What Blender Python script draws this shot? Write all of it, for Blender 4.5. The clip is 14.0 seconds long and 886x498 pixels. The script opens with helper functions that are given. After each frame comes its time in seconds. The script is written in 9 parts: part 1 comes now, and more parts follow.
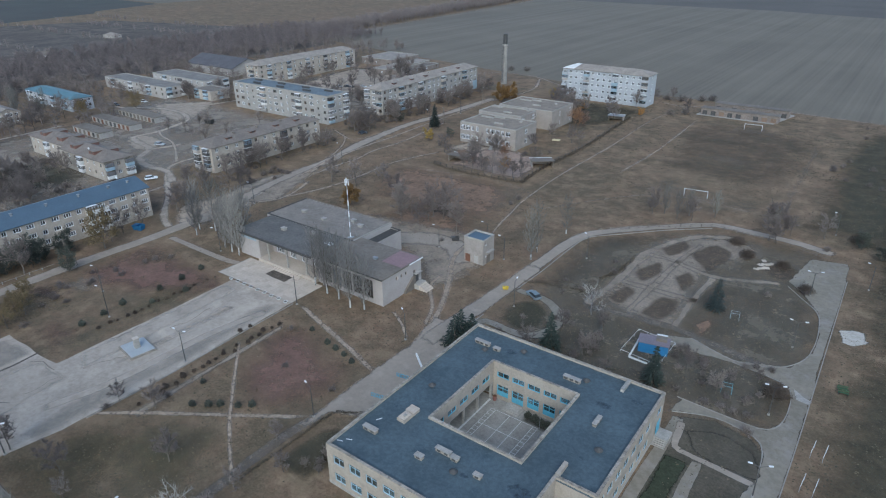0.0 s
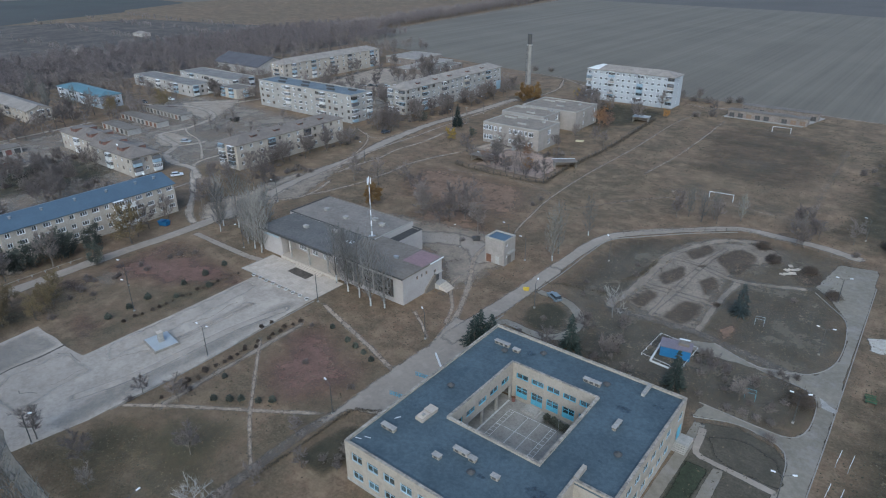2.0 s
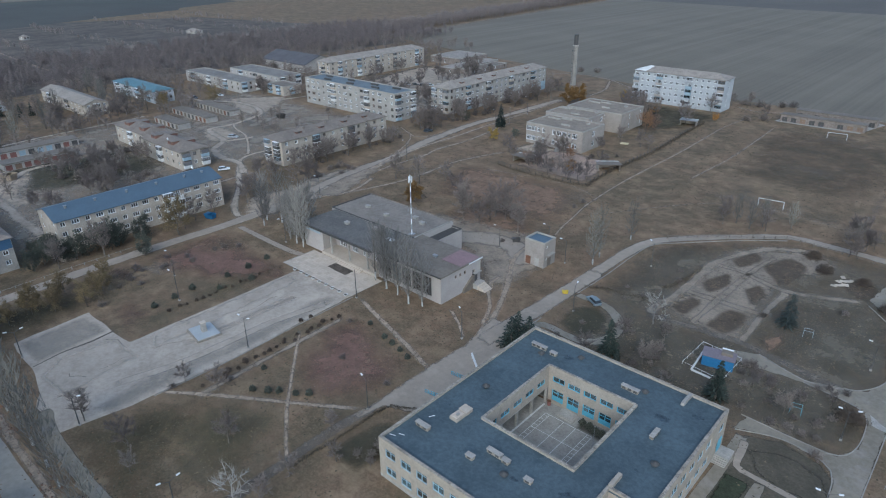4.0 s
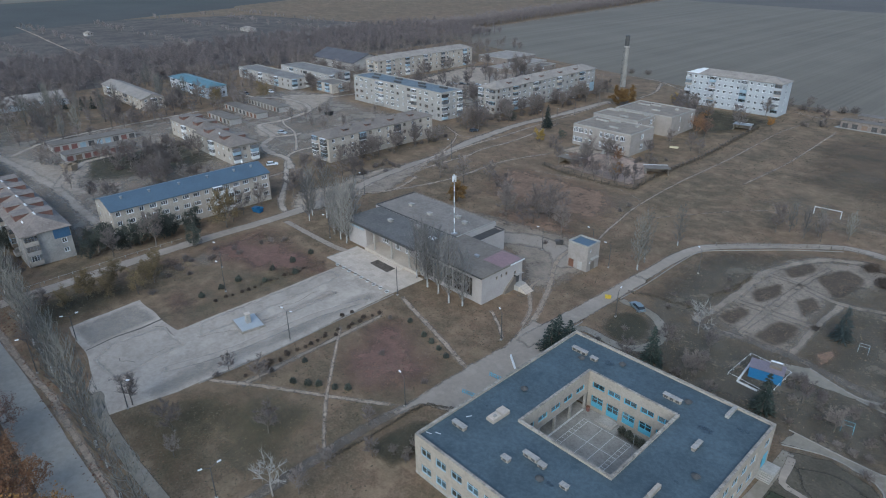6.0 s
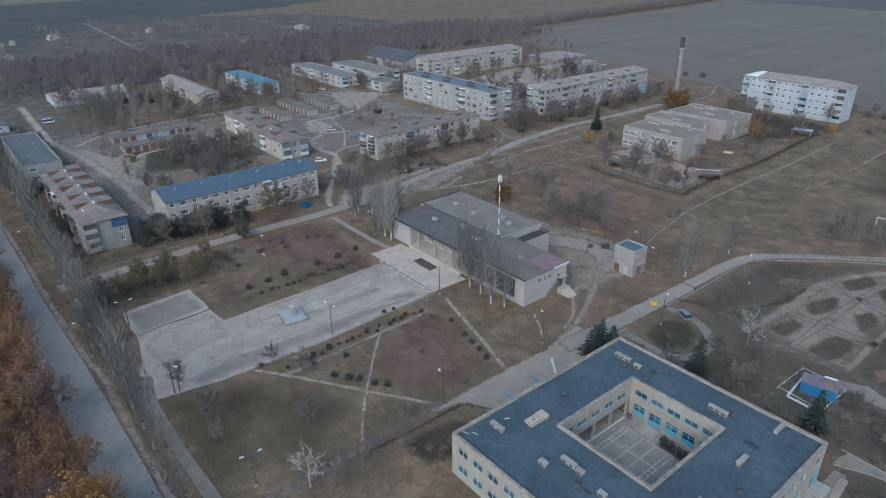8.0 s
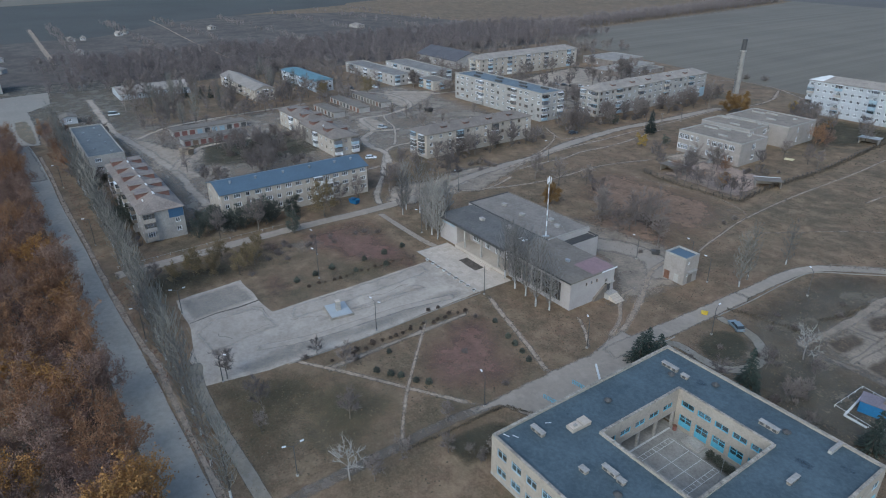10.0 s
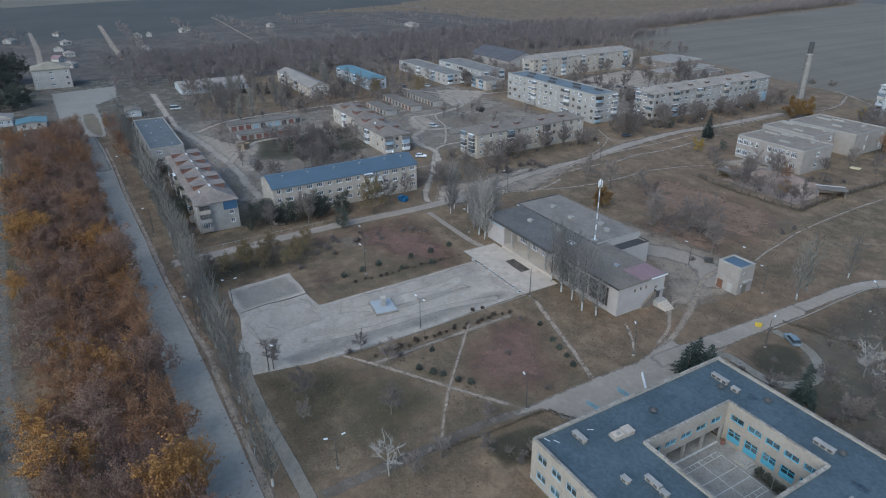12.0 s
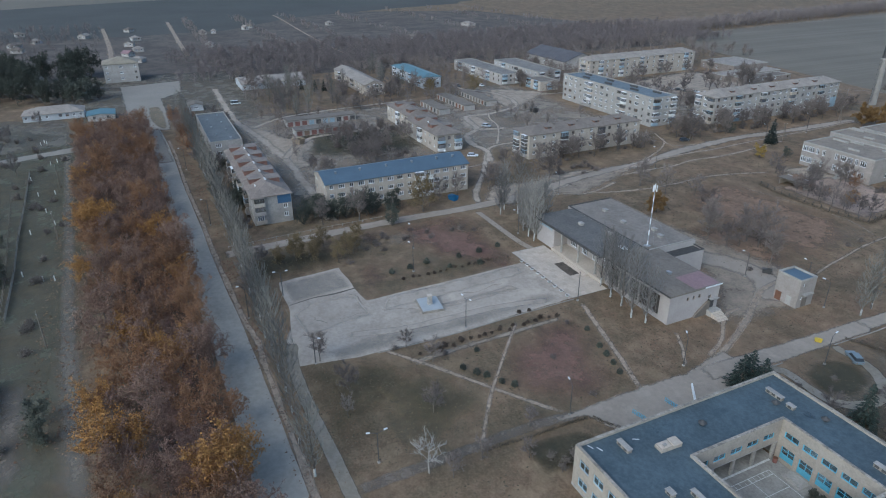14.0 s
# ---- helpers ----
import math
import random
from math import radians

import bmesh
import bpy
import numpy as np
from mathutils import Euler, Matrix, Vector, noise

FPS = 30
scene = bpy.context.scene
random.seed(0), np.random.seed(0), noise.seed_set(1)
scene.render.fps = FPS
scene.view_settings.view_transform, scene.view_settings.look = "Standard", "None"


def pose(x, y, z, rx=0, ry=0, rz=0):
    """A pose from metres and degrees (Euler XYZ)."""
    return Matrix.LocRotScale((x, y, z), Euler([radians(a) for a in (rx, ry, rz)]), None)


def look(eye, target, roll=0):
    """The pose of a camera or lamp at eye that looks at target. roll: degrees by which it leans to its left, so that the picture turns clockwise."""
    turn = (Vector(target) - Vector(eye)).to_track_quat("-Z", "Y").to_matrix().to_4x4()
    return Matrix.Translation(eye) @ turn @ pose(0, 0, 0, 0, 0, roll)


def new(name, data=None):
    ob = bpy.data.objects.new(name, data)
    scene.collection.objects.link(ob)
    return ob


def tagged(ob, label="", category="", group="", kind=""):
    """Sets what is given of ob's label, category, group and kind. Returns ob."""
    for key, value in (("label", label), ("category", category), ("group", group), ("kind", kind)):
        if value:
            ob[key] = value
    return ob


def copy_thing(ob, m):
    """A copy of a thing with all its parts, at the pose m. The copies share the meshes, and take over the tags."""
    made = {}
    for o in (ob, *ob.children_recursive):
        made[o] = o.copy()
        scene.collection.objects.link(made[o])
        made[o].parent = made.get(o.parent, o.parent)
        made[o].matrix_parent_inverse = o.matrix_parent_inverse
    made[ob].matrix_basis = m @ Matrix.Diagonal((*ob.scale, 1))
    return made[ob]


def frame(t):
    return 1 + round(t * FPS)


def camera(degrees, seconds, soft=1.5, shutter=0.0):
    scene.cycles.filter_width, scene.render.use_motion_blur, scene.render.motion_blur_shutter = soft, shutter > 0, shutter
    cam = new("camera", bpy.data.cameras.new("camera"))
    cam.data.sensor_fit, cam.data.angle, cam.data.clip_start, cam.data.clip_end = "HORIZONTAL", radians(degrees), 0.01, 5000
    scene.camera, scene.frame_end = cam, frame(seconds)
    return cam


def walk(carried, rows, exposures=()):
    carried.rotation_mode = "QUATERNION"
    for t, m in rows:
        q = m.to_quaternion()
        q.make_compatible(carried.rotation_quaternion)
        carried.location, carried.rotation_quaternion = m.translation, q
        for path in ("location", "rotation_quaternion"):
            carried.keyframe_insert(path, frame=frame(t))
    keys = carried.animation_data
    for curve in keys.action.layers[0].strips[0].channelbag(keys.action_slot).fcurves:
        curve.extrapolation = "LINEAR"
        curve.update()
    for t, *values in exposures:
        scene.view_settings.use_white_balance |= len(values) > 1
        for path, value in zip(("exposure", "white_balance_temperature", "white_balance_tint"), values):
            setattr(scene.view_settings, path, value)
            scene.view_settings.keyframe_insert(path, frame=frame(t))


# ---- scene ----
# ---- camera: a drone that hangs almost still and pans to its left ----
cam = camera(69.7, 14.0, soft=1.1)
DRIFT = Vector((-0.65, 0.68, -0.46))
EYE, PITCH, ROLL, TURN = 75.0, -25.26, -0.52, 36.5
YAWS = [
    (0.0, 0.0), (0.5, 0.31), (1.0, 0.7), (1.5, 1.3), (2.0, 2.08), (2.5, 3.01), (3.0, 3.99),
    (5.5, 9.07), (6.0, 10.15), (6.5, 11.24), (7.0, 12.32), (7.5, 13.39), (8.0, 14.48),
    (10.5, 20.25), (11.0, 21.41), (11.5, 22.57), (12.0, 23.73), (12.5, 24.88), (13.0, 26.1), (13.5, 27.32), (14.0, 28.55),
]


def aim(yaw):
    a, p = radians(TURN + yaw), radians(PITCH)
    eye = Vector((0, 0, EYE)) + DRIFT * (yaw / 28.55 - 0.5)
    return look(eye, eye + 50 * Vector((-math.sin(a) * math.cos(p), math.cos(a) * math.cos(p), math.sin(p))), ROLL)


walk(cam, [(t, aim(yaw)) for t, yaw in YAWS], [(0.0, 0.67, 5570, 2), (3.0, 0.645, 5570, 2), (14.0, 0.625, 5560, 2)])

# ---- light: an overcast evening ----
SUN_UP, SUN_ROUND = 38.0, 150.0
world = bpy.data.worlds.new("evening_sky")
scene.world = world
world.use_nodes = True
wn = world.node_tree.nodes
sky = wn.new("ShaderNodeTexSky")
sky.sky_type, sky.sun_disc = "NISHITA", False
sky.sun_elevation, sky.sun_rotation = radians(SUN_UP), radians(SUN_ROUND)
sky.air_density, sky.dust_density, sky.ozone_density = 1.0, 2.0, 1.5
wn["Background"].inputs["Strength"].default_value = 0.125
world.node_tree.links.new(sky.outputs["Color"], wn["Background"].inputs["Color"])
sun_data = bpy.data.lights.new("sun", "SUN")
sun_data.energy, sun_data.angle, sun_data.color = 0.9, radians(45), (1.0, 0.97, 0.93)
sun = new("sun", sun_data)
a, e = radians(SUN_ROUND), radians(SUN_UP)
sun.matrix_basis = look(200 * Vector((math.sin(a) * math.cos(e), math.cos(a) * math.cos(e), math.sin(e))), (0, 0, 0))
# ---- materials ----
def material(name, rough=0.9, metal=0.0):
    m = bpy.data.materials.new(name)
    m.use_nodes = True
    b = m.node_tree.nodes["Principled BSDF"]
    b.inputs["Roughness"].default_value, b.inputs["Metallic"].default_value = rough, metal
    b.inputs["Specular IOR Level"].default_value = 0.3
    return m, m.node_tree.nodes, m.node_tree.links, b


def coords(nodes, links, scale=1.0, obj=False, stretch=(1, 1, 1)):
    """World-size coordinates: of the ground plan, or of the thing itself."""
    src = nodes.new("ShaderNodeTexCoord" if obj else "ShaderNodeNewGeometry")
    mp = nodes.new("ShaderNodeMapping")
    mp.inputs["Scale"].default_value = [scale * s for s in stretch]
    links.new(src.outputs["Object" if obj else "Position"], mp.inputs["Vector"])
    return mp.outputs["Vector"]


def noise_tex(nodes, links, vec, scale, detail=4.0, rough=0.6):
    n = nodes.new("ShaderNodeTexNoise")
    n.inputs["Scale"].default_value, n.inputs["Detail"].default_value, n.inputs["Roughness"].default_value = scale, detail, rough
    links.new(vec, n.inputs["Vector"])
    return n.outputs["Fac"]


def ramp(nodes, links, fac, stops):
    r = nodes.new("ShaderNodeValToRGB")
    while len(r.color_ramp.elements) < len(stops):
        r.color_ramp.elements.new(0.5)
    for el, (pos, col) in zip(r.color_ramp.elements, stops):
        el.position, el.color = pos, (*col, 1)
    links.new(fac, r.inputs["Fac"])
    return r.outputs["Color"]


def blend(nodes, links, fac, a, b, how="MIX"):
    m = nodes.new("ShaderNodeMix")
    m.data_type, m.blend_type = "RGBA", how
    for sock, v in ((m.inputs[0], fac), (m.inputs[6], a), (m.inputs[7], b)):
        if isinstance(v, bpy.types.NodeSocket):
            links.new(v, sock)
        elif isinstance(v, (int, float)):
            sock.default_value = v
        else:
            sock.default_value = (*v, 1)
    return m.outputs[2]


def bump(nodes, links, b, fac, strength, dist):
    bp = nodes.new("ShaderNodeBump")
    bp.inputs["Strength"].default_value, bp.inputs["Distance"].default_value = strength, dist
    links.new(fac, bp.inputs["Height"])
    links.new(bp.outputs["Normal"], b.inputs["Normal"])


def shade(c, k):
    return tuple(min(1.0, v * k) for v in c)


def surface(name, c, rough=0.9, spread=0.22, big=0.15, small=2.5, metal=0.0, stain=None, stain_at=0.62, per_object=0.0, obj=False, bumpy=0.0, stretch=(1, 1, 1)):
    """A worn surface: a base colour that varies at two scales, with optional stains."""
    m, nodes, links, b = material(name, rough, metal)
    v = coords(nodes, links, 1.0, obj, stretch)
    f1, f2 = noise_tex(nodes, links, v, big, 5), noise_tex(nodes, links, v, small, 6, 0.7)
    col = ramp(nodes, links, f1, [(0.38, shade(c, 1 - spread)), (0.62, shade(c, 1 + spread))])
    col = blend(nodes, links, 0.5, col, ramp(nodes, links, f2, [(0.38, shade(c, 1 - 1.3 * spread)), (0.62, shade(c, 1 + spread))]))
    if stain:
        f3 = noise_tex(nodes, links, v, big * 2.7, 8, 0.75)
        k = nodes.new("ShaderNodeMapRange")
        k.inputs[1].default_value, k.inputs[2].default_value = stain_at - 0.06, stain_at + 0.1
        links.new(f3, k.inputs[0])
        col = blend(nodes, links, k.outputs[0], col, stain)
    if per_object:
        info = nodes.new("ShaderNodeObjectInfo")
        r = ramp(nodes, links, info.outputs["Random"], [(0, (1 - per_object,) * 3), (1, (1 + per_object,) * 3)])
        col = blend(nodes, links, 1.0, col, r, "MULTIPLY")
    links.new(col, b.inputs["Base Color"])
    if bumpy:
        bump(nodes, links, b, f2, 0.6, bumpy)
    return m


def soft_edged(m, start=0.25, width=0.5, ragged=1.2, scale=0.8, most=1.0):
    """Lets a sheet on the ground fray at its border, where the attribute 'edge' falls to zero."""
    nodes, links = m.node_tree.nodes, m.node_tree.links
    at = nodes.new("ShaderNodeAttribute")
    at.attribute_name = "edge"
    n = noise_tex(nodes, links, coords(nodes, links), scale, 7, 0.7)
    add = nodes.new("ShaderNodeMath")
    add.operation = "MULTIPLY_ADD"
    links.new(n, add.inputs[0])
    add.inputs[1].default_value = ragged
    links.new(at.outputs["Fac"], add.inputs[2])
    k = nodes.new("ShaderNodeMapRange")
    k.inputs[1].default_value, k.inputs[2].default_value = start + ragged * 0.5, start + ragged * 0.5 + width
    links.new(add.outputs[0], k.inputs[0])
    lim = nodes.new("ShaderNodeMath")
    lim.operation, lim.use_clamp = "MULTIPLY", True
    links.new(at.outputs["Fac"], lim.inputs[0])
    lim.inputs[1].default_value = 5.0
    both = nodes.new("ShaderNodeMath")
    both.operation = "MULTIPLY"
    links.new(k.outputs[0], both.inputs[0])
    links.new(lim.outputs[0], both.inputs[1])
    thin = nodes.new("ShaderNodeMath")
    thin.operation = "MULTIPLY"
    links.new(both.outputs[0], thin.inputs[0])
    thin.inputs[1].default_value = most
    mix, clear = nodes.new("ShaderNodeMixShader"), nodes.new("ShaderNodeBsdfTransparent")
    links.new(thin.outputs[0], mix.inputs[0])
    links.new(clear.outputs[0], mix.inputs[1])
    links.new(nodes["Principled BSDF"].outputs[0], mix.inputs[2])
    links.new(mix.outputs[0], nodes["Material Output"].inputs["Surface"])
    return m


def ground_material():
    """Late-autumn turf: dry grass, bare soil and leaf litter in patches of several sizes."""
    m, nodes, links, b = material("dry_turf", 0.97)
    v = coords(nodes, links)
    f0, f1 = noise_tex(nodes, links, v, 0.012, 4), noise_tex(nodes, links, v, 0.05, 6, 0.65)
    f2, f3 = noise_tex(nodes, links, v, 0.35, 6, 0.7), noise_tex(nodes, links, v, 2.2, 6, 0.75)
    f4 = noise_tex(nodes, links, v, 0.14, 7, 0.7)
    col = ramp(nodes, links, f1, [(0.39, (0.050, 0.042, 0.024)), (0.46, (0.116, 0.090, 0.051)), (0.52, (0.198, 0.114, 0.070)), (0.6, (0.331, 0.231, 0.140))])
    col = blend(nodes, links, 0.4, col, ramp(nodes, links, f0, [(0.42, (0.220, 0.124, 0.076)), (0.5, (0.154, 0.111, 0.066)), (0.58, (0.083, 0.076, 0.041))]))
    col = blend(nodes, links, 0.5, col, ramp(nodes, links, f4, [(0.4, (0.046, 0.040, 0.023)), (0.47, (0.130, 0.097, 0.055)), (0.53, (0.181, 0.110, 0.069)), (0.6, (0.353, 0.249, 0.151))]))
    col = blend(nodes, links, 0.3, col, ramp(nodes, links, f2, [(0.36, (0.050, 0.042, 0.029)), (0.5, (0.152, 0.114, 0.075)), (0.64, (0.297, 0.223, 0.153))]))
    col = blend(nodes, links, 0.27, col, ramp(nodes, links, f3, [(0.36, (0.051, 0.039, 0.027)), (0.5, (0.156, 0.115, 0.074)), (0.64, (0.298, 0.222, 0.150))]))
    links.new(col, b.inputs["Base Color"])
    bump(nodes, links, b, f3, 0.8, 0.12)
    return m


def plough_material():
    """A harrowed field: fine furrows along one direction, broad lighter strips of the machine's passes."""
    m, nodes, links, b = material("harrowed_soil", 0.97)
    v = coords(nodes, links, 1.0, False, (1.0, 0.006, 1.0))
    fur, strip = noise_tex(nodes, links, v, 0.55, 4), noise_tex(nodes, links, v, 0.1, 4)
    f1 = noise_tex(nodes, links, coords(nodes, links), 0.012, 5)
    f2 = noise_tex(nodes, links, coords(nodes, links), 0.6, 6, 0.7)
    col = ramp(nodes, links, f1, [(0.4, (0.13, 0.112, 0.086)), (0.6, (0.185, 0.16, 0.123))])
    col = blend(nodes, links, 0.35, col, ramp(nodes, links, fur, [(0.4, (0.11, 0.096, 0.075)), (0.6, (0.215, 0.186, 0.145))]))
    col = blend(nodes, links, 0.3, col, ramp(nodes, links, strip, [(0.42, (0.112, 0.097, 0.075)), (0.58, (0.215, 0.188, 0.146))]))
    col = blend(nodes, links, 0.3, col, ramp(nodes, links, f2, [(0.3, (0.12, 0.104, 0.08)), (0.7, (0.2, 0.172, 0.132))]))
    links.new(col, b.inputs["Base Color"])
    return m


def glass_material(name, tint, gloss=0.3, curtain=(0.2, 0.22, 0.25)):
    """Dusty window glass with a net curtain close behind it."""
    m, nodes, links, _ = material(name)
    clear, shiny, mix = nodes.new("ShaderNodeBsdfTransparent"), nodes.new("ShaderNodeBsdfGlossy"), nodes.new("ShaderNodeMixShader")
    veil, behind = nodes.new("ShaderNodeBsdfDiffuse"), nodes.new("ShaderNodeMixShader")
    info = nodes.new("ShaderNodeObjectInfo")
    part_drawn = ramp(nodes, links, info.outputs["Random"], [(0.15, (0.15, 0.15, 0.15)), (0.85, (0.75, 0.75, 0.75))])
    veil.inputs["Color"].default_value = (*curtain, 1)
    clear.inputs["Color"].default_value = (*tint, 1)
    shiny.inputs["Roughness"].default_value = 0.04
    lw = nodes.new("ShaderNodeLayerWeight")
    lw.inputs["Blend"].default_value = gloss
    links.new(part_drawn, behind.inputs[0])
    links.new(clear.outputs[0], behind.inputs[1])
    links.new(veil.outputs[0], behind.inputs[2])
    links.new(lw.outputs["Fresnel"], mix.inputs[0])
    links.new(behind.outputs[0], mix.inputs[1])
    links.new(shiny.outputs[0], mix.inputs[2])
    links.new(mix.outputs[0], nodes["Material Output"].inputs["Surface"])
    return m


def leaf_material(name, stops, obj_spread=0.25):
    """Leaves or needles: colours differ from clump to clump and from tree to tree."""
    m, nodes, links, b = material(name, 0.85)
    geo, info = nodes.new("ShaderNodeNewGeometry"), nodes.new("ShaderNodeObjectInfo")
    col = ramp(nodes, links, geo.outputs["Random Per Island"], stops)
    r = ramp(nodes, links, info.outputs["Random"], [(0, (1 - obj_spread, 1 - obj_spread, 1 - 0.8 * obj_spread)), (1, (1 + obj_spread,) * 3)])
    links.new(blend(nodes, links, 1.0, col, r, "MULTIPLY"), b.inputs["Base Color"])
    return m


TURF, PLOUGH = ground_material(), plough_material()
ASPHALT = surface("worn_asphalt", (0.355, 0.304, 0.25), 0.9, 0.22, 0.06, 1.2, stain=(0.46, 0.395, 0.325), stain_at=0.54, bumpy=0.02)
DUSTY_ROAD = soft_edged(surface("dusty_asphalt", (0.255, 0.228, 0.192), 0.94, 0.14, 0.05, 0.8, stain=(0.23, 0.21, 0.18), stain_at=0.58, bumpy=0.02), 0.1, 0.5, 1.3, 0.3)
ROAD = surface("road_asphalt", (0.305, 0.282, 0.242), 0.92, 0.14, 0.05, 0.8, stain=(0.355, 0.325, 0.275), stain_at=0.6, bumpy=0.02)
DIRT = soft_edged(surface("trodden_dirt", (0.39, 0.31, 0.236), 0.97, 0.22, 0.12, 2.0, stain=(0.26, 0.2, 0.15), stain_at=0.58, bumpy=0.04), 0.16, 1.1, 1.7, 0.5, 0.86)
LANE = soft_edged(surface("sandy_lane", (0.4, 0.335, 0.268), 0.97, 0.2, 0.1, 1.6, stain=(0.27, 0.22, 0.172), stain_at=0.57, bumpy=0.03), 0.12, 0.9, 1.7, 0.35, 0.92)
TRACK_GREY = soft_edged(surface("grey_track", (0.215, 0.188, 0.152), 0.96, 0.2, 0.1, 1.2, stain=(0.17, 0.145, 0.118), stain_at=0.57, bumpy=0.03), 0.1, 0.9, 1.5, 0.4, 0.62)
PINK_SAND = soft_edged(surface("pinkish_sand", (0.42, 0.315, 0.25), 0.97, 0.2, 0.2, 1.6, stain=(0.28, 0.21, 0.165), stain_at=0.58, bumpy=0.04), 0.15, 0.9, 1.6, 0.25, 0.85)
GRAVEL = soft_edged(surface("broken_gravel", (0.4, 0.33, 0.258), 0.97, 0.22, 0.2, 1.6, stain=(0.27, 0.215, 0.165), stain_at=0.6, bumpy=0.06), 0.15, 0.9, 1.7, 0.35, 0.85)
WORNPAVE = soft_edged(surface("patched_asphalt", (0.285, 0.24, 0.194), 0.94, 0.12, 0.08, 0.8, stain=(0.35, 0.295, 0.24), stain_at=0.57, bumpy=0.02), 0.1, 0.55, 1.3, 0.5)
PARKWALK = soft_edged(surface("old_park_asphalt", (0.222, 0.194, 0.152), 0.92, 0.2, 0.08, 0.9, stain=(0.265, 0.24, 0.21), stain_at=0.57, bumpy=0.02), 0.12, 0.35, 1.0, 0.6)
RUSTY_TURF = soft_edged(surface("reddish_litter", (0.2, 0.118, 0.09), 0.97, 0.35, 0.2, 2.2, stain=(0.115, 0.078, 0.058), stain_at=0.57, bumpy=0.08), 0.1, 0.8, 1.6, 0.15, 0.88)
STRAW_TURF = soft_edged(surface("straw_grass", (0.23, 0.18, 0.115), 0.97, 0.3, 0.2, 2.2, stain=(0.11, 0.09, 0.06), stain_at=0.55, bumpy=0.08), 0.15, 0.8, 1.6, 0.15, 0.6)
DARK_TURF = soft_edged(surface("damp_turf", (0.074, 0.068, 0.044), 0.97, 0.3, 0.2, 2.2, stain=(0.1, 0.085, 0.06), stain_at=0.6, bumpy=0.08), 0.15, 0.9, 1.6, 0.15, 0.72)
BARE_EARTH = soft_edged(surface("bare_earth", (0.3, 0.245, 0.19), 0.97, 0.3, 0.15, 1.6, stain=(0.17, 0.135, 0.1), stain_at=0.58, bumpy=0.06), 0.12, 0.9, 1.8, 0.22, 0.85)
LITTER_TURF = soft_edged(surface("orange_litter", (0.265, 0.172, 0.116), 0.97, 0.35, 0.2, 2.2, stain=(0.12, 0.085, 0.058), stain_at=0.55, bumpy=0.08), 0.12, 0.9, 1.7, 0.15, 0.8)
YARD_EARTH = soft_edged(surface("grey_yard_earth", (0.335, 0.288, 0.236), 0.97, 0.28, 0.06, 1.2, stain=(0.2, 0.17, 0.14), stain_at=0.58, bumpy=0.04), 0.1, 1.2, 2.0, 0.08, 0.66)
BED_DARK = soft_edged(surface("dark_bed_turf", (0.098, 0.084, 0.062), 0.97, 0.35, 0.25, 2.2, stain=(0.066, 0.06, 0.042), stain_at=0.55, bumpy=0.08), 0.08, 0.7, 1.3, 0.3, 0.93)
MOSSY_BED = soft_edged(surface("mossy_bed", (0.042, 0.05, 0.03), 0.97, 0.35, 0.4, 2.2, stain=(0.08, 0.075, 0.048), stain_at=0.58, bumpy=0.08), 0.1, 0.6, 1.4, 0.4, 0.9)
PARK_BED = soft_edged(surface("park_bed_turf", (0.115, 0.085, 0.06), 0.97, 0.4, 0.2, 2.2, stain=(0.07, 0.06, 0.04), stain_at=0.56, bumpy=0.08), 0.12, 0.8, 1.7, 0.3, 0.75)
PITCH_TURF = soft_edged(surface("pitch_turf", (0.105, 0.085, 0.06), 0.97, 0.4, 0.12, 2.2, stain=(0.155, 0.122, 0.088), stain_at=0.54, bumpy=0.08), 0.15, 1.2, 2.0, 0.08, 0.5)
LIGHT_ASPHALT = soft_edged(surface("bleached_asphalt", (0.46, 0.395, 0.325), 0.92, 0.15, 0.1, 1.5, stain=(0.36, 0.315, 0.265), stain_at=0.58, bumpy=0.02), 0.1, 0.9, 1.5, 0.3, 0.72)
DARK_ASPHALT = soft_edged(surface("damp_asphalt", (0.23, 0.21, 0.18), 0.85, 0.18, 0.1, 1.5, stain=(0.24, 0.225, 0.2), stain_at=0.58, bumpy=0.02), 0.1, 1.0, 1.6, 0.12, 0.38)
DULLWALK = soft_edged(surface("dull_old_walk", (0.205, 0.172, 0.14), 0.95, 0.2, 0.1, 1.2, stain=(0.15, 0.122, 0.098), stain_at=0.55, bumpy=0.02), 0.15, 1.0, 1.7, 0.4, 0.7)
OLIVE_TURF = soft_edged(surface("mossy_olive_lawn", (0.105, 0.094, 0.052), 0.97, 0.3, 0.12, 2.2, stain=(0.155, 0.122, 0.07), stain_at=0.56, bumpy=0.08), 0.12, 1.2, 1.9, 0.1, 0.62)
WORN_PITCH = soft_edged(surface("worn_pitch_soil", (0.27, 0.212, 0.158), 0.97, 0.25, 0.15, 1.6, stain=(0.16, 0.128, 0.095), stain_at=0.55, bumpy=0.05), 0.2, 1.4, 2.2, 0.12, 0.6)
ROUGH_GRASS = soft_edged(surface("rough_grey_grass", (0.105, 0.104, 0.073), 0.97, 0.3, 0.1, 2.0, stain=(0.15, 0.138, 0.1), stain_at=0.56, bumpy=0.08), 0.1, 1.2, 1.8, 0.1, 0.85)
TOWN_GRASS = soft_edged(surface("trodden_roadside_grass", (0.165, 0.146, 0.117), 0.97, 0.3, 0.1, 2.0, stain=(0.115, 0.105, 0.08), stain_at=0.56, bumpy=0.08), 0.1, 1.2, 1.8, 0.1, 0.85)
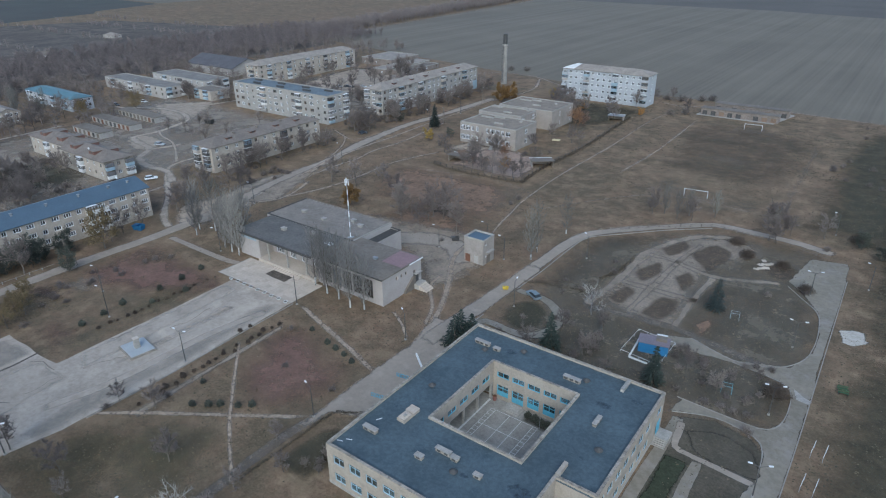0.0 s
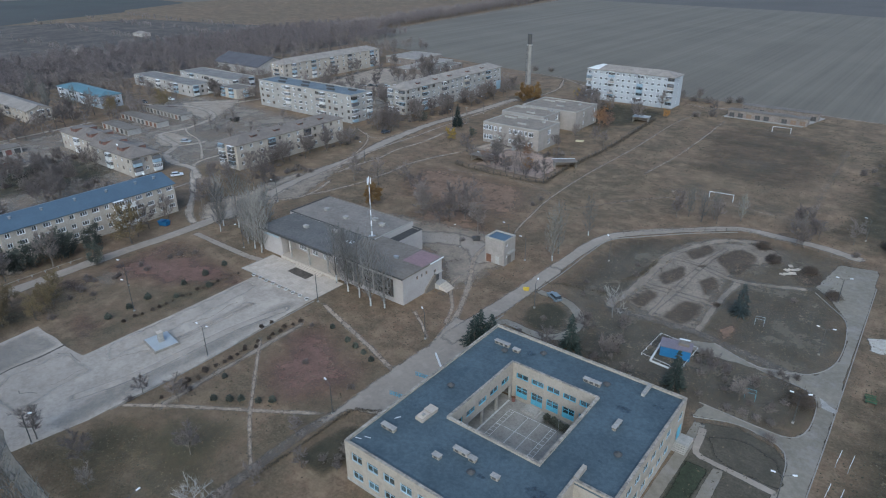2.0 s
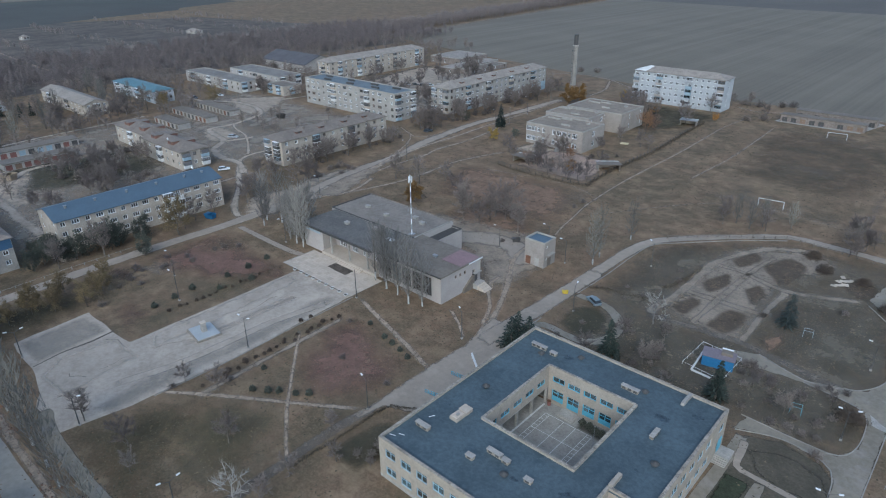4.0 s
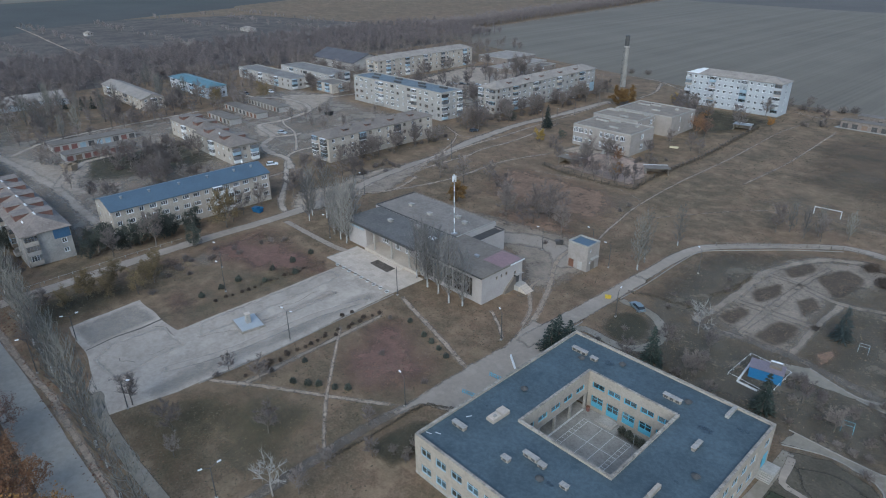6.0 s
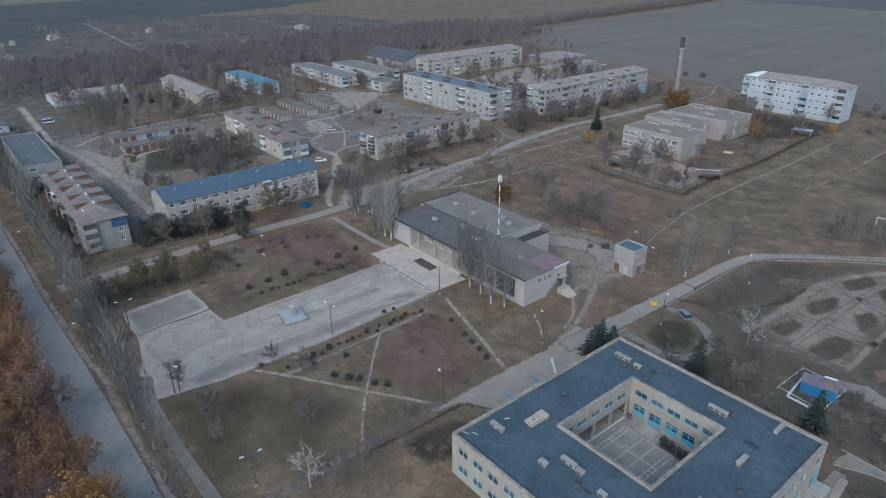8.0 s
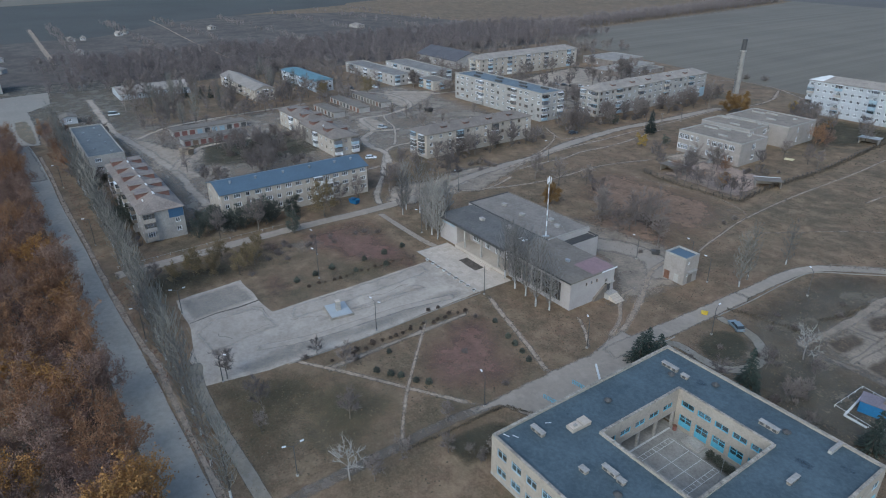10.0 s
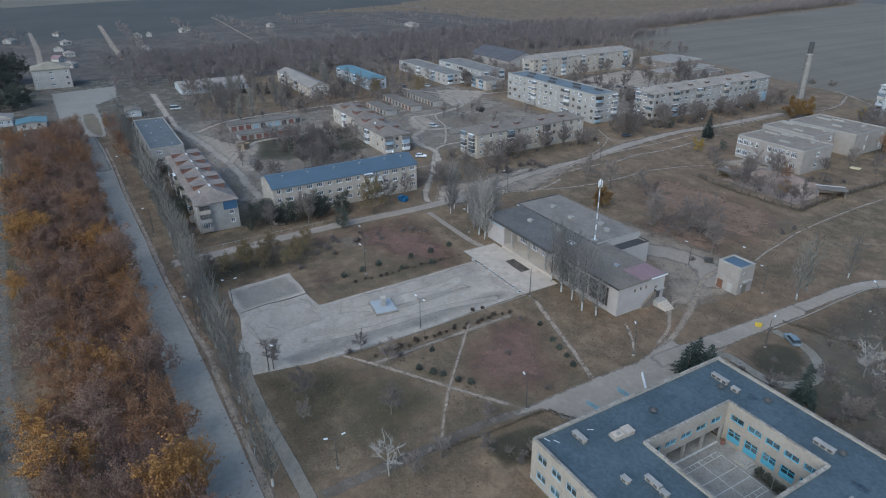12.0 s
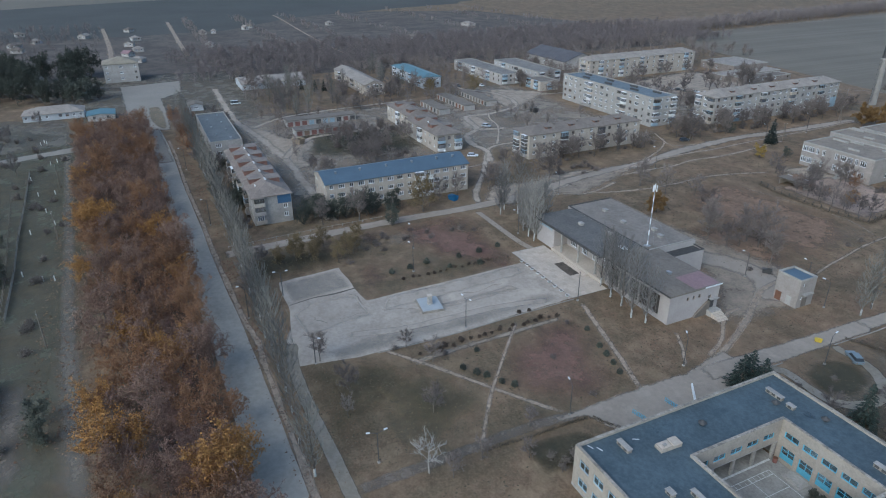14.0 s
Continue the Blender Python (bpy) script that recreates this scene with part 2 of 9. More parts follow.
PARK_BASE = soft_edged(surface("trodden_park_turf", (0.155, 0.13, 0.096), 0.97, 0.3, 0.1, 2.0, stain=(0.108, 0.092, 0.064), stain_at=0.55, bumpy=0.08), 0.1, 1.2, 1.8, 0.1, 0.8)
# far crop colour raised slightly to carry the distance haze
DARKFIELD = surface("winter_crop", (0.074, 0.072, 0.064), 0.97, 0.18, 0.01, 0.4)
FARSOIL = surface("far_autumn_soil", (0.112, 0.1, 0.088), 0.97, 0.14, 0.012, 0.3)
# plots beyond the houses, lightened in colour for the haze over them
SCRUB = surface("garden_plots", (0.125, 0.102, 0.084), 0.97, 0.3, 0.02, 0.25, stain=(0.075, 0.064, 0.054), stain_at=0.5)
SLABS = surface("concrete_slabs", (0.46, 0.395, 0.325), 0.9, 0.12, 0.15, 2.0, per_object=0.1, bumpy=0.01)
CONCRETE = surface("weathered_concrete", (0.33, 0.31, 0.28), 0.9, 0.2, 0.4, 3.0, stain=(0.2, 0.185, 0.165), bumpy=0.01)
KERB = surface("kerb_stone", (0.27, 0.25, 0.225), 0.9, 0.18, 0.5, 3.0, bumpy=0.01)
COPING = surface("worn_coping", (0.325, 0.288, 0.24), 0.9, 0.25, 0.5, 3.0, stain=(0.17, 0.15, 0.125), stain_at=0.53, per_object=0.12, bumpy=0.02)
WHITEWASH = surface("whitewash", (0.62, 0.62, 0.6), 0.85, 0.1, 0.5, 4.0)
WALL_SCHOOL = surface("cream_plaster", (0.35, 0.308, 0.255), 0.9, 0.14, 0.35, 3.0, stain=(0.28, 0.243, 0.203), stain_at=0.58)
WALL_GREY = surface("grey_panel", (0.38, 0.355, 0.325), 0.9, 0.16, 0.3, 2.5, stain=(0.31, 0.285, 0.255), stain_at=0.58)
WALL_PANEL = surface("blue_grey_panel", (0.335, 0.315, 0.288), 0.9, 0.16, 0.3, 2.5, stain=(0.24, 0.235, 0.225), stain_at=0.58)
WALL_BRICK = surface("silicate_brick", (0.41, 0.362, 0.305), 0.9, 0.16, 0.3, 2.5, stain=(0.29, 0.255, 0.213), stain_at=0.58)
WALL_WHITE = surface("white_panel", (0.4, 0.415, 0.43), 0.85, 0.14, 0.2, 2.5, stain=(0.37, 0.38, 0.39), stain_at=0.62)
WALL_CLUB = surface("pale_pink_stone", (0.39, 0.355, 0.33), 0.88, 0.1, 0.3, 2.5, stain=(0.38, 0.345, 0.31), stain_at=0.6)
ROOF_BLUE = surface("blue_roll_roofing", (0.075, 0.099, 0.113), 0.65, 0.26, 0.12, 1.5, stain=(0.049, 0.069, 0.08), stain_at=0.58)
ROOF_METAL_BLUE = surface("blue_sheet_metal", (0.085, 0.12, 0.155), 0.5, 0.12, 0.2, 2.0)
ROOF_GREYBLUE = surface("grey_blue_roofing", (0.135, 0.158, 0.172), 0.7, 0.2, 0.15, 1.5, stain=(0.2, 0.22, 0.225), stain_at=0.6)
ROOF_HALL = surface("worn_hall_felt", (0.215, 0.186, 0.158), 0.9, 0.22, 0.15, 1.5, stain=(0.27, 0.238, 0.205), stain_at=0.6)
ROOF_SHOP = surface("dull_teal_grey_felt", (0.125, 0.135, 0.137), 0.8, 0.2, 0.15, 1.5, stain=(0.16, 0.165, 0.162), stain_at=0.58)
ROOF_PATCHED = surface("patched_grey_felt", (0.19, 0.172, 0.152), 0.85, 0.25, 0.12, 1.2, stain=(0.33, 0.325, 0.31), stain_at=0.6)
ROOF_TEAL = surface("teal_sheet_metal", (0.095, 0.172, 0.195), 0.45, 0.15, 0.2, 2.0)
ROOF_SLATE = surface("grey_asbestos_slate", (0.285, 0.25, 0.215), 0.9, 0.22, 0.25, 2.5, stain=(0.19, 0.163, 0.138), stain_at=0.58)
ROOF_DULL = surface("sooty_slate", (0.185, 0.157, 0.134), 0.9, 0.22, 0.25, 2.5, stain=(0.25, 0.215, 0.182), stain_at=0.58)
ROOF_OLD = surface("worn_brown_slate", (0.21, 0.175, 0.15), 0.9, 0.25, 0.25, 2.5, stain=(0.3, 0.255, 0.215), stain_at=0.58)
ROOF_FELT = surface("grey_roofing_felt", (0.172, 0.147, 0.121), 0.9, 0.24, 0.15, 1.5, stain=(0.225, 0.198, 0.168), stain_at=0.6)
WALL_STORE = surface("sooty_brick", (0.235, 0.2, 0.175), 0.92, 0.25, 0.4, 2.5, stain=(0.15, 0.128, 0.11), stain_at=0.55)
WALL_NURSERY = surface("pinkish_grey_panel", (0.31, 0.275, 0.245), 0.9, 0.16, 0.3, 2.5, stain=(0.25, 0.22, 0.195), stain_at=0.58)
ROOF_GRIT = surface("gritty_brown_felt", (0.245, 0.203, 0.16), 0.92, 0.2, 0.2, 1.8, stain=(0.14, 0.125, 0.11), stain_at=0.58)
ROOF_DARKGREY = surface("dark_grey_felt", (0.125, 0.117, 0.108), 0.88, 0.22, 0.2, 1.6, stain=(0.17, 0.156, 0.14), stain_at=0.6)
DARK_FELT_AND_SHADE = surface("black_felt_and_step_shadow", (0.062, 0.06, 0.058), 0.85, 0.25, 0.3, 2.0, stain=(0.1, 0.094, 0.088), stain_at=0.6)
ROOF_RED = surface("faded_red_sheet", (0.24, 0.155, 0.155), 0.6, 0.15, 0.4, 2.0)
BRICK_RED = surface("red_brick", (0.19, 0.105, 0.083), 0.9, 0.25, 0.6, 4.0)
WHITE_FRAME = surface("white_frame", (0.78, 0.79, 0.8), 0.5, 0.06, 0.5, 3.0)
BLUE_FRAME = surface("turquoise_frame", (0.12, 0.36, 0.48), 0.5, 0.12, 0.5, 3.0)
BROWN_FRAME = surface("brown_frame", (0.2, 0.14, 0.1), 0.6, 0.2, 0.5, 3.0)
BLUE_PAINT = surface("blue_paint", (0.035, 0.15, 0.31), 0.5, 0.15, 0.5, 3.0)
DULL_BLUE = surface("dull_blue_paint", (0.055, 0.11, 0.19), 0.7, 0.15, 0.5, 3.0)
PALE_BLUE = surface("pale_blue_paint", (0.3, 0.39, 0.45), 0.7, 0.14, 0.5, 3.0)
STEEL = surface("galvanised_steel", (0.3, 0.31, 0.32), 0.5, 0.15, 0.8, 5.0, metal=0.3)
DARK_STEEL = surface("dark_steel", (0.07, 0.068, 0.066), 0.6, 0.2, 0.8, 5.0)
RUST = surface("rusty_iron", (0.16, 0.08, 0.05), 0.85, 0.3, 1.0, 6.0)
INSIDE = surface("dim_rooms", (0.34, 0.32, 0.3), 0.95, 0.15, 0.5, 2.0)
WOODEN = surface("grey_boards", (0.17, 0.145, 0.12), 0.9, 0.2, 0.6, 4.0)
SNOWWHITE = surface("white_paint", (0.72, 0.73, 0.74), 0.6, 0.06, 0.5, 3.0)
YELLOW = surface("yellow_paint", (0.55, 0.4, 0.05), 0.6, 0.1, 0.5, 3.0)
GLASS = glass_material("window_glass", (0.6, 0.65, 0.7), 0.7)
GLASS_BLUE = glass_material("tinted_glass", (0.4, 0.65, 0.75), 0.74, (0.12, 0.24, 0.3))
BARK = surface("grey_bark", (0.13, 0.112, 0.096), 0.95, 0.25, 1.0, 5.0, per_object=0.25)
TWIG = leaf_material("bare_twigs", [(0, (0.12, 0.102, 0.09)), (0.5, (0.172, 0.145, 0.128)), (1, (0.235, 0.198, 0.175))])
# paler than the near twigs: distance haze is put into this colour
TWIG_FAR = leaf_material("haze_paled_twigs", [(0, (0.145, 0.125, 0.115)), (0.5, (0.215, 0.184, 0.168)), (1, (0.3, 0.256, 0.23))])
TWIG_POPLAR = leaf_material("poplar_twigs", [(0, (0.115, 0.11, 0.094)), (1, (0.215, 0.204, 0.176))])
TWIG_PALE = leaf_material("pale_poplar_twigs", [(0, (0.15, 0.142, 0.128)), (1, (0.25, 0.236, 0.212))])
LIMEWASH = surface("limewashed_bark", (0.42, 0.42, 0.4), 0.9, 0.2, 0.5, 4.0)
TWIG_BIRCH = leaf_material("birch_twigs", [(0, (0.16, 0.145, 0.13)), (0.6, (0.24, 0.225, 0.205)), (1, (0.4, 0.385, 0.36))])
LEAF_RUSSET = leaf_material("russet_shrub_leaves", [(0, (0.05, 0.041, 0.034)), (0.5, (0.082, 0.064, 0.05)), (1, (0.125, 0.092, 0.068))], 0.2)
BIRCHBARK = surface("birch_bark", (0.3, 0.285, 0.265), 0.8, 0.3, 1.0, 5.0)
LEAF_BROWN = leaf_material("russet_oak_leaves", [(0, (0.132, 0.072, 0.043)), (0.4, (0.198, 0.104, 0.054)), (0.75, (0.245, 0.13, 0.061)), (1, (0.212, 0.144, 0.09))], 0.3)
LEAF_ROSE = leaf_material("faded_oak_leaves", [(0, (0.135, 0.085, 0.064)), (0.5, (0.195, 0.124, 0.09)), (1, (0.24, 0.162, 0.12))], 0.25)
LEAF_ORANGE = leaf_material("orange_leaves", [(0, (0.2, 0.1, 0.035)), (0.6, (0.32, 0.165, 0.05)), (1, (0.4, 0.22, 0.07))], 0.15)
LEAF_YELLOW = leaf_material("yellow_leaves", [(0, (0.18, 0.12, 0.03)), (0.6, (0.3, 0.2, 0.045)), (1, (0.36, 0.26, 0.09))], 0.15)
LEAF_AMBER = leaf_material("amber_leaves", [(0, (0.11, 0.066, 0.028)), (0.6, (0.19, 0.112, 0.04)), (1, (0.25, 0.16, 0.066))], 0.1)
LEAF_OLIVE = leaf_material("olive_leaves", [(0, (0.1, 0.08, 0.043)), (0.6, (0.165, 0.124, 0.065)), (1, (0.225, 0.164, 0.088))], 0.2)
NEEDLES = leaf_material("spruce_needles", [(0, (0.014, 0.024, 0.018)), (0.6, (0.03, 0.045, 0.034)), (1, (0.05, 0.066, 0.052))], 0.25)
NEEDLES_BLUE = leaf_material("blue_spruce_needles", [(0, (0.02, 0.032, 0.03)), (0.6, (0.036, 0.052, 0.05)), (1, (0.06, 0.08, 0.078))], 0.1)
HEDGE_BROWN = leaf_material("autumn_hedge", [(0, (0.05, 0.042, 0.03)), (0.5, (0.085, 0.072, 0.05)), (1, (0.13, 0.1, 0.07))], 0.2)
LEAF_DARK = leaf_material("dark_evergreen", [(0, (0.045, 0.053, 0.042)), (1, (0.098, 0.102, 0.078))], 0.25)
# ---- helpers for meshes and parts ----
def mesh_of(bm, name, mat):
    me = bpy.data.meshes.new(name)
    bm.to_mesh(me)
    bm.free()
    me.materials.append(mat)
    return me


def part(name, bm, mat, parent=None, label="", at=None):
    """One mesh object under a thing (or at top level); bm may be a bmesh or a mesh that is shared."""
    me = bm if isinstance(bm, bpy.types.Mesh) else mesh_of(bm, name, mat)
    ob = new(name, me)
    if parent:
        ob.parent = parent
    if at is not None:
        ob.matrix_basis = at
    if label:
        ob["label"] = label
    return ob


def thing(name, label, category, at=None, group="", kind=""):
    ob = tagged(new(name), label, category, group, kind)
    if at is not None:
        ob.matrix_basis = at
    return ob


def box(bm, x0, x1, y0, y1, z0, z1):
    v = [bm.verts.new((x, y, z)) for z in (z0, z1) for y in (y0, y1) for x in (x0, x1)]
    for f in ((0, 2, 3, 1), (4, 5, 7, 6), (0, 1, 5, 4), (2, 6, 7, 3), (0, 4, 6, 2), (1, 3, 7, 5)):
        bm.faces.new([v[i] for i in f])
    return v


def boxes(*dims):
    bm = bmesh.new()
    for d in dims:
        box(bm, *d)
    return bm


def chamfer_box(x0, x1, y0, y1, z0, z1, r):
    bm = boxes((x0, x1, y0, y1, z0, z1))
    bmesh.ops.bevel(bm, geom=bm.edges[:], offset=r, segments=2, affect="EDGES", profile=0.5)
    return bm


def tube(bm, p, q, r0, r1, sides=6, cap=True):
    p, q = Vector(p), Vector(q)
    turn = (q - p).to_track_quat("Z", "Y")
    rings = []
    for c, r in ((p, r0), (q, r1)):
        rings.append([bm.verts.new(c + turn @ Vector((r * math.cos(6.28318 * i / sides), r * math.sin(6.28318 * i / sides), 0))) for i in range(sides)])
    for i in range(sides):
        j = (i + 1) % sides
        bm.faces.new((rings[0][i], rings[0][j], rings[1][j], rings[1][i]))
    if cap:
        bm.faces.new(rings[1])
        bm.faces.new(rings[0][::-1])


def tubes(*runs):
    bm = bmesh.new()
    for r in runs:
        tube(bm, *r)
    return bm


def spline(points, step=3.0):
    """Points along a smooth line through the given ones."""
    p = [Vector((*q, 0)) for q in points]
    p = [2 * p[0] - p[1], *p, 2 * p[-1] - p[-2]]
    out = []
    for i in range(1, len(p) - 2):
        n = max(1, int((p[i + 1] - p[i]).length / step))
        for k in range(n):
            t = k / n
            out.append(0.5 * ((2 * p[i]) + (p[i + 1] - p[i - 1]) * t + (2 * p[i - 1] - 5 * p[i] + 4 * p[i + 1] - p[i + 2]) * t * t
                              + (3 * p[i] - p[i - 1] - 3 * p[i + 1] + p[i + 2]) * t ** 3))
    return out + [p[-2]]


def set_edge(me, values):
    at = me.attributes.new("edge", "FLOAT", "POINT")
    at.data.foreach_set("value", values)


def ribbon(name, points, width, z, mat, label="", step=3.0, fade=0.35, wobble=0.12, category="path", parent=None):
    """A way on the ground along a smooth line; its two borders wander and may fray."""
    line = spline(points, step)
    verts, faces, edge = [], [], []
    for i, c in enumerate(line):
        d = (line[min(i + 1, len(line) - 1)] - line[max(i - 1, 0)]).normalized()
        n = Vector((-d.y, d.x, 0))
        w = width / 2 * (1 + wobble * 2 * noise.noise((c.x * 0.11, c.y * 0.11, 3.0)))
        for s, ev in ((-1, 0), (-1 + 2 * fade, 1), (1 - 2 * fade, 1), (1, 0)):
            q = c + n * w * (s + wobble * noise.noise((c.x * 0.35, c.y * 0.35, s * 5.0)))
            verts.append((q.x, q.y, z))
            edge.append(ev if 0 < i < len(line) - 1 else 0)
        if i:
            a = 4 * (i - 1)
            faces += [(a + k, a + k + 1, a + k + 5, a + k + 4) for k in range(3)]
    me = bpy.data.meshes.new(name)
    me.from_pydata(verts, [], faces)
    set_edge(me, edge)
    me.materials.append(mat)
    ob = new(name, me)
    if parent:
        ob.parent = parent
        return ob
    return tagged(ob, label, category, kind="structure")


def outline(points, step, jag, smooth):
    pts = [Vector((*p, 0)) for p in points]
    out = []
    if smooth:
        out = spline([*points, points[0]], step)[:-1]
    else:
        for i, p in enumerate(pts):
            q = pts[(i + 1) % len(pts)]
            n = max(1, int((q - p).length / step))
            out += [p.lerp(q, k / n) for k in range(n)]
    return [p + jag * Vector((noise.noise((p.x * 0.3, p.y * 0.3, 7)), noise.noise((p.x * 0.3, p.y * 0.3, 21)), 0)) for p in out]


def sheet(name, points, z, mat, label="", fade=0.0, jag=0.25, step=2.0, category="ground", smooth=False):
    """A patch of ground inside an outline that wanders a little. With fade, a net of small cells whose
    attribute 'edge' rises from the border inwards over that many metres, so that the border can fray."""
    out = outline(points, step, jag, smooth)
    if not fade:
        bm = bmesh.new()
        f = bm.faces.new([bm.verts.new((p.x, p.y, z)) for p in out])
        f.normal_update()
        if f.normal.z < 0:
            f.normal_flip()
        bmesh.ops.triangulate(bm, faces=bm.faces[:])
        return tagged(part(name, bm, mat), label, category, kind="structure")
    P = np.array([(p.x, p.y) for p in out])
    Q = np.roll(P, -1, axis=0)
    cell = max(0.5, min(2.0, fade / 2))
    gx = np.arange(P[:, 0].min() - cell, P[:, 0].max() + 2 * cell, cell)
    gy = np.arange(P[:, 1].min() - cell, P[:, 1].max() + 2 * cell, cell)
    X, Y = np.meshgrid(gx, gy)
    px, py = X.ravel(), Y.ravel()
    inside = np.zeros(len(px), bool)
    dist = np.full(len(px), 1e9)
    for (ax, ay), (bx, by) in zip(P, Q):
        hit = (ay > py) != (by > py)
        if ay != by:
            inside ^= hit & (px < (bx - ax) * (py - ay) / (by - ay) + ax)
        L2 = max(1e-9, (bx - ax) ** 2 + (by - ay) ** 2)
        t = np.clip(((px - ax) * (bx - ax) + (py - ay) * (by - ay)) / L2, 0, 1)
        dist = np.minimum(dist, np.hypot(px - ax - t * (bx - ax), py - ay - t * (by - ay)))
    value = np.where(inside, np.clip(dist / fade, 0, 1), 0.0)
    w = len(gx)
    keep = np.arange(len(px)).reshape(X.shape)
    ins = inside.reshape(X.shape)
    touch = ins[:-1, :-1] | ins[1:, :-1] | ins[:-1, 1:] | ins[1:, 1:]
    jj, ii = np.nonzero(touch)
    quads = np.stack([keep[jj, ii], keep[jj, ii + 1], keep[jj + 1, ii + 1], keep[jj + 1, ii]], 1)
    used, inv = np.unique(quads, return_inverse=True)
    me = bpy.data.meshes.new(name)
    me.from_pydata([(px[k], py[k], z) for k in used], [], inv.reshape(-1, 4).tolist())
    set_edge(me, value[used])
    me.materials.append(mat)
    return tagged(new(name, me), label, category, kind="structure")


def ring(x0, x1, y0, y1, t, z0, z1):
    """A closed rectangular rim of thickness t, in one piece."""
    bm = bmesh.new()
    loops = []
    for z in (z0, z1):
        for e in (0, t):
            loops.append([bm.verts.new(v) for v in ((x0 + e, y0 + e, z), (x1 - e, y0 + e, z), (x1 - e, y1 - e, z), (x0 + e, y1 - e, z))])
    a, b, c, d = loops
    for i in range(4):
        j = (i + 1) % 4
        for p, q in ((a, c), (c, d), (d, b), (b, a)):
            bm.faces.new((p[i], p[j], q[j], q[i]))
    bmesh.ops.recalc_face_normals(bm, faces=bm.faces[:])
    return bm


def slab_net(xs, ys, solid, z0, z1):
    """One connected slab made of the cells of a net for which solid(i, j) holds."""
    bm, memo = bmesh.new(), {}

    def at(i, j, z):
        if (i, j, z) not in memo:
            memo[(i, j, z)] = bm.verts.new((xs[i], ys[j], z))
        return memo[(i, j, z)]

    n, m = len(xs) - 1, len(ys) - 1
    on = lambda i, j: 0 <= i < n and 0 <= j < m and solid(i, j)
    for i in range(n):
        for j in range(m):
            if not on(i, j):
                continue
            bm.faces.new((at(i, j, z1), at(i + 1, j, z1), at(i + 1, j + 1, z1), at(i, j + 1, z1)))
            bm.faces.new((at(i, j + 1, z0), at(i + 1, j + 1, z0), at(i + 1, j, z0), at(i, j, z0)))
            for (di, dj), (p, q) in (((0, -1), ((i, j), (i + 1, j))), ((1, 0), ((i + 1, j), (i + 1, j + 1))), ((0, 1), ((i + 1, j + 1), (i, j + 1))), ((-1, 0), ((i, j + 1), (i, j)))):
                if not on(i + di, j + dj):
                    bm.faces.new((at(*p, z0), at(*q, z0), at(*q, z1), at(*p, z1)))
    return bm


def kerb(points, width=0.18, height=0.14, closed=False, label="grey concrete kerb beside the paving", mat=None):
    """A kerb of real stones' section along a smooth line."""
    line = spline(points, 1.5)
    bm, last = bmesh.new(), None
    for i, c in enumerate(line):
        d = (line[min(i + 1, len(line) - 1)] - line[max(i - 1, 0)]).normalized()
        n = Vector((-d.y, d.x, 0)) * width / 2
        ring = [bm.verts.new((q.x, q.y, zz)) for q, zz in ((c - n, -0.02), (c - n, height), (c + n, height), (c + n, -0.02))]
        if last:
            for k in range(3):
                bm.faces.new((last[k], last[k + 1], ring[k + 1], ring[k]))
        last = ring
    bmesh.ops.recalc_face_normals(bm, faces=bm.faces[:])
    return tagged(part("kerb", bm, mat or KERB), label, "kerb", kind="structure")
# ---- ground, fields, roads and paths ----
def make_ground():
    bm = bmesh.new()
    xs = [-2600, -1500, -900, -500, -350, -200, -100, 0, 100, 400, 1200]
    ys = [-1200, -500, -150, 0, 100, 200, 350, 500, 900, 1500, 2600]
    grid = [[bm.verts.new((x, y, 0)) for x in xs] for y in ys]
    for j in range(len(ys) - 1):
        for i in range(len(xs) - 1):
            bm.faces.new((grid[j][i], grid[j][i + 1], grid[j + 1][i + 1], grid[j + 1][i]))
    tagged(part("ground", bm, TURF), "brown late-autumn turf with bare soil and leaf litter", "ground", kind="structure")


make_ground()
sheet("field", [(-205, 372), (-178, 367), (-120, 362), (-80, 360), (-47, 356), (-7, 353), (300, 335), (1100, 300), (1100, 1500), (-640, 1500), (-529, 958), (-512, 808), (-484, 560), (-470, 437), (-330, 400)],
      0.03, PLOUGH, "harrowed grey-brown field reaching to the distance", 0, 1.0, 12, "field")
sheet("field", [(-640, 1560), (1100, 1560), (1100, 2500), (-1100, 2500)], 0.03, DARKFIELD, "dark winter-crop field at the far edge", 0, 2, 40, "field")
sheet("field", [(-1150, -500), (-1150, -170), (-1200, -80), (-1250, 60), (-1300, 300), (-1330, 640), (-1000, 600), (-953, 476), (-919, 455), (-886, 333), (-826, 182), (-724, 92), (-715, -60), (-780, -500)], 0.03, DARKFIELD, "dark green-grey winter field beyond the gardens", 0, 2, 30, "field")
sheet("field", [(-2500, -900), (-2500, 1500), (-1250, 1300), (-1010, 700), (-1010, 610), (-1335, 650), (-1310, 300), (-1260, 65), (-1190, -80), (-1150, -180), (-1150, -900)], 0.03, PLOUGH, "pale harrowed field in the distance", 0, 2, 40, "field")
sheet("field", [(-560, 1010), (-457, 985), (-302, 962), (-165, 946), (-52, 905), (200, 830), (1090, 560), (1090, 1490), (-630, 1490)], 0.04, FARSOIL, "dark winter-crop field behind the harrowed one", 0, 2, 30, "field")
sheet("garden_ground", [(-860, -300), (-840, -50), (-850, 60), (-880, 250), (-800, 420), (-560, 470), (-425, 420), (-425, 250), (-430, 100), (-440, 30), (-480, -60), (-420, -300)], 0.02, SCRUB, "dark dug garden plots and scrub", 0, 1.5, 20, "ground")

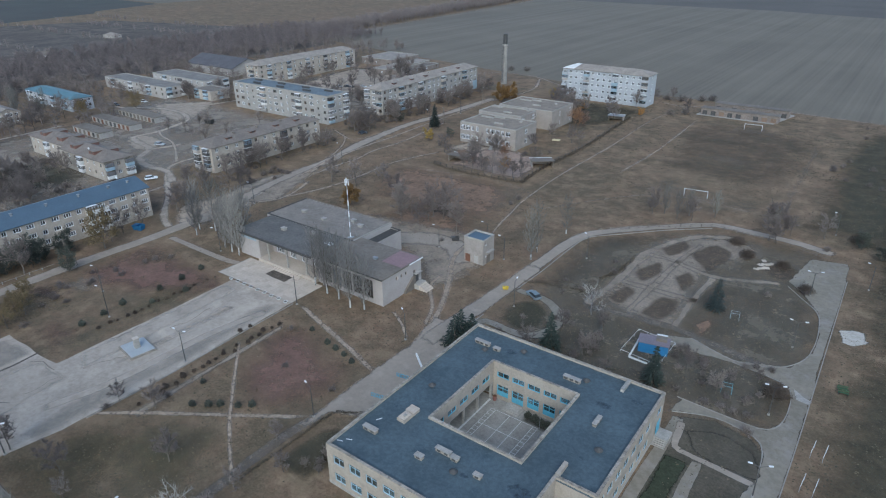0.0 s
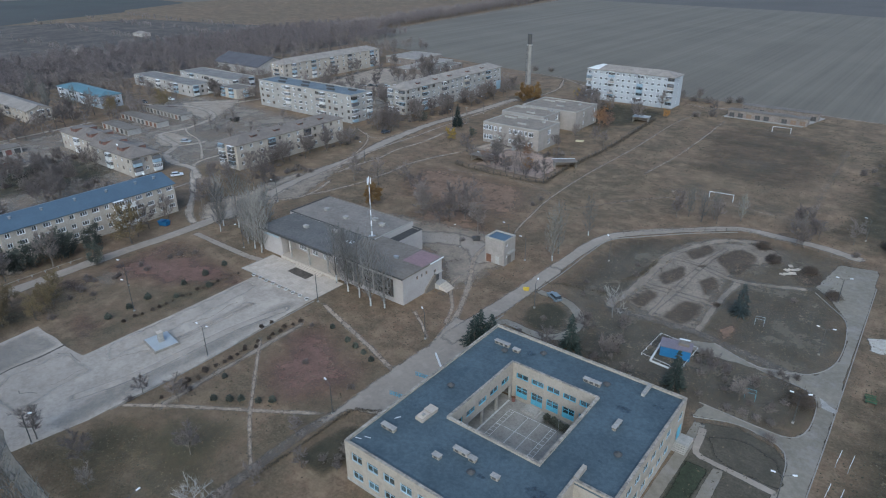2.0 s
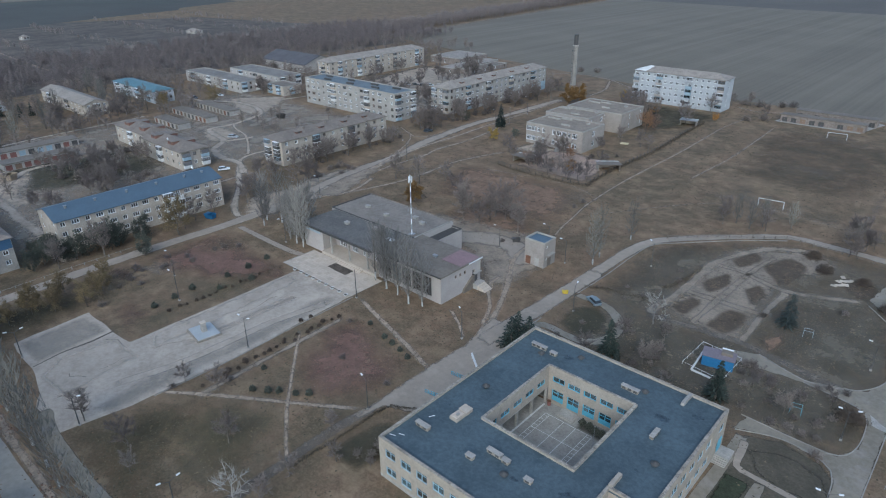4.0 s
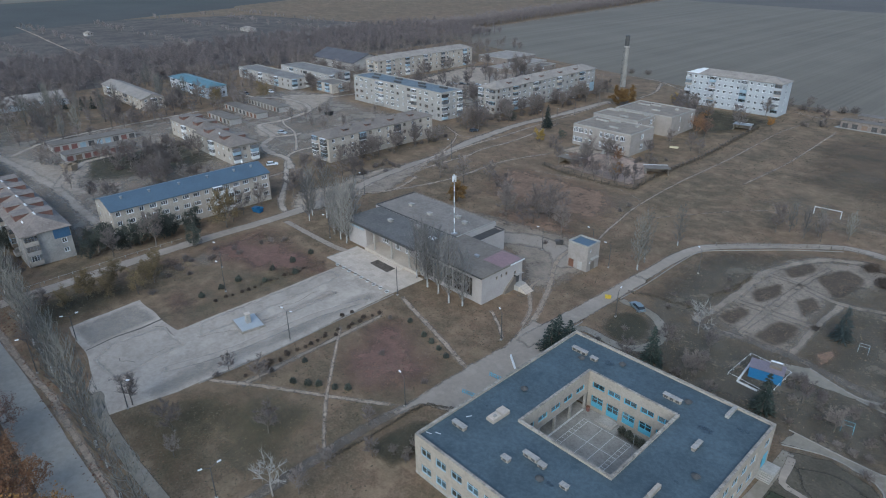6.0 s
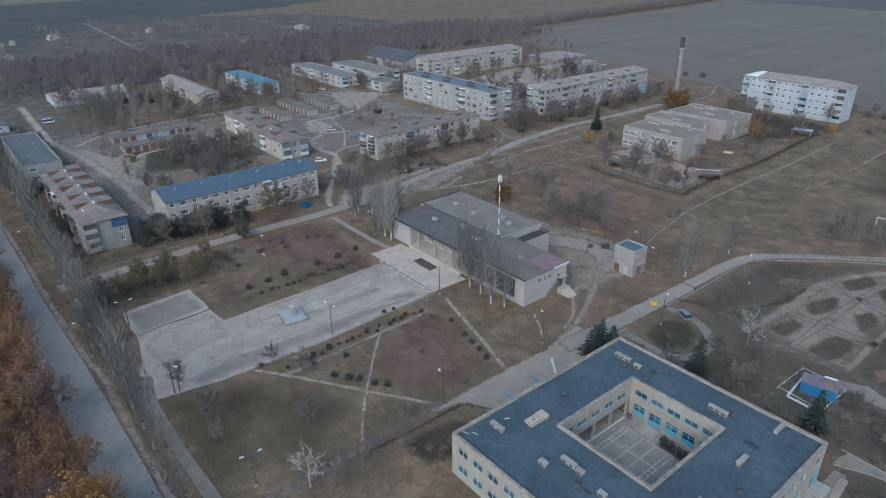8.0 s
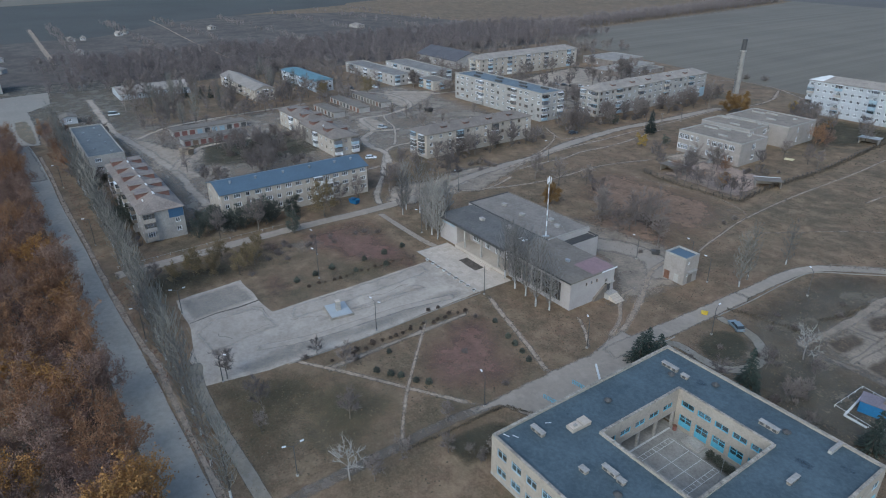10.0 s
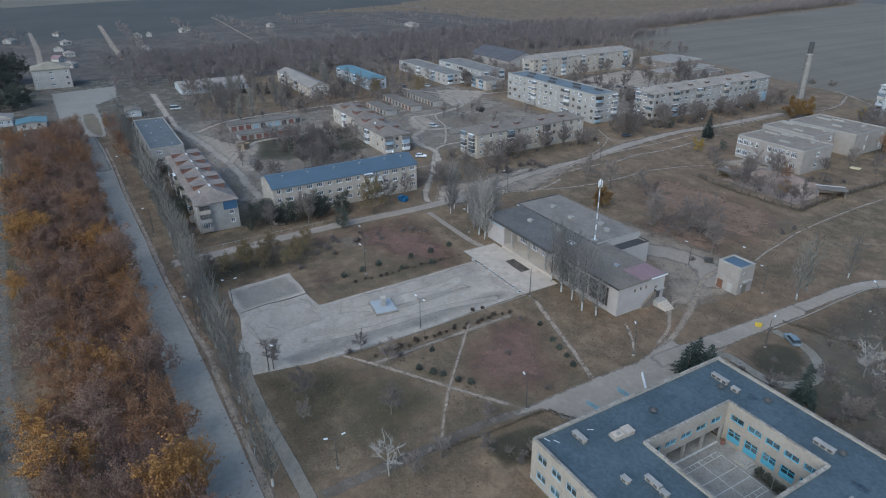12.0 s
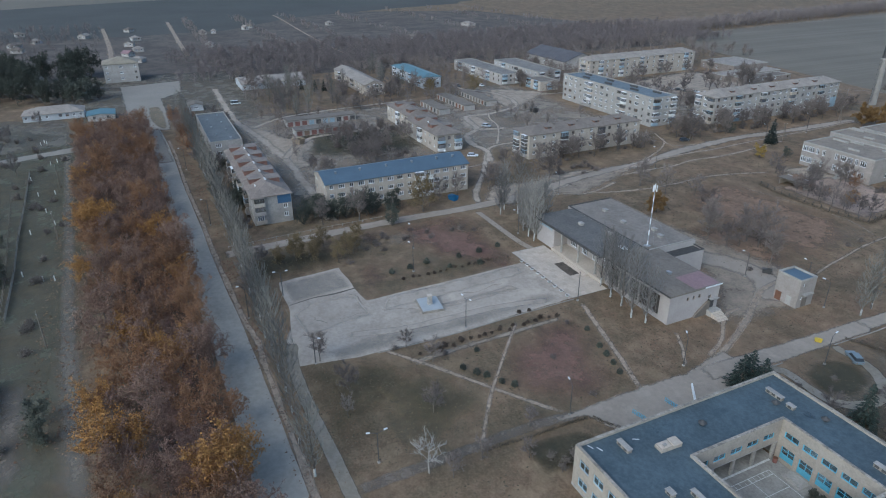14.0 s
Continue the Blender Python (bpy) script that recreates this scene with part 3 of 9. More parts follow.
# patches of different growth
for pts, lab in (([(-352, 30), (-330, 62), (-322, 118), (-296, 120), (-262, 116), (-214, 112), (-204, 98), (-204, 60), (-176, 50), (-176, 36), (-212, 34), (-300, 32)], "grey trodden ground among the garages"), ([(-345, 176), (-342, 206), (-300, 206), (-225, 204), (-218, 186), (-218, 122), (-262, 118), (-310, 122)], "grey trodden yard between the houses"),
                 ([(-318, 240), (-318, 340), (-226, 335), (-226, 232)], "grey trodden yard of the apartment houses"), ([(-202, 130), (-194, 160), (-200, 196), (-216, 203), (-216, 190), (-203, 186)], "bare trodden strip before the house")):
    sheet("yard_ground", pts, 0.021, YARD_EARTH, lab, 9.0, 2.5, 4.0, smooth=True)
for k, (n, pts, m, lab) in enumerate((
    ("turf_patch", [(-100, 80), (-98, 62), (-88, 53), (-76, 57), (-74, 71), (-86, 77)], RUSTY_TURF, "reddish leaf-strewn turf between the paths"),
    ("turf_patch", [(-150, 84), (-163, 84), (-165, 62), (-150, 58), (-128, 70), (-128, 82)], RUSTY_TURF, "reddish-brown turf beside the square"),
    ("turf_patch", [(-128, 79), (-134, 80), (-136, 44), (-126, 48)], STRAW_TURF, "straw-coloured strip of grass with small shrubs"),
    ("turf_patch", [(-66, 124), (-64, 158), (-52, 172), (-48, 160), (-50, 126)], PARK_BED, "dark weedy turf between the street and the old park"),
    ("turf_patch", [(-52, 97), (-50, 121), (-34, 121), (-22, 118), (-6, 116), (-5, 102), (-24, 100)], DARK_TURF, "dark rough turf with shrubs behind the school"),
    ("turf_patch", [(-27, 124), (-27, 152), (-14, 158), (-6, 146), (-5, 128), (-14, 121)], PARK_BED, "brown turf of a large park bed"),
    ("turf_patch", [(0, 150), (0, 240), (40, 240), (40, 120), (8, 135)], DARK_TURF, "dark rough turf beyond the park"),
    ("turf_patch", [(-100, 40), (-82, 48), (-76, 42), (-74, 24), (-90, 30)], STRAW_TURF, "yellowish worn turf near the road"),
    ("turf_patch", [(-75, 16), (-105, 16), (-103, 34), (-90, 34)], OLIVE_TURF, "olive-brown lawn with fallen leaves"),
    ("turf_patch", [(-160, 58), (-165, 48), (-150, 40), (-146, 52)], STRAW_TURF, "yellowed tall grass"),
    ("turf_patch", [(-148, 85), (-163, 84), (-160, 70), (-150, 72)], STRAW_TURF, "bare pale turf"),
    ("turf_patch", [(-98, 132), (-112, 128), (-126, 132), (-124, 152), (-104, 154), (-90, 142)], LITTER_TURF, "orange-brown leaf litter under bare trees"),
    ("turf_patch", [(-74, 203), (-66, 224), (-52, 222), (-40, 218), (-24, 214), (-26, 202), (-40, 200), (-56, 198)], WORN_PITCH, "worn pale grass in front of the goal"),
    ("turf_patch", [(-72, 232), (-80, 305), (-30, 308), (-28, 235)], PITCH_TURF, "dark grass of the football pitch"),
    ("turf_patch", [(-66, 300), (-62, 316), (-42, 314), (-44, 300)], WORN_PITCH, "pale trodden goal mouth of the pitch"),
    ("turf_patch", [(-62, 250), (-60, 262), (-46, 266), (-40, 256), (-48, 248)], WORN_PITCH, "worn pale spot on the pitch"),
    ("turf_patch", [(-25, 198), (-27, 216), (-19, 222), (-16, 204)], WORN_PITCH, "bare pale corner beside the pitch"),
    ("turf_patch", [(-112, 160), (-116, 182), (-96, 184), (-90, 168), (-98, 158)], WORN_PITCH, "thin worn turf beside the footpath"),
    ("turf_patch", [(-160, 53), (-162, 60), (-155, 67), (-149, 62), (-152, 53)], BARE_EARTH, "bare tan ground under the trees"),
    ("turf_patch", [(-166, 46), (-165, 53), (-156, 55), (-154, 48)], RUSTY_TURF, "red-brown fallen leaves on the lawn"),
    ("turf_patch", [(-144, 40), (-144, 49), (-133, 48), (-127.5, 40)], RUSTY_TURF, "brown turf in the corner of the lawn"),
    ("turf_patch", [(-106, 30), (-100, 38), (-88, 46), (-78, 44), (-75, 32), (-86, 25), (-98, 24)], OLIVE_TURF, "olive-green mossy lawn beside the paths"),
    ("turf_patch", [(-140, 62), (-138, 80), (-129, 80), (-129, 58)], OLIVE_TURF, "olive-green lawn beside the square"),
    ("turf_patch", [(-122, 12.8), (-100, 12.8), (-76, 13), (-62, 13), (-62, 16.2), (-84, 16), (-112, 15.6)], LITTER_TURF, "orange-brown leaves under the poplars"),
    ("turf_patch", [(-12.4, 66), (-12.6, 84.5), (-5.2, 85.6), (-5.6, 66)], BED_DARK, "dark rough bed east of the school"),
    ("turf_patch", [(-20.6, 102), (-11, 101.4), (-6, 102.4), (-5, 106), (-5, 113.5), (-7.5, 116), (-16, 117.4), (-32, 116.5), (-48, 119), (-50, 101), (-34, 98)], BED_DARK, "dark weedy bed behind the school"),
    ("turf_patch", [(-18, 200), (-12, 330), (45, 330), (45, 190)], DARK_TURF, "dark rough grass beside the pitch"),
    ("turf_patch", [(-60, -16), (-330, -30), (-330, -140), (-60, -140)], ROUGH_GRASS, "dark green-grey rough grass beyond the track"),
    ("turf_patch", [(-300, -20), (-330, -28), (-420, -60), (-470, -110), (-470, 60), (-340, 60), (-316, 36), (-330, 12), (-318, 10), (-300, 0)], TOWN_GRASS, "grey rough grass round the crossroads"),
    ("turf_patch", [(-28, 128), (-14, 150), (-6, 148), (-7, 126)], BED_DARK, "brown turf of a park bed"),
    ("turf_patch", [(-18, 88), (-20, 74), (-9, 74), (-8, 86)], DARK_TURF, "dark turf beside the school wall"),
    ("turf_patch", [(-140, 146), (-152, 168), (-148, 182), (-110, 184), (-98, 172), (-94, 150)], LITTER_TURF, "brown turf with leaf litter"),
    ("turf_patch", [(-150, 270), (-120, 270), (-104, 300), (-110, 322), (-155, 320)], DARK_TURF, "dark yard grass"),
    ("turf_patch", [(-66, 98), (-66, 156), (-56, 168), (-40, 182), (-4, 180), (-2, 98), (-30, 94)], PARK_BASE, "grey-brown trodden turf of the old park"),
    ("turf_patch", [(-60, 6), (-330, 1), (-330, -16), (-60, -12)], RUSTY_TURF, "brown leaf litter under the wood"),
    ("turf_patch", [(0, 100), (3, 135), (20, 135), (20, 60), (2, 60)], DARK_TURF, "mossy dark turf beside the park road"),
    ("turf_patch", [(-240, 55), (-280, 52), (-275, 100), (-235, 102)], DARK_TURF, "dark overgrown yard"),
    ("turf_patch", [(-140, 12), (-165, 14), (-160, 40), (-147, 40)], DARK_TURF, "dark turf by the poplars"),
)):
    sheet(n, pts, 0.0215 + 0.0004 * k, m, lab, 9.0, 2.5, 3.0, smooth=True)

# the street past the school, the square, the road along the wood
sheet("square", [(-127.2, 82.4), (-126.5, 60), (-126.3, 46), (-126.2, 38.8), (-132.3, 38.3), (-145.6, 38), (-144.2, 22), (-130, 21.5), (-121.6, 20), (-117.5, 18), (-107, 18.5), (-105, 30), (-104.4, 50), (-105.2, 66), (-106, 83)],
      0.05, ASPHALT, "cracked grey asphalt of the town square", 0, 0.35, 2.0, "square")
ribbon("street", [(-70.6, 88), (-70, 94), (-69.2, 106), (-68.6, 122), (-68.2, 134)], 5.0, 0.055, WORNPAVE, "worn pale asphalt street past the school", 2.5, 0.25, 0.08, "street")
ribbon("street", [(-68.8, 126), (-68.4, 138), (-68, 150), (-66, 160), (-60, 168), (-50, 178), (-38, 188), (-27, 188.5), (-16, 188), (-6, 185)], 4.2, 0.0532, WORNPAVE, "narrow worn street round the park", 2.5, 0.25, 0.08, "street")
ribbon("road", [(-40, 8.1), (-75, 8.1), (-98, 7.8), (-127, 7.1), (-160, 5.7), (-200, 4.8), (-227, 3.8), (-266, 3.3), (-307, 1.8), (-337, -1.0), (-370, -3.5), (-430, -4)], 7.2, 0.06, ROAD, "grey-blue asphalt road along the wood", 4, 0.05, 0.02, "road")
ribbon("road_verge", [(-40, 12.6), (-75, 12.5), (-98, 12.3), (-112, 12.3), (-120, 12.6), (-129, 11.5), (-160, 10.1), (-200, 9.2), (-227, 8.2), (-266, 7.8), (-300, 6.8)], 2.0, 0.05, DIRT, "sandy verge of the road", 3, 0.3, 0.3, "verge")
sheet("crossroads", [(-322, -3.5), (-335, -6.5), (-364, -9.5), (-440, -12), (-446, 24), (-408, 22), (-392, 10), (-350, 10.5), (-316, 9.5)], 0.065, DUSTY_ROAD, "wide dusty asphalt crossroads", 2.0, 0.6, 3, "road")
sheet("grass_island", [(-371, 1.6), (-342, 1.2), (-324, 4.2), (-320, 7), (-330, 8.4), (-368, 7.6)], 0.07, STRAW_TURF, "worn grass island in the crossroads", 1.0, 0.3, 1.0, smooth=True)
ribbon("footway", [(-60, 17.8), (-80, 17.4), (-94, 17), (-108, 17.4), (-116, 19)], 2.6, 0.0545, PARKWALK, "narrow worn asphalt footway", 2, 0.2, 0.06)
ribbon("street", [(-166.5, 12), (-167.2, 28), (-168.5, 50), (-168.6, 70), (-168.2, 86), (-169.5, 104), (-172.5, 122), (-174, 130)], 4.8, 0.05, WORNPAVE, "pale worn street past the long houses", 2.5, 0.12, 0.06, "street")
ribbon("street", [(-172.5, 120), (-175.6, 131), (-179, 151), (-179.6, 168), (-184.6, 187), (-187.6, 206), (-189.8, 228), (-188.8, 247), (-187.8, 268), (-187.8, 290), (-187, 302)], 6.4, 0.051, WORNPAVE, "pale worn street past the long houses", 2.5, 0.4, 0.16, "street")
ribbon("dirt_track", [(-174.3, 146), (-179.7, 166.6), (-180.6, 175), (-181.8, 193), (-181.7, 209), (-183, 232), (-184, 262), (-186, 300)], 2.5, 0.0535, DIRT, "sandy wheel track beside the street")
ribbon("dirt_track", [(-172.2, 150), (-172.6, 167), (-172, 176), (-174.3, 188), (-173.2, 203), (-175, 222), (-178, 244)], 2.3, 0.0537, DIRT, "sandy wheel track beside the street")
ribbon("dirt_track", [(-163, 128), (-159, 140), (-156.8, 152), (-156.7, 164), (-157.4, 177), (-155, 190), (-150, 204)], 2.4, 0.043, DIRT, "pale dirt track towards the nursery")
ribbon("dirt_track", [(-206, 201), (-199.5, 197), (-192, 188.5), (-185, 176), (-179.5, 163)], 2.0, 0.0466, DIRT, "pale dirt track between the houses")
ribbon("dirt_track", [(-214, 204), (-201.5, 198), (-193, 196), (-189.5, 208)], 1.8, 0.0468, DIRT, "pale dirt track between the houses")
ribbon("dirt_track", [(-171, 116), (-166, 122), (-162.8, 127), (-163, 134), (-168, 147)], 2.2, 0.0465, DIRT, "pale dirt loop off the street")
sheet("yard", [(-152, 206), (-126, 208), (-122, 220), (-150, 221)], 0.04, GRAVEL, "bare pale ground before the nursery", 4, 1.0, 2.5, smooth=True)
ribbon("dirt_track", [(-262, 372), (-238, 365), (-226, 373), (-210, 375), (-195, 370), (-173, 355.5), (-150, 347), (-128, 345)], 3.0, 0.044, DIRT, "pale dirt track along the field")
ribbon("dirt_track", [(-187, 290), (-181.5, 310), (-182, 337), (-188.5, 355), (-195, 369)], 3.0, 0.0462, DIRT, "pale dirt track past the chimney")
ribbon("dirt_track", [(-110, 345), (-96, 340), (-85, 346), (-60, 356), (-40, 356), (-7, 353), (40, 348)], 2.6, 0.047, DIRT, "pale dirt track along the field")
ribbon("path", [(-164.6, 88.6), (-150.6, 88.4), (-137.2, 88.6), (-129, 90.5)], 2.2, 0.048, WORNPAVE, "narrow paved path to the club", 2, 0.15, 0.05)
ribbon("path", [(-104, 84), (-95, 81.2), (-87.3, 79), (-79, 76.5), (-71.5, 74)], 1.7, 0.049, DIRT, "straight dirt path with small shrubs", 2, 0.3, 0.08)
ribbon("path", [(-106, 34.6), (-97.8, 40.7), (-89.2, 46.4), (-82.3, 50.9), (-75, 55.8), (-72, 58)], 1.4, 0.046, DIRT, "straight trodden path over the turf", 2, 0.3, 0.1)
ribbon("path", [(-103, 66), (-96.1, 59.8), (-89, 53.6), (-84, 49.2), (-76.9, 43.9), (-71, 40)], 1.1, 0.047, DIRT, "trodden path over the turf", 2, 0.35, 0.15)
ribbon("bare_strip", [(-98.4, 39), (-98.9, 49.5), (-99.3, 61.7), (-99.7, 76)], 2.2, 0.0452, BARE_EARTH, "bare trodden strip beside the small bushes", 2, 0.4, 0.25, "path")
ribbon("footpath", [(-71.5, 87), (-72.9, 92.3), (-74.2, 97.1), (-77.9, 105.4), (-81.8, 113), (-86.7, 121), (-89.6, 127.3), (-91, 136)], 2.4, 0.047, DIRT, "sandy trodden path to the street", 2, 0.35, 0.15)
ribbon("footpath", [(-74.1, 92.8), (-77.7, 100.7), (-82.1, 105.8), (-85, 110), (-85.6, 116)], 1.6, 0.046, DIRT, "sandy trodden path by the club", 2, 0.35, 0.15)
ribbon("footpath", [(-84, 128), (-90, 148), (-92.5, 160), (-95.3, 176), (-97, 207), (-96.8, 248), (-98.4, 299), (-95.5, 328)], 1.3, 0.045, DIRT, "light trodden footpath over the field", 3, 0.35, 0.15)
ribbon("footpath", [(-144, 180), (-126, 183.5), (-108, 185), (-95.6, 180)], 0.9, 0.044, DIRT, "faint trodden footpath", 3, 0.4, 0.15)
ribbon("footpath", [(-81, 318), (-79.5, 282), (-78.8, 250), (-80.5, 218)], 1.3, 0.044, DIRT, "straight worn track over the pitch", 3, 0.45, 0.15)
ribbon("footpath", [(-26.4, 297), (-25.2, 262), (-24.6, 226), (-23.4, 206)], 4.0, 0.044, WORN_PITCH, "broad worn track beside the pitch", 3, 0.45, 0.2)
ribbon("footpath", [(-90, 165), (-70, 195), (-55, 206), (-30, 205)], 0.9, 0.044, DIRT, "faint trodden footpath", 3, 0.45, 0.15)
ribbon("footpath", [(-84.5, 94.5), (-81, 92.4), (-77.5, 90), (-73.5, 86.5)], 1.3, 0.0462, DIRT, "sandy trodden path by the club", 2, 0.35, 0.15)
ribbon("forecourt", [(-128, 124.5), (-112, 125.5), (-102, 131), (-92, 131), (-84, 124)], 9.5, 0.046, WORNPAVE, "worn asphalt yard behind the club", 2, 0.3, 0.1, "yard")
ribbon("dirt_track", [(-204, 40), (-202, 44), (-203, 70), (-205, 98), (-206, 116)], 3.4, 0.0468, DIRT, "pale lane behind the long house", 3, 0.35, 0.15)
ribbon("dusty_strip", [(-262, 3.4), (-296, 2.2), (-315, 1.2), (-330, -0.4), (-360, -3)], 7.6, 0.0645, DUSTY_ROAD, "dusty stretch of the road", 4, 0.3, 0.05, "road")
LANE_Z = 0.0462
# lanes and bare ground between the apartment houses
for pts, width, lab in (
    ([(-176, 45), (-190, 46), (-205, 46.5), (-222, 46.5), (-239, 47), (-262, 45.5), (-280, 44), (-299, 41.5), (-316, 39), (-340, 38.5), (-371, 39), (-410, 40)], 5.4, "pale sandy yard lane behind the shop"),
    ([(-246, 46), (-258, 52), (-268, 59), (-274, 66), (-275.5, 84), (-280, 98)], 5.0, "pale trodden lane before the garages"),
    ([(-301, 43), (-312, 54), (-317, 62), (-321, 79), (-323, 98), (-324, 119), (-326, 136)], 4.0, "pale lane behind the garages"),
    ([(-170, 92), (-181, 97), (-196, 108), (-214, 119), (-224, 126), (-227, 134), (-226, 142)], 3.0, "trodden lane between the houses"),
    ([(-206, 116), (-220, 123), (-233, 122.5), (-246, 127), (-254, 136), (-266, 139), (-277, 142), (-277, 152), (-279, 162), (-284, 173), (-294, 180), (-308, 183), (-323, 181), (-340, 171), (-356, 174)], 4.8, "pale yard lane past the garages"),
    ([(-254, 134), (-251, 141), (-249, 150)], 4.0, "pale yard lane to the house"),
    ([(-323, 184), (-315, 190), (-307, 200), (-304, 210), (-302, 222), (-300, 236)], 4.6, "pale yard lane to the far houses"),
    ([(-281, 157), (-269, 151), (-254, 147), (-236, 137), (-227, 131)], 1.8, "narrow trodden path over the yard"),
):
    LANE_Z += 0.0003
    ribbon("dirt_track", pts, width, LANE_Z, LANE, lab, 3, 0.35, 0.2)
sheet("yard", [(-314, 36.5), (-300, 48), (-284, 54), (-276, 58), (-272, 66), (-258, 63), (-247, 56), (-234, 57), (-231, 45), (-250, 42.5), (-297, 37)], 0.04, GRAVEL, "sandy trodden yard behind the shop", 4, 1.5, 3, smooth=True)
sheet("yard", [(-334, 183), (-319, 204), (-307, 209), (-290, 187), (-280, 173), (-280, 168), (-304, 171)], 0.041, GRAVEL, "pale gravel yard beyond the garages", 4, 1.5, 3, smooth=True)
sheet("yard", [(-279, 138), (-276, 149), (-256, 146), (-254, 134), (-262, 131)], 0.0405, GRAVEL, "bare gravel patch in the yard", 3, 1.0, 2.5, smooth=True)
sheet("yard", [(-165.5, 92), (-176, 96), (-186, 106), (-183, 118), (-186, 132), (-184, 146), (-175, 150), (-169, 136), (-164, 122), (-163, 104)], 0.0412, GRAVEL, "pale trodden ground where the lanes meet the street", 4, 1.2, 2.5, smooth=True)
# beyond the wood: the grey track, the side street and the bare ground along it
ribbon("dirt_track", [(-60, -17), (-91, -20), (-105, -21.5), (-117, -22), (-130, -23.4), (-140, -24), (-172, -25.5), (-232, -28.4), (-295, -32)], 3.6, 0.045, TRACK_GREY, "grey trodden track beyond the wood", 3, 0.3, 0.12)
sheet("trodden_ground", [(-86, -17), (-108, -18.8), (-124, -20), (-138, -22), (-146, -26), (-130, -26.5), (-112, -25), (-86, -23)], 0.0443, TRACK_GREY, "bare grey ground where the track widens", 2.5, 0.8, 2, smooth=True)
sheet("concrete_yard", [(-127, -35), (-124, -29), (-116, -28.4), (-96, -27.6), (-92, -32), (-105, -36)], 0.048, DULLWALK, "grey trodden yard beyond the track", 2.5, 0.8, 2)
ribbon("side_street", [(-280, -84), (-288, -66), (-292, -55), (-296, -45), (-299, -33), (-306, -18), (-314, -6)], 9.0, 0.0452, DUSTY_ROAD, "pale dusty side street", 3, 0.2, 0.08, "street")
sheet("bare_yard", [(-372, -66), (-364, -36), (-312, -30), (-306, -34), (-305, -47), (-303, -60), (-330, -74)], 0.043, TOWN_GRASS, "bare grey-brown yard before the white house", 4, 1.2, 3, smooth=True)
sheet("yard", [(-310, 260), (-322, 330), (-290, 335), (-240, 330), (-236, 300), (-270, 262)], 0.042, GRAVEL, "gravel yard between the apartment houses", 6, 1.5, 3, smooth=True)
ribbon("dirt_track", [(-552, 38), (-646, 39), (-720, 40), (-850, 42)], 7.0, 0.06, DIRT, "long pale dirt road to the fields", 6, 0.3, 0.15)
ribbon("dirt_track", [(-470, -16), (-598, -17), (-678, -19.5), (-813, -26)], 7.0, 0.06, DIRT, "village street beyond the crossroads", 6, 0.3, 0.1)
ribbon("dirt_track", [(-509, 152), (-630, 156), (-808, 167), (-880, 170)], 5.0, 0.06, DIRT, "pale dirt road between the gardens", 6, 0.35, 0.2)
ribbon("dirt_track", [(-466, 437), (-481, 560), (-508, 808), (-526, 958)], 6.0, 0.06, DIRT, "pale track along the shelter belt", 6, 0.4, 0.2)

# the old park: asphalt walks round beds with kerbs
sheet("park_walk", [(-20.3, 101.2), (-21.2, 96.8), (-14, 99.4), (-7.4, 98.2), (-5.2, 95.2), (-4.6, 89), (-6.2, 82), (-8, 68), (-1.6, 68), (-1.3, 98.5), (-1.4, 116), (-1.6, 139), (-1.9, 169), (-2.5, 181), (-11, 179), (-13.4, 162), (-9.4, 157.5), (-4.8, 148.5), (-3.4, 139), (-3.6, 131), (-6.2, 123), (-15.9, 119.2), (-25, 122.5), (-33, 119), (-33, 117.4), (-25, 117.2), (-15.9, 118.4), (-6.4, 117), (-4.2, 113.8), (-4, 105), (-6, 101), (-11.3, 100.6)],
      0.05, PARKWALK, "grey asphalt walk through the old park", 0.25, 0.15, 1.5, "walk")
for pts in ([(-25.2, 122.4), (-15.9, 119.2), (-8.5, 121.5), (-4.6, 127), (-3.6, 134), (-3.9, 142), (-5.2, 149), (-9, 154), (-13, 159)], [(-21.3, 101.2), (-11.3, 100.7), (-6, 101.2), (-4.1, 105.5), (-4.4, 113.8), (-6.6, 116.8), (-15.9, 118.4)],
            [(-20.8, 96.6), (-14, 99.2), (-7.4, 98), (-5.4, 95), (-4.8, 89)], [(-1.3, 70), (-1.1, 98.5), (-1.2, 116.3), (-1.4, 139.2), (-1.7, 169.8)],
            [(-66.2, 120), (-65.8, 132), (-65.9, 148), (-64.8, 158), (-58, 166), (-48, 176.5), (-38, 185)]):
    kerb(pts)
sheet("park_ground", [(-49, 125), (-50, 150), (-49, 168), (-38, 179), (-24, 181), (-21, 172), (-28, 160), (-29.6, 150), (-28.6, 134), (-28, 124), (-37, 121.5)], 0.036, BARE_EARTH, "bare trodden ground of the old park", 4.0, 1.2, 2.0, smooth=True)
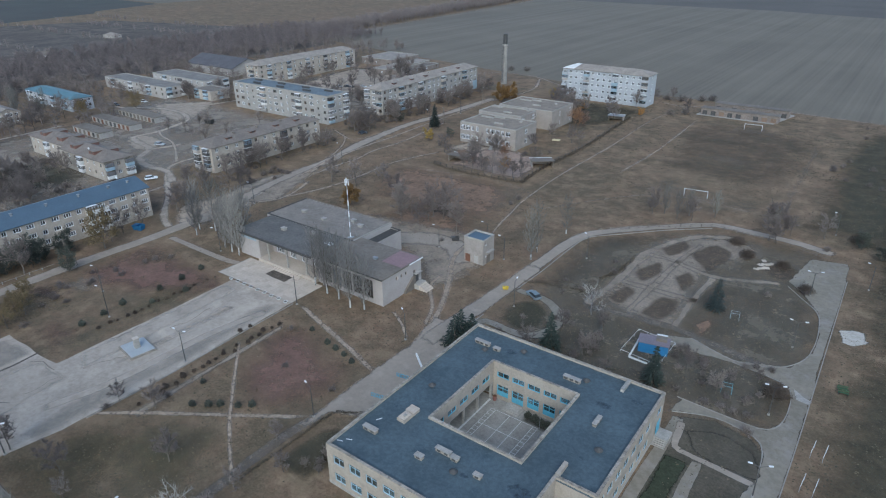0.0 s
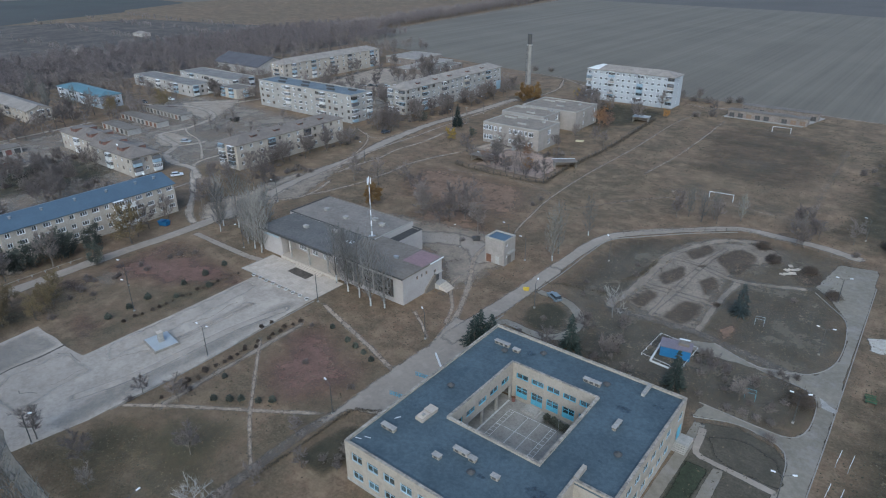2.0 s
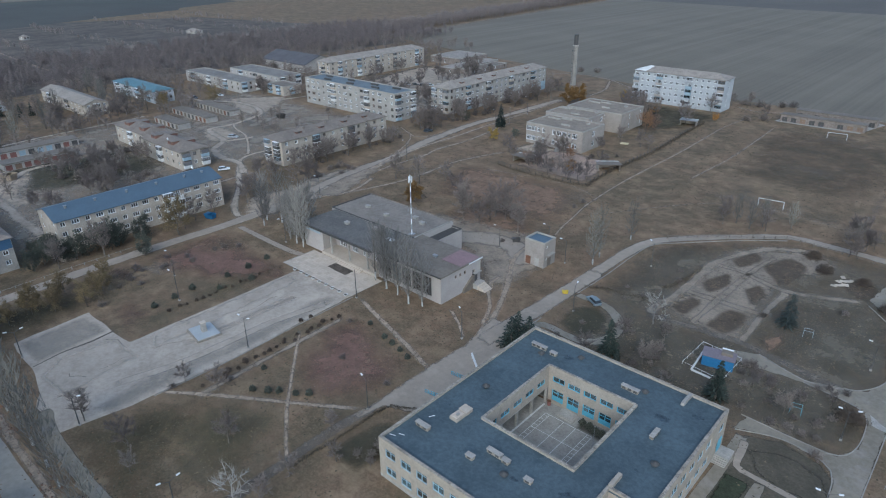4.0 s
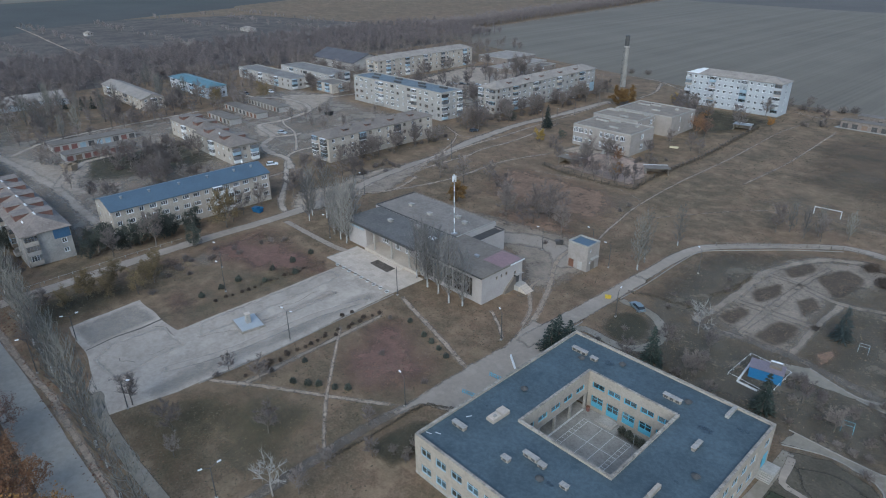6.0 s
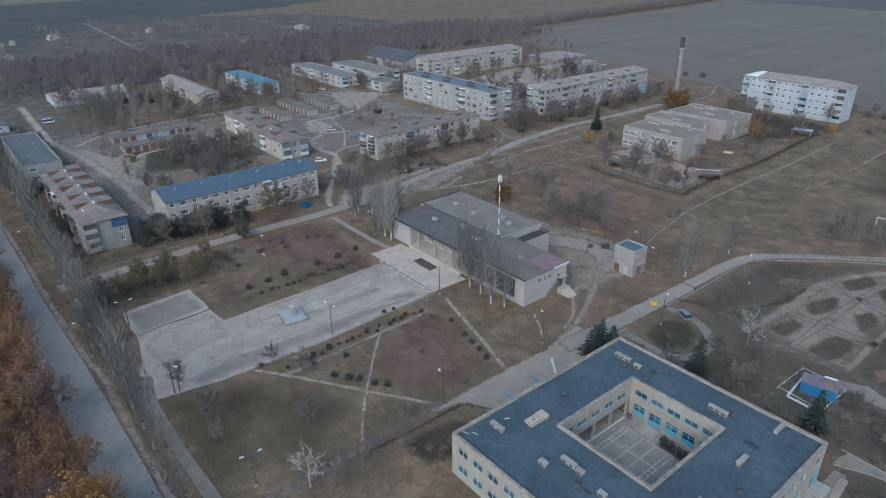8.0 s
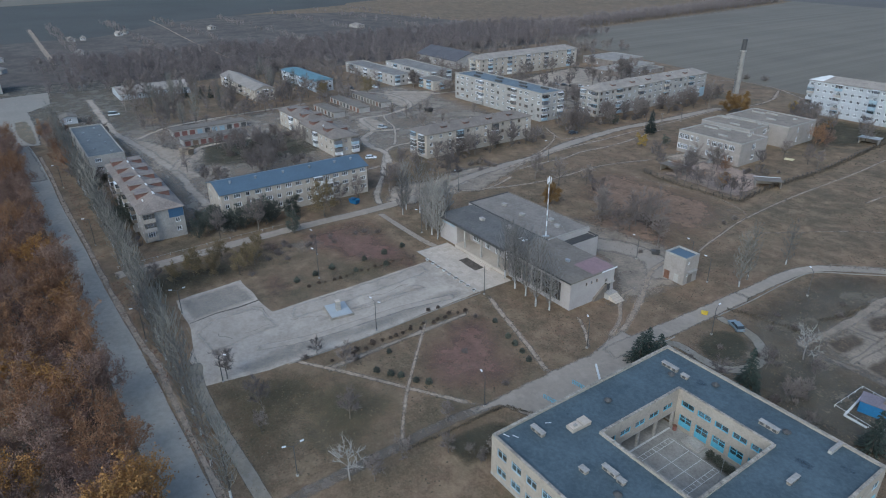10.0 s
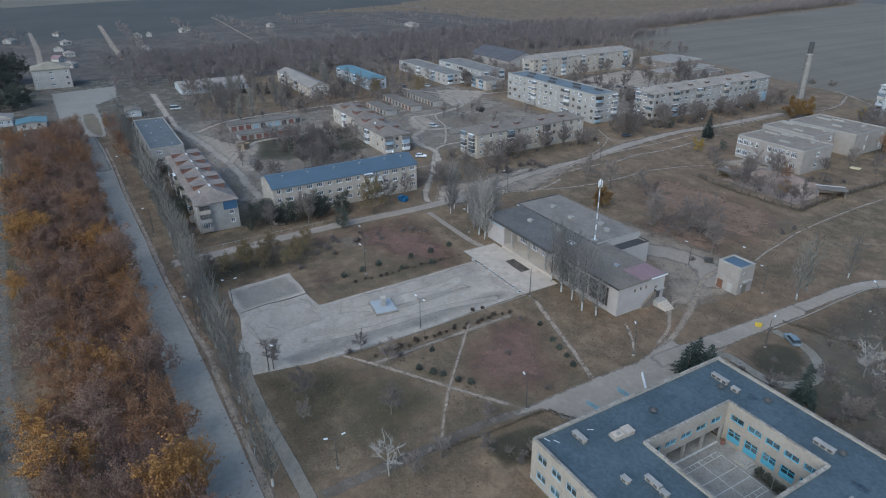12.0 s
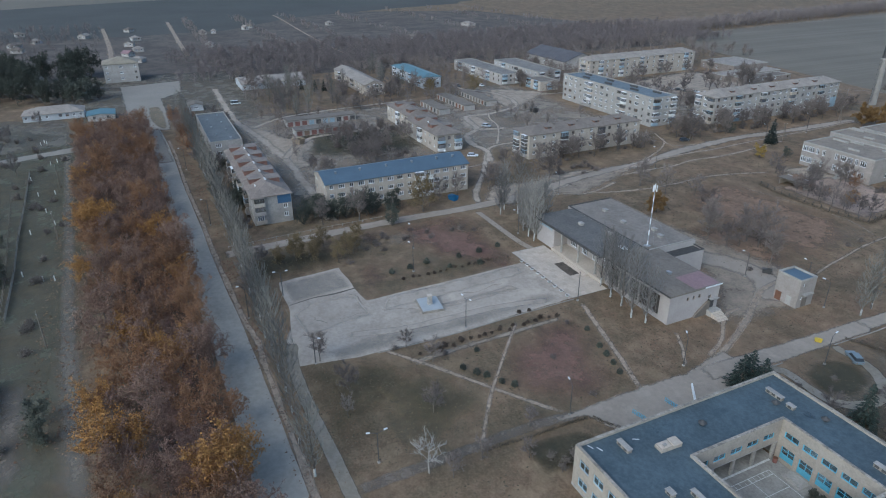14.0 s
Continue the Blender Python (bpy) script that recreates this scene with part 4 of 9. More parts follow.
for pts, m in (([(-47.1, 144.8), (-43.5, 154.7), (-40.2, 148.3), (-42.9, 140.9)], PARK_BED), ([(-47.4, 128.7), (-45.4, 136.5), (-41.8, 135.2), (-42.7, 127.3)], PARK_BED), ([(-38.2, 125.9), (-37, 136.1), (-31.7, 136.3), (-32.5, 125.7)], PARK_BED),
               ([(-37.4, 147.5), (-35.5, 153.1), (-31.6, 148.9), (-33.3, 141.3)], PARK_BED), ([(-38.9, 164.2), (-34, 174.2), (-28.2, 168.6), (-31.2, 156.1)], PARK_BED), ([(-46.2, 162.2), (-42.4, 171.7), (-38.8, 167.5), (-41.7, 159)], PARK_BED),
               ([(-26.6, 129.1), (-23.8, 134), (-22.6, 127.2), (-25, 124.2)], LITTER_TURF), ([(-21, 166), (-15, 172), (-12, 166), (-16, 161)], PARK_BED)):
    sheet("park_bed", pts, 0.04, m, "overgrown bed of dark brown turf in the old park", 1.3, 0.5, 1.0, smooth=True)
for pts, w in (([(-49.5, 122), (-48, 140), (-47.5, 160), (-40, 176), (-30, 182)], 3.4), ([(-49, 138.6), (-40, 138.6), (-28, 139)], 2.6), ([(-49, 157.4), (-40, 157), (-29, 154), (-14, 160)], 2.8), ([(-40.5, 124), (-39.8, 140), (-39, 158), (-37, 172)], 2.6), ([(-29.5, 124), (-29.8, 140), (-29, 154)], 2.6)):
    ribbon("park_gravel", pts, w, 0.045 + 0.0007 * len(pts), BARE_EARTH, "broken gravel walk of the old park", 1.5, 0.35, 0.25, "walk")
ribbon("park_gravel", [(-50, 122), (-40.5, 123.4), (-29.4, 124.2), (-17.8, 122.2), (-8.8, 120.2), (-5, 119.5)], 3.0, 0.0478, DULLWALK, "grey walk along the old park beds", 1.5, 0.25, 0.1, "walk")
ribbon("park_gravel", [(-18.4, 95), (-18.1, 92), (-17.4, 88), (-15, 87.4), (-11.2, 87.1), (-4.5, 86.5)], 1.5, 0.0536, WORNPAVE, "pale slab walk between the beds", 1.0, 0.2, 0.1, "walk")
ribbon("park_gravel", [(-13.2, 87), (-13.4, 81.7), (-13.3, 77.4), (-13.3, 66)], 2.2, 0.0529, PARKWALK, "grey walk beside the beds", 1.5, 0.2, 0.1, "walk")
ribbon("park_gravel", [(-19.2, 96), (-19.3, 85.2), (-19.5, 76.3), (-19.5, 60)], 2.2, 0.0521, PARKWALK, "grey walk along the school wall", 1.5, 0.15, 0.05, "walk")
sheet("turf_patch", [(-19.4, 60), (-19.4, 96), (-14, 98.6), (-7.6, 97.4), (-4.2, 93.6), (-3.9, 88), (-4.4, 60)], 0.0362, BED_DARK, "dark trodden turf beside the school wall", 0.5, 0.3, 0.8)
sheet("turf_patch", [(-17.6, 93), (-12, 95.6), (-6.6, 94), (-4.9, 91), (-5, 87.8), (-13.6, 88)], 0.0385, BED_DARK, "dark weedy bed beside the school walk", 0.6, 0.3, 0.6, smooth=True)
sheet("turf_patch", [(-18.4, 85.4), (-14.5, 85.6), (-14.5, 66), (-18.4, 66)], 0.039, MOSSY_BED, "dark mossy green bed beside the school", 0.5, 0.3, 0.6)
for q in range(9):
    x, y = -21.5 + 0.75 * (q % 4) + 0.3 * (q // 4), 164.5 + 2.2 * (q // 3) + 0.9 * (q % 3)
    tagged(part("broken_slab", chamfer_box(-0.7, 0.7, -0.5, 0.5, 0, 0.1, 0.02), SLABS, None, "", pose(x, y, 0.045, 3 * (q % 3) - 3, 0, 37 * q)), "broken pale concrete slab on the turf", "slab", "broken slabs in the park")
ribbon("path", [(-71.4, 18), (-71.9, 36), (-72.2, 47), (-72, 54), (-71.2, 60)], 2.8, 0.051, DULLWALK, "narrow dull walk by the school garden", 2, 0.2, 0.1)
ribbon("park_gravel", [(-66.4, 120), (-64.1, 119.4), (-59, 119.3), (-53.6, 116.1), (-50.7, 109.5), (-54.2, 102.9), (-64.3, 103), (-67, 100)], 2.6, 0.047, PARKWALK, "broken asphalt walk round a bed", 2, 0.25, 0.1, "walk")
ribbon("path", [(-58, 99), (-50, 98), (-40, 97), (-30, 97)], 2.0, 0.047, GRAVEL, "broken walk behind the school", 2, 0.3, 0.15, "walk")
sheet("sand_patch", [(-0.5, 144), (2, 146), (4, 145.8), (5.4, 141.6), (3, 138.6), (0.8, 139)], 0.05, soft_edged(surface("pale_sand", (0.42, 0.385, 0.335), 0.95, 0.2, 0.8, 3), 0.1, 0.4, 1.0, 0.8), "spilled pale sand beside the walk", 0.8, 0.6, 0.8)
sheet("sand_patch", [(-4.4, 116.2), (-2.6, 114.6), (-0.9, 113.9), (-1.2, 112.6), (-3.6, 113)], 0.062, CONCRETE, "pale concrete patch in the walk", 0, 0.3, 0.8)
# bleached strips of the square
for pts in ([(-127, 80), (-126.3, 66), (-126, 44), (-120, 40), (-119.6, 52), (-120.5, 66), (-121.5, 80)], [(-117, 74), (-116.6, 62), (-117, 54), (-114.8, 54), (-114.4, 63), (-114.6, 74)], [(-126.8, 21.5), (-131, 26), (-130.4, 37.6), (-119.2, 38.2), (-118.8, 31), (-115.7, 22.5)], [(-116.9, 45.3), (-118.2, 72.9), (-115.2, 75), (-115.8, 55.6), (-115.6, 46)]):
    sheet("bleached_paving", pts, 0.054, LIGHT_ASPHALT, "bleached warm-grey strip of old asphalt", 1.2, 0.5, 1.2, "paving")
sheet("damp_paving", [(-145, 37.4), (-134, 37.8), (-133.2, 30), (-132.6, 22.5), (-143.6, 22.6)], 0.0533, DARK_ASPHALT, "darker mossy asphalt in the corner of the square", 1.2, 0.5, 1.0, "paving")
sheet("school_apron", [(-72.4, 55), (-72.8, 74), (-72.6, 86), (-75, 98), (-67.4, 99), (-66.4, 91.5), (-62.8, 88), (-59.6, 84), (-59.6, 66), (-62, 63), (-66, 62), (-70.2, 60.4), (-70.8, 55)], 0.0515, WORNPAVE, "pale asphalt apron before the school", 1.2, 0.4, 1.0, "paving")
sheet("turf_patch", [(-62.4, 105), (-56, 104.5), (-53.4, 109), (-55, 114.4), (-60, 117), (-64, 113)], 0.04, DARK_TURF, "dark round bed beside the walk", 1.5, 0.4, 1.0, smooth=True)
sheet("turf_patch", [(-69.4, 46), (-61, 46), (-60.6, 62), (-66, 59), (-69, 56)], 0.04, DARK_TURF, "dark garden turf behind the hedge", 1.5, 0.4, 1.0)
sheet("damp_paving", [(-111.5, 80), (-111, 66), (-110.6, 50), (-112, 36), (-110, 24), (-105.6, 26), (-105, 50), (-105.6, 66), (-106.4, 81)], 0.0532, DARK_ASPHALT, "darker damp asphalt along the border of the square", 2.0, 0.6, 1.5, "paving")
sheet("street_corner", [(-178, 117), (-181, 135), (-183, 152), (-177, 162), (-170, 150), (-164, 134), (-161, 126), (-167, 118)], 0.0445, BARE_EARTH, "broad pale corner where the tracks join the street", 3.0, 1.0, 2.0, "street", smooth=True)
sheet("yard_ground", [(-84, 100), (-79, 112), (-80, 130), (-90, 142), (-108, 141), (-130, 136), (-142, 126), (-132, 119), (-100, 118), (-90, 108)], 0.0405, BARE_EARTH, "pale trodden earth behind the club", 5.0, 1.5, 3.0, smooth=True)
# ---- buildings ----
SIDES = {"S": (0, (0, -1)), "E": (90, (1, 0)), "N": (180, (0, 1)), "W": (270, (-1, 0))}
shared = {}


def facade(bm, p, d, length, z0, z1, openings, deep):
    """A wall from p along d with real openings (s0, s1, z0, z1) and their reveals."""
    d = Vector((*d, 0))
    inward = Vector((-d.y, d.x, 0)) * deep
    ss = sorted({0.0, length, *[round(o[0], 4) for o in openings], *[round(o[1], 4) for o in openings]})
    zs = sorted({z0, z1, *[round(o[2], 4) for o in openings], *[round(o[3], 4) for o in openings]})
    memo = {}

    def at(s, z, back=False):
        key = (s, z, back)
        if key not in memo:
            q = Vector((p[0], p[1], z)) + d * s + (inward if back else Vector((0, 0, 0)))
            memo[key] = bm.verts.new(q)
        return memo[key]

    for i in range(len(ss) - 1):
        for k in range(len(zs) - 1):
            sm, zm = (ss[i] + ss[i + 1]) / 2, (zs[k] + zs[k + 1]) / 2
            if not any(o[0] < sm < o[1] and o[2] < zm < o[3] for o in openings):
                bm.faces.new((at(ss[i], zs[k]), at(ss[i + 1], zs[k]), at(ss[i + 1], zs[k + 1]), at(ss[i], zs[k + 1])))
    for s0, s1, a, b in [[round(v, 4) for v in o] for o in openings]:
        for (sa, za), (sb, zb) in (((s0, a), (s0, b)), ((s0, b), (s1, b)), ((s1, b), (s1, a)), ((s1, a), (s0, a))):
            bm.faces.new((at(sa, za), at(sb, zb), at(sb, zb, True), at(sa, za, True)))


def window_meshes(w, h, frame_mat, glass, bars):
    key = (round(w, 2), round(h, 2), frame_mat.name, glass.name, bars)
    if key not in shared:
        t = 0.16
        xs = [-w / 2, -w / 2 + t]
        for i in range(1, bars):
            x = -w / 2 + w * i / bars
            xs += [x - 0.055, x + 0.055]
        xs += [w / 2 - t, w / 2]
        zs = [0, t, h - t, h] if h < 1.7 else [0, t, 0.72 * h - 0.035, 0.72 * h + 0.035, h - t, h]
        fr = slab_net(xs, zs, lambda i, j: i % 2 == 0 or j % 2 == 0, -0.09, 0.0)
        bmesh.ops.rotate(fr, verts=fr.verts[:], cent=(0, 0, 0), matrix=Matrix.Rotation(math.pi / 2, 3, "X"))
        pane = bmesh.new()
        box(pane, -w / 2 + t, w / 2 - t, 0.035, 0.05, t, h - t)
        shared[key] = (mesh_of(fr, "window", frame_mat), mesh_of(pane, "pane", glass))
    return shared[key]


def add_window(house, side, x, y, z, w, h, frame_mat=None, glass=None, bars=2, name="window"):
    """A window whose sill's middle stands at x, y, z on that side's wall, set back in its reveal."""
    f, g = window_meshes(w, h, frame_mat or WHITE_FRAME, glass or GLASS, bars)
    rot, out = SIDES[side]
    ob = part(name, f, None, house, "", pose(x - 0.16 * out[0], y - 0.16 * out[1], z, 0, 0, rot))
    pane = part("pane", g, None, ob)
    pane.visible_shadow = False
    return ob


def add_balcony(house, side, x, y, z, w, rng, palette, glazed=0.5, deep=1.15, drop=True):
    """A projecting balcony: slab and parapet, with or without glazing above."""
    rot, out = SIDES[side]
    mat = rng.choice(palette)
    bm = boxes((-w / 2, w / 2, -deep, 0, -0.14, 0.0))
    for d in ((-w / 2, w / 2, -deep, -deep + 0.07, 0.002, 1.05), (-w / 2, -w / 2 + 0.07, -deep + 0.07, 0, 0.002, 1.05), (w / 2 - 0.07, w / 2, -deep + 0.07, 0, 0.002, 1.05)):
        box(bm, *d)
    ob = part("balcony", bm, mat, house, "", pose(x + 0.003 * out[0], y + 0.003 * out[1], z, 0, 0, rot))
    if rng.random() < glazed:
        fr = boxes((-w / 2, w / 2, -deep, -deep + 0.06, 1.052, 1.12), (-w / 2, w / 2, -deep, -deep + 0.06, 2.45, 2.55), (-w / 2, w / 2, -deep - 0.05, 0, 2.552, 2.6))
        n = max(2, round(w / 0.85))
        for i in range(n + 1):
            xx = -w / 2 + (w - 0.06) * i / n
            box(fr, xx, xx + 0.06, -deep + 0.003, -deep + 0.057, 1.122, 2.448)
        for xx in (-w / 2, w / 2 - 0.06):
            box(fr, xx, xx + 0.06, -deep + 0.06, -0.005, 1.052, 1.12)
            box(fr, xx, xx + 0.06, -deep + 0.06, -0.005, 2.45, 2.55)
        fo = part("glazing_frame", fr, rng.choice([WHITE_FRAME, WHITE_FRAME, WOODEN, PALE_BLUE]), ob)
        gl = boxes((-w / 2 + 0.06, w / 2 - 0.06, -deep + 0.02, -deep + 0.035, 1.12, 2.45), (-w / 2 + 0.02, -w / 2 + 0.035, -deep + 0.06, -0.01, 1.12, 2.45), (w / 2 - 0.035, w / 2 - 0.02, -deep + 0.06, -0.01, 1.12, 2.45))
        g = part("glazing", gl, GLASS, ob)
        g.visible_shadow = False
    return ob


def hip_roof(X, Y, h, rise, over=0.5, gable=False, hipped=None):
    """A roof over a plan of X by Y metres, ridge along the longer side; a gable or hips at its ends; sheets have thickness."""
    bm = bmesh.new()
    long_x = X >= Y
    L, B = (X, Y) if long_x else (Y, X)
    a, b = L / 2 + over, B / 2 + over
    run = 0.0 if gable else (hipped or B * 0.55)
    def P(u, v, z):
        return bm.verts.new((u, v, z) if long_x else (-v, u, z))
    th = 0.16
    for dz, flip in ((0, False), (-th, True)):
        e = [P(-a, -b, h + dz), P(a, -b, h + dz), P(a, b, h + dz), P(-a, b, h + dz)]
        r = [P(-a + run, 0, h + rise + dz), P(a - run, 0, h + rise + dz)]
        fs = [(e[0], e[1], r[1], r[0]), (e[2], e[3], r[0], r[1]), (e[1], e[2], r[1]), (e[3], e[0], r[0])]
        if gable:
            fs = fs[:2]
        for f in fs:
            bm.faces.new(f[::-1] if flip else f)
        if not flip:
            top = e, r
    low = e, r
    for i in range(4):
        j = (i + 1) % 4
        if gable and i in (1, 3):
            k = 1 if i == 1 else 0
            bm.faces.new((top[0][i], low[0][i], low[1][k], top[1][k]))
            bm.faces.new((top[1][k], low[1][k], low[0][j], top[0][j]))
        else:
            bm.faces.new((low[0][i], low[0][j], top[0][j], top[0][i]))
    bmesh.ops.recalc_face_normals(bm, faces=bm.faces[:])
    return bm


def house(name, label, x0, x1, y0, y1, h, storeys, wall, patterns, roof="hip", roof_mat=None, rise=2.2, plinth=0.9, seed=1, win=(1.35, 1.4), glazed=0.85, palette=None,
          frame_mat=None, category="apartment building", over=0.5, group="", glass=None, door_side=None, sill=0.85, painted=None, gable_mat=None):
    """A house with real window openings: patterns gives for each side a string with a letter a column:
    w window, W wide window, n narrow, s stair window between floors, b balcony, d door below and windows above, - blank."""
    rng = random.Random(seed)
    cx, cy, X, Y = (x0 + x1) / 2, (y0 + y1) / 2, x1 - x0, y1 - y0
    top = thing(name, label, category, pose(cx, cy, 0), group)
    step = (h - plinth) / storeys
    palette = palette or [wall, wall, WALL_GREY, WHITEWASH, WOODEN]
    bm = bmesh.new()
    wins = []
    for side, (p, d, L) in {"S": ((-X / 2, -Y / 2), (1, 0), X), "E": ((X / 2, -Y / 2), (0, 1), Y), "N": ((X / 2, Y / 2), (-1, 0), X), "W": ((-X / 2, Y / 2), (0, -1), Y)}.items():
        pat = patterns.get(side, "")
        holes = []
        for i, c in enumerate(pat):
            if c == "-":
                continue
            s = (i + 0.5) / len(pat) * L
            for k in range(storeys):
                z = plinth + k * step + sill
                w, hh = win
                if c == "W":
                    w = win[0] * 1.55
                elif c == "n":
                    w = win[0] * 0.55
                elif c == "s":
                    if k == storeys - 1:
                        continue
                    z, w, hh = z + step * 0.5, 1.2, 1.2
                elif c == "b":
                    z, w, hh = plinth + k * step + 0.12, 2.0, 2.15
                elif c == "d" and k == 0:
                    z, w, hh = 0.25, 1.5, 2.2
                hh = min(hh, step - 0.3)
                holes.append((s - w / 2, s + w / 2, z, z + hh))
                q = (p[0] + d[0] * s, p[1] + d[1] * s)
                wins.append((side, *q, z, w, hh, c, k))
        facade(bm, p, d, L, 0.0, h, holes, 0.3)
    part("wall", bm, wall, top)
    for side, x, y, z, w, hh, c, k in wins:
        fm = frame_mat or rng.choice([WHITE_FRAME] * 6 + [WOODEN, BROWN_FRAME])
        if c == "d" and k == 0:
            rot, out = SIDES[side]
            dm = boxes((-0.75, 0.75, 0, 0.08, 0, 2.2), (-0.6, -0.05, -0.02, 0.0, 0.15, 2.05), (0.05, 0.6, -0.02, 0.0, 0.15, 2.05))
            door = part("door", dm, rng.choice([BROWN_FRAME, DARK_STEEL]), top, "", pose(x - 0.14 * out[0], y - 0.14 * out[1], z, 0, 0, rot))
            part("canopy", boxes((-1.2, 1.2, -1.3, -0.005, 0, 0.14), (-1.0, 1.0, -1.2, -0.005, -2.5, -2.32)), CONCRETE, top, "", pose(x, y, z + 2.4, 0, 0, rot))
        else:
            add_window(top, side, x, y, z, w, hh, fm, glass, 3 if w > 1.7 else (1 if w < 1.0 else 2))
        if c == "b":
            add_balcony(top, side, x, y, plinth + k * step, 3.0, rng, palette, glazed)
    inner = bmesh.new()
    for k in range(storeys):
        box(inner, -X / 2 + 0.32, X / 2 - 0.32, -Y / 2 + 0.32, Y / 2 - 0.32, plinth + k * step - 0.2, plinth + k * step - 0.02)
    if X >= Y:
        box(inner, -X / 2 + 0.32, X / 2 - 0.32, -0.12, 0.12, 0.1, h - 0.25)
    else:
        box(inner, -0.12, 0.12, -Y / 2 + 0.32, Y / 2 - 0.32, 0.1, h - 0.25)
    part("floors", inner, INSIDE, top)
    rm = roof_mat or ROOF_SLATE
    if roof in ("hip", "gable"):
        ro = part("roof", hip_roof(X, Y, h, rise, over, roof == "gable"), rm, top)
        part("attic_floor", boxes((-X / 2 + 0.02, X / 2 - 0.02, -Y / 2 + 0.02, Y / 2 - 0.02, h - 0.22, h - 0.17)), INSIDE, top)
        if roof == "gable":
            hx = X if X >= Y else Y
            hy = Y if X >= Y else X
            for e in (-1, 1):
                g = bmesh.new()
                u = e * (hx / 2 - 0.02)
                vs = [(u, -hy / 2, h - 0.16), (u, hy / 2, h - 0.16), (u, 0, h + rise * 0.97 - 0.16)]
                g.faces.new([g.verts.new(v if X >= Y else (-v[1], v[0], v[2])) for v in vs])
                part("gable", g, gable_mat or wall, top)
    else:
        part("roof", boxes((-X / 2 + 0.02, X / 2 - 0.02, -Y / 2 + 0.02, Y / 2 - 0.02, h - 0.35, h - 0.12)), rm, top)
        part("parapet", ring(-X / 2 - 0.03, X / 2 + 0.03, -Y / 2 - 0.03, Y / 2 + 0.03, 0.33, h - 0.118, h + 0.28), CONCRETE, top)
    return top


def roof_box(house_ob, x, y, z, sx, sy, sz, mat=None, name="chimney", cap=True):
    """A ventilation shaft or chimney on a roof."""
    ob = part(name, boxes((-sx / 2, sx / 2, -sy / 2, sy / 2, -0.6, sz)), mat or CONCRETE, house_ob, "", pose(x, y, z))
    if cap:
        part("cap", boxes((-sx / 2 - 0.12, sx / 2 + 0.12, -sy / 2 - 0.12, sy / 2 + 0.12, sz + 0.002, sz + 0.1)), mat or CONCRETE, ob)
    return ob


def dormer(house_ob, x, y, z, w, h, deep, turn_, roof_mat):
    """A shed dormer: a brick front and cheeks under a sheet that runs back into the roof."""
    bm = bmesh.new()
    p = [bm.verts.new(v) for v in ((-w / 2, 0, -0.3), (w / 2, 0, -0.3), (w / 2, 0, h), (-w / 2, 0, h), (-w / 2, deep, h), (w / 2, deep, h))]
    for f in ((0, 1, 2, 3), (0, 3, 4), (1, 5, 2)):
        bm.faces.new([p[i] for i in f])
    ob = part("dormer", bm, BRICK_RED, house_ob, "", pose(x, y, z, 0, 0, turn_))
    part("dormer_roof", boxes((-w / 2 - 0.15, w / 2 + 0.15, -0.25, deep + 0.2, h + 0.003, h + 0.09)), roof_mat, ob)
    part("dormer_window", boxes((-0.45, 0.45, -0.03, -0.004, h * 0.3, h * 0.85)), DARK_STEEL, ob)


# the long three-storey house with the blue roof
o = house("apartment_building", "long three-storey beige brick house under a blue sheet-metal roof", -198, -184, 46.2, 95.3, 9.3, 3, WALL_BRICK,
          {"E": "wWwWWwWWwbbWWwW", "S": "w-w", "W": "wwwwwwwwww", "N": "w-w"}, "gable", ROOF_METAL_BLUE, 2.3, seed=3, palette=[WHITEWASH], glazed=0.8, frame_mat=WHITE_FRAME)
for yy in (-20, -12, -3, 6, 15, 21):
    roof_box(o, 2.4, yy, 10.9, 0.5, 0.5, 0.6, STEEL, "roof_vent")
# three-storey house with a slate roof and balconies, near the poplars
o = house("apartment_building", "three-storey beige house with balconies and a worn slate roof", -238, -183, 23.6, 35, 9.0, 3, WALL_PANEL, {"E": "b-w", "S": "wwbwwbwwbwwbww", "N": "wwwwwwww"}, "hip", ROOF_OLD, 2.6, seed=5,
          palette=[WALL_BRICK, WALL_GREY, WOODEN])
for xx in (-23, -13.5, -4, 6, 15):
    dormer(o, xx, -4.4, 9.75, 4.6, 1.6, 3.6, 0, ROOF_OLD)
    dormer(o, xx + 1.5, 4.4, 9.75, 4.6, 1.6, 3.6, 180, ROOF_OLD)
for xx in (-18, -9, 0.5, 10, 19):
    part("ridge_patch", boxes((xx - 1.2, xx + 1.2, -0.25, 0.25, 11.56, 11.64)), WHITEWASH, o, "pale ridge capping")
part("painted_wall", boxes((27.505, 27.53, 1.6, 5.6, 6.1, 8.9)), DULL_BLUE, o, "blue painted panel of an upper flat")
# grey three-storey house beyond the street
o = house("apartment_building", "three-storey grey-beige house with glazed balconies and a slate roof", -215, -203.2, 132, 186, 9.6, 3, WALL_BRICK,
          {"E": "wwwbwwwbwwww", "S": "bb", "N": "bb", "W": "wwwwwwww"}, "hip", ROOF_DULL, 2.2, seed=7, palette=[WALL_GREY, WALL_GREY, WALL_BRICK, WHITEWASH, DARK_STEEL], glazed=0.75)
for yy in (-17, -6, 6, 17):
    dormer(o, 3.6, yy, 10.35, 2.6, 0.9, 2.4, 90, ROOF_DULL)
    roof_box(o, 1.0, yy + 4, 11.2, 1.0, 0.7, 0.8, WALL_STORE)
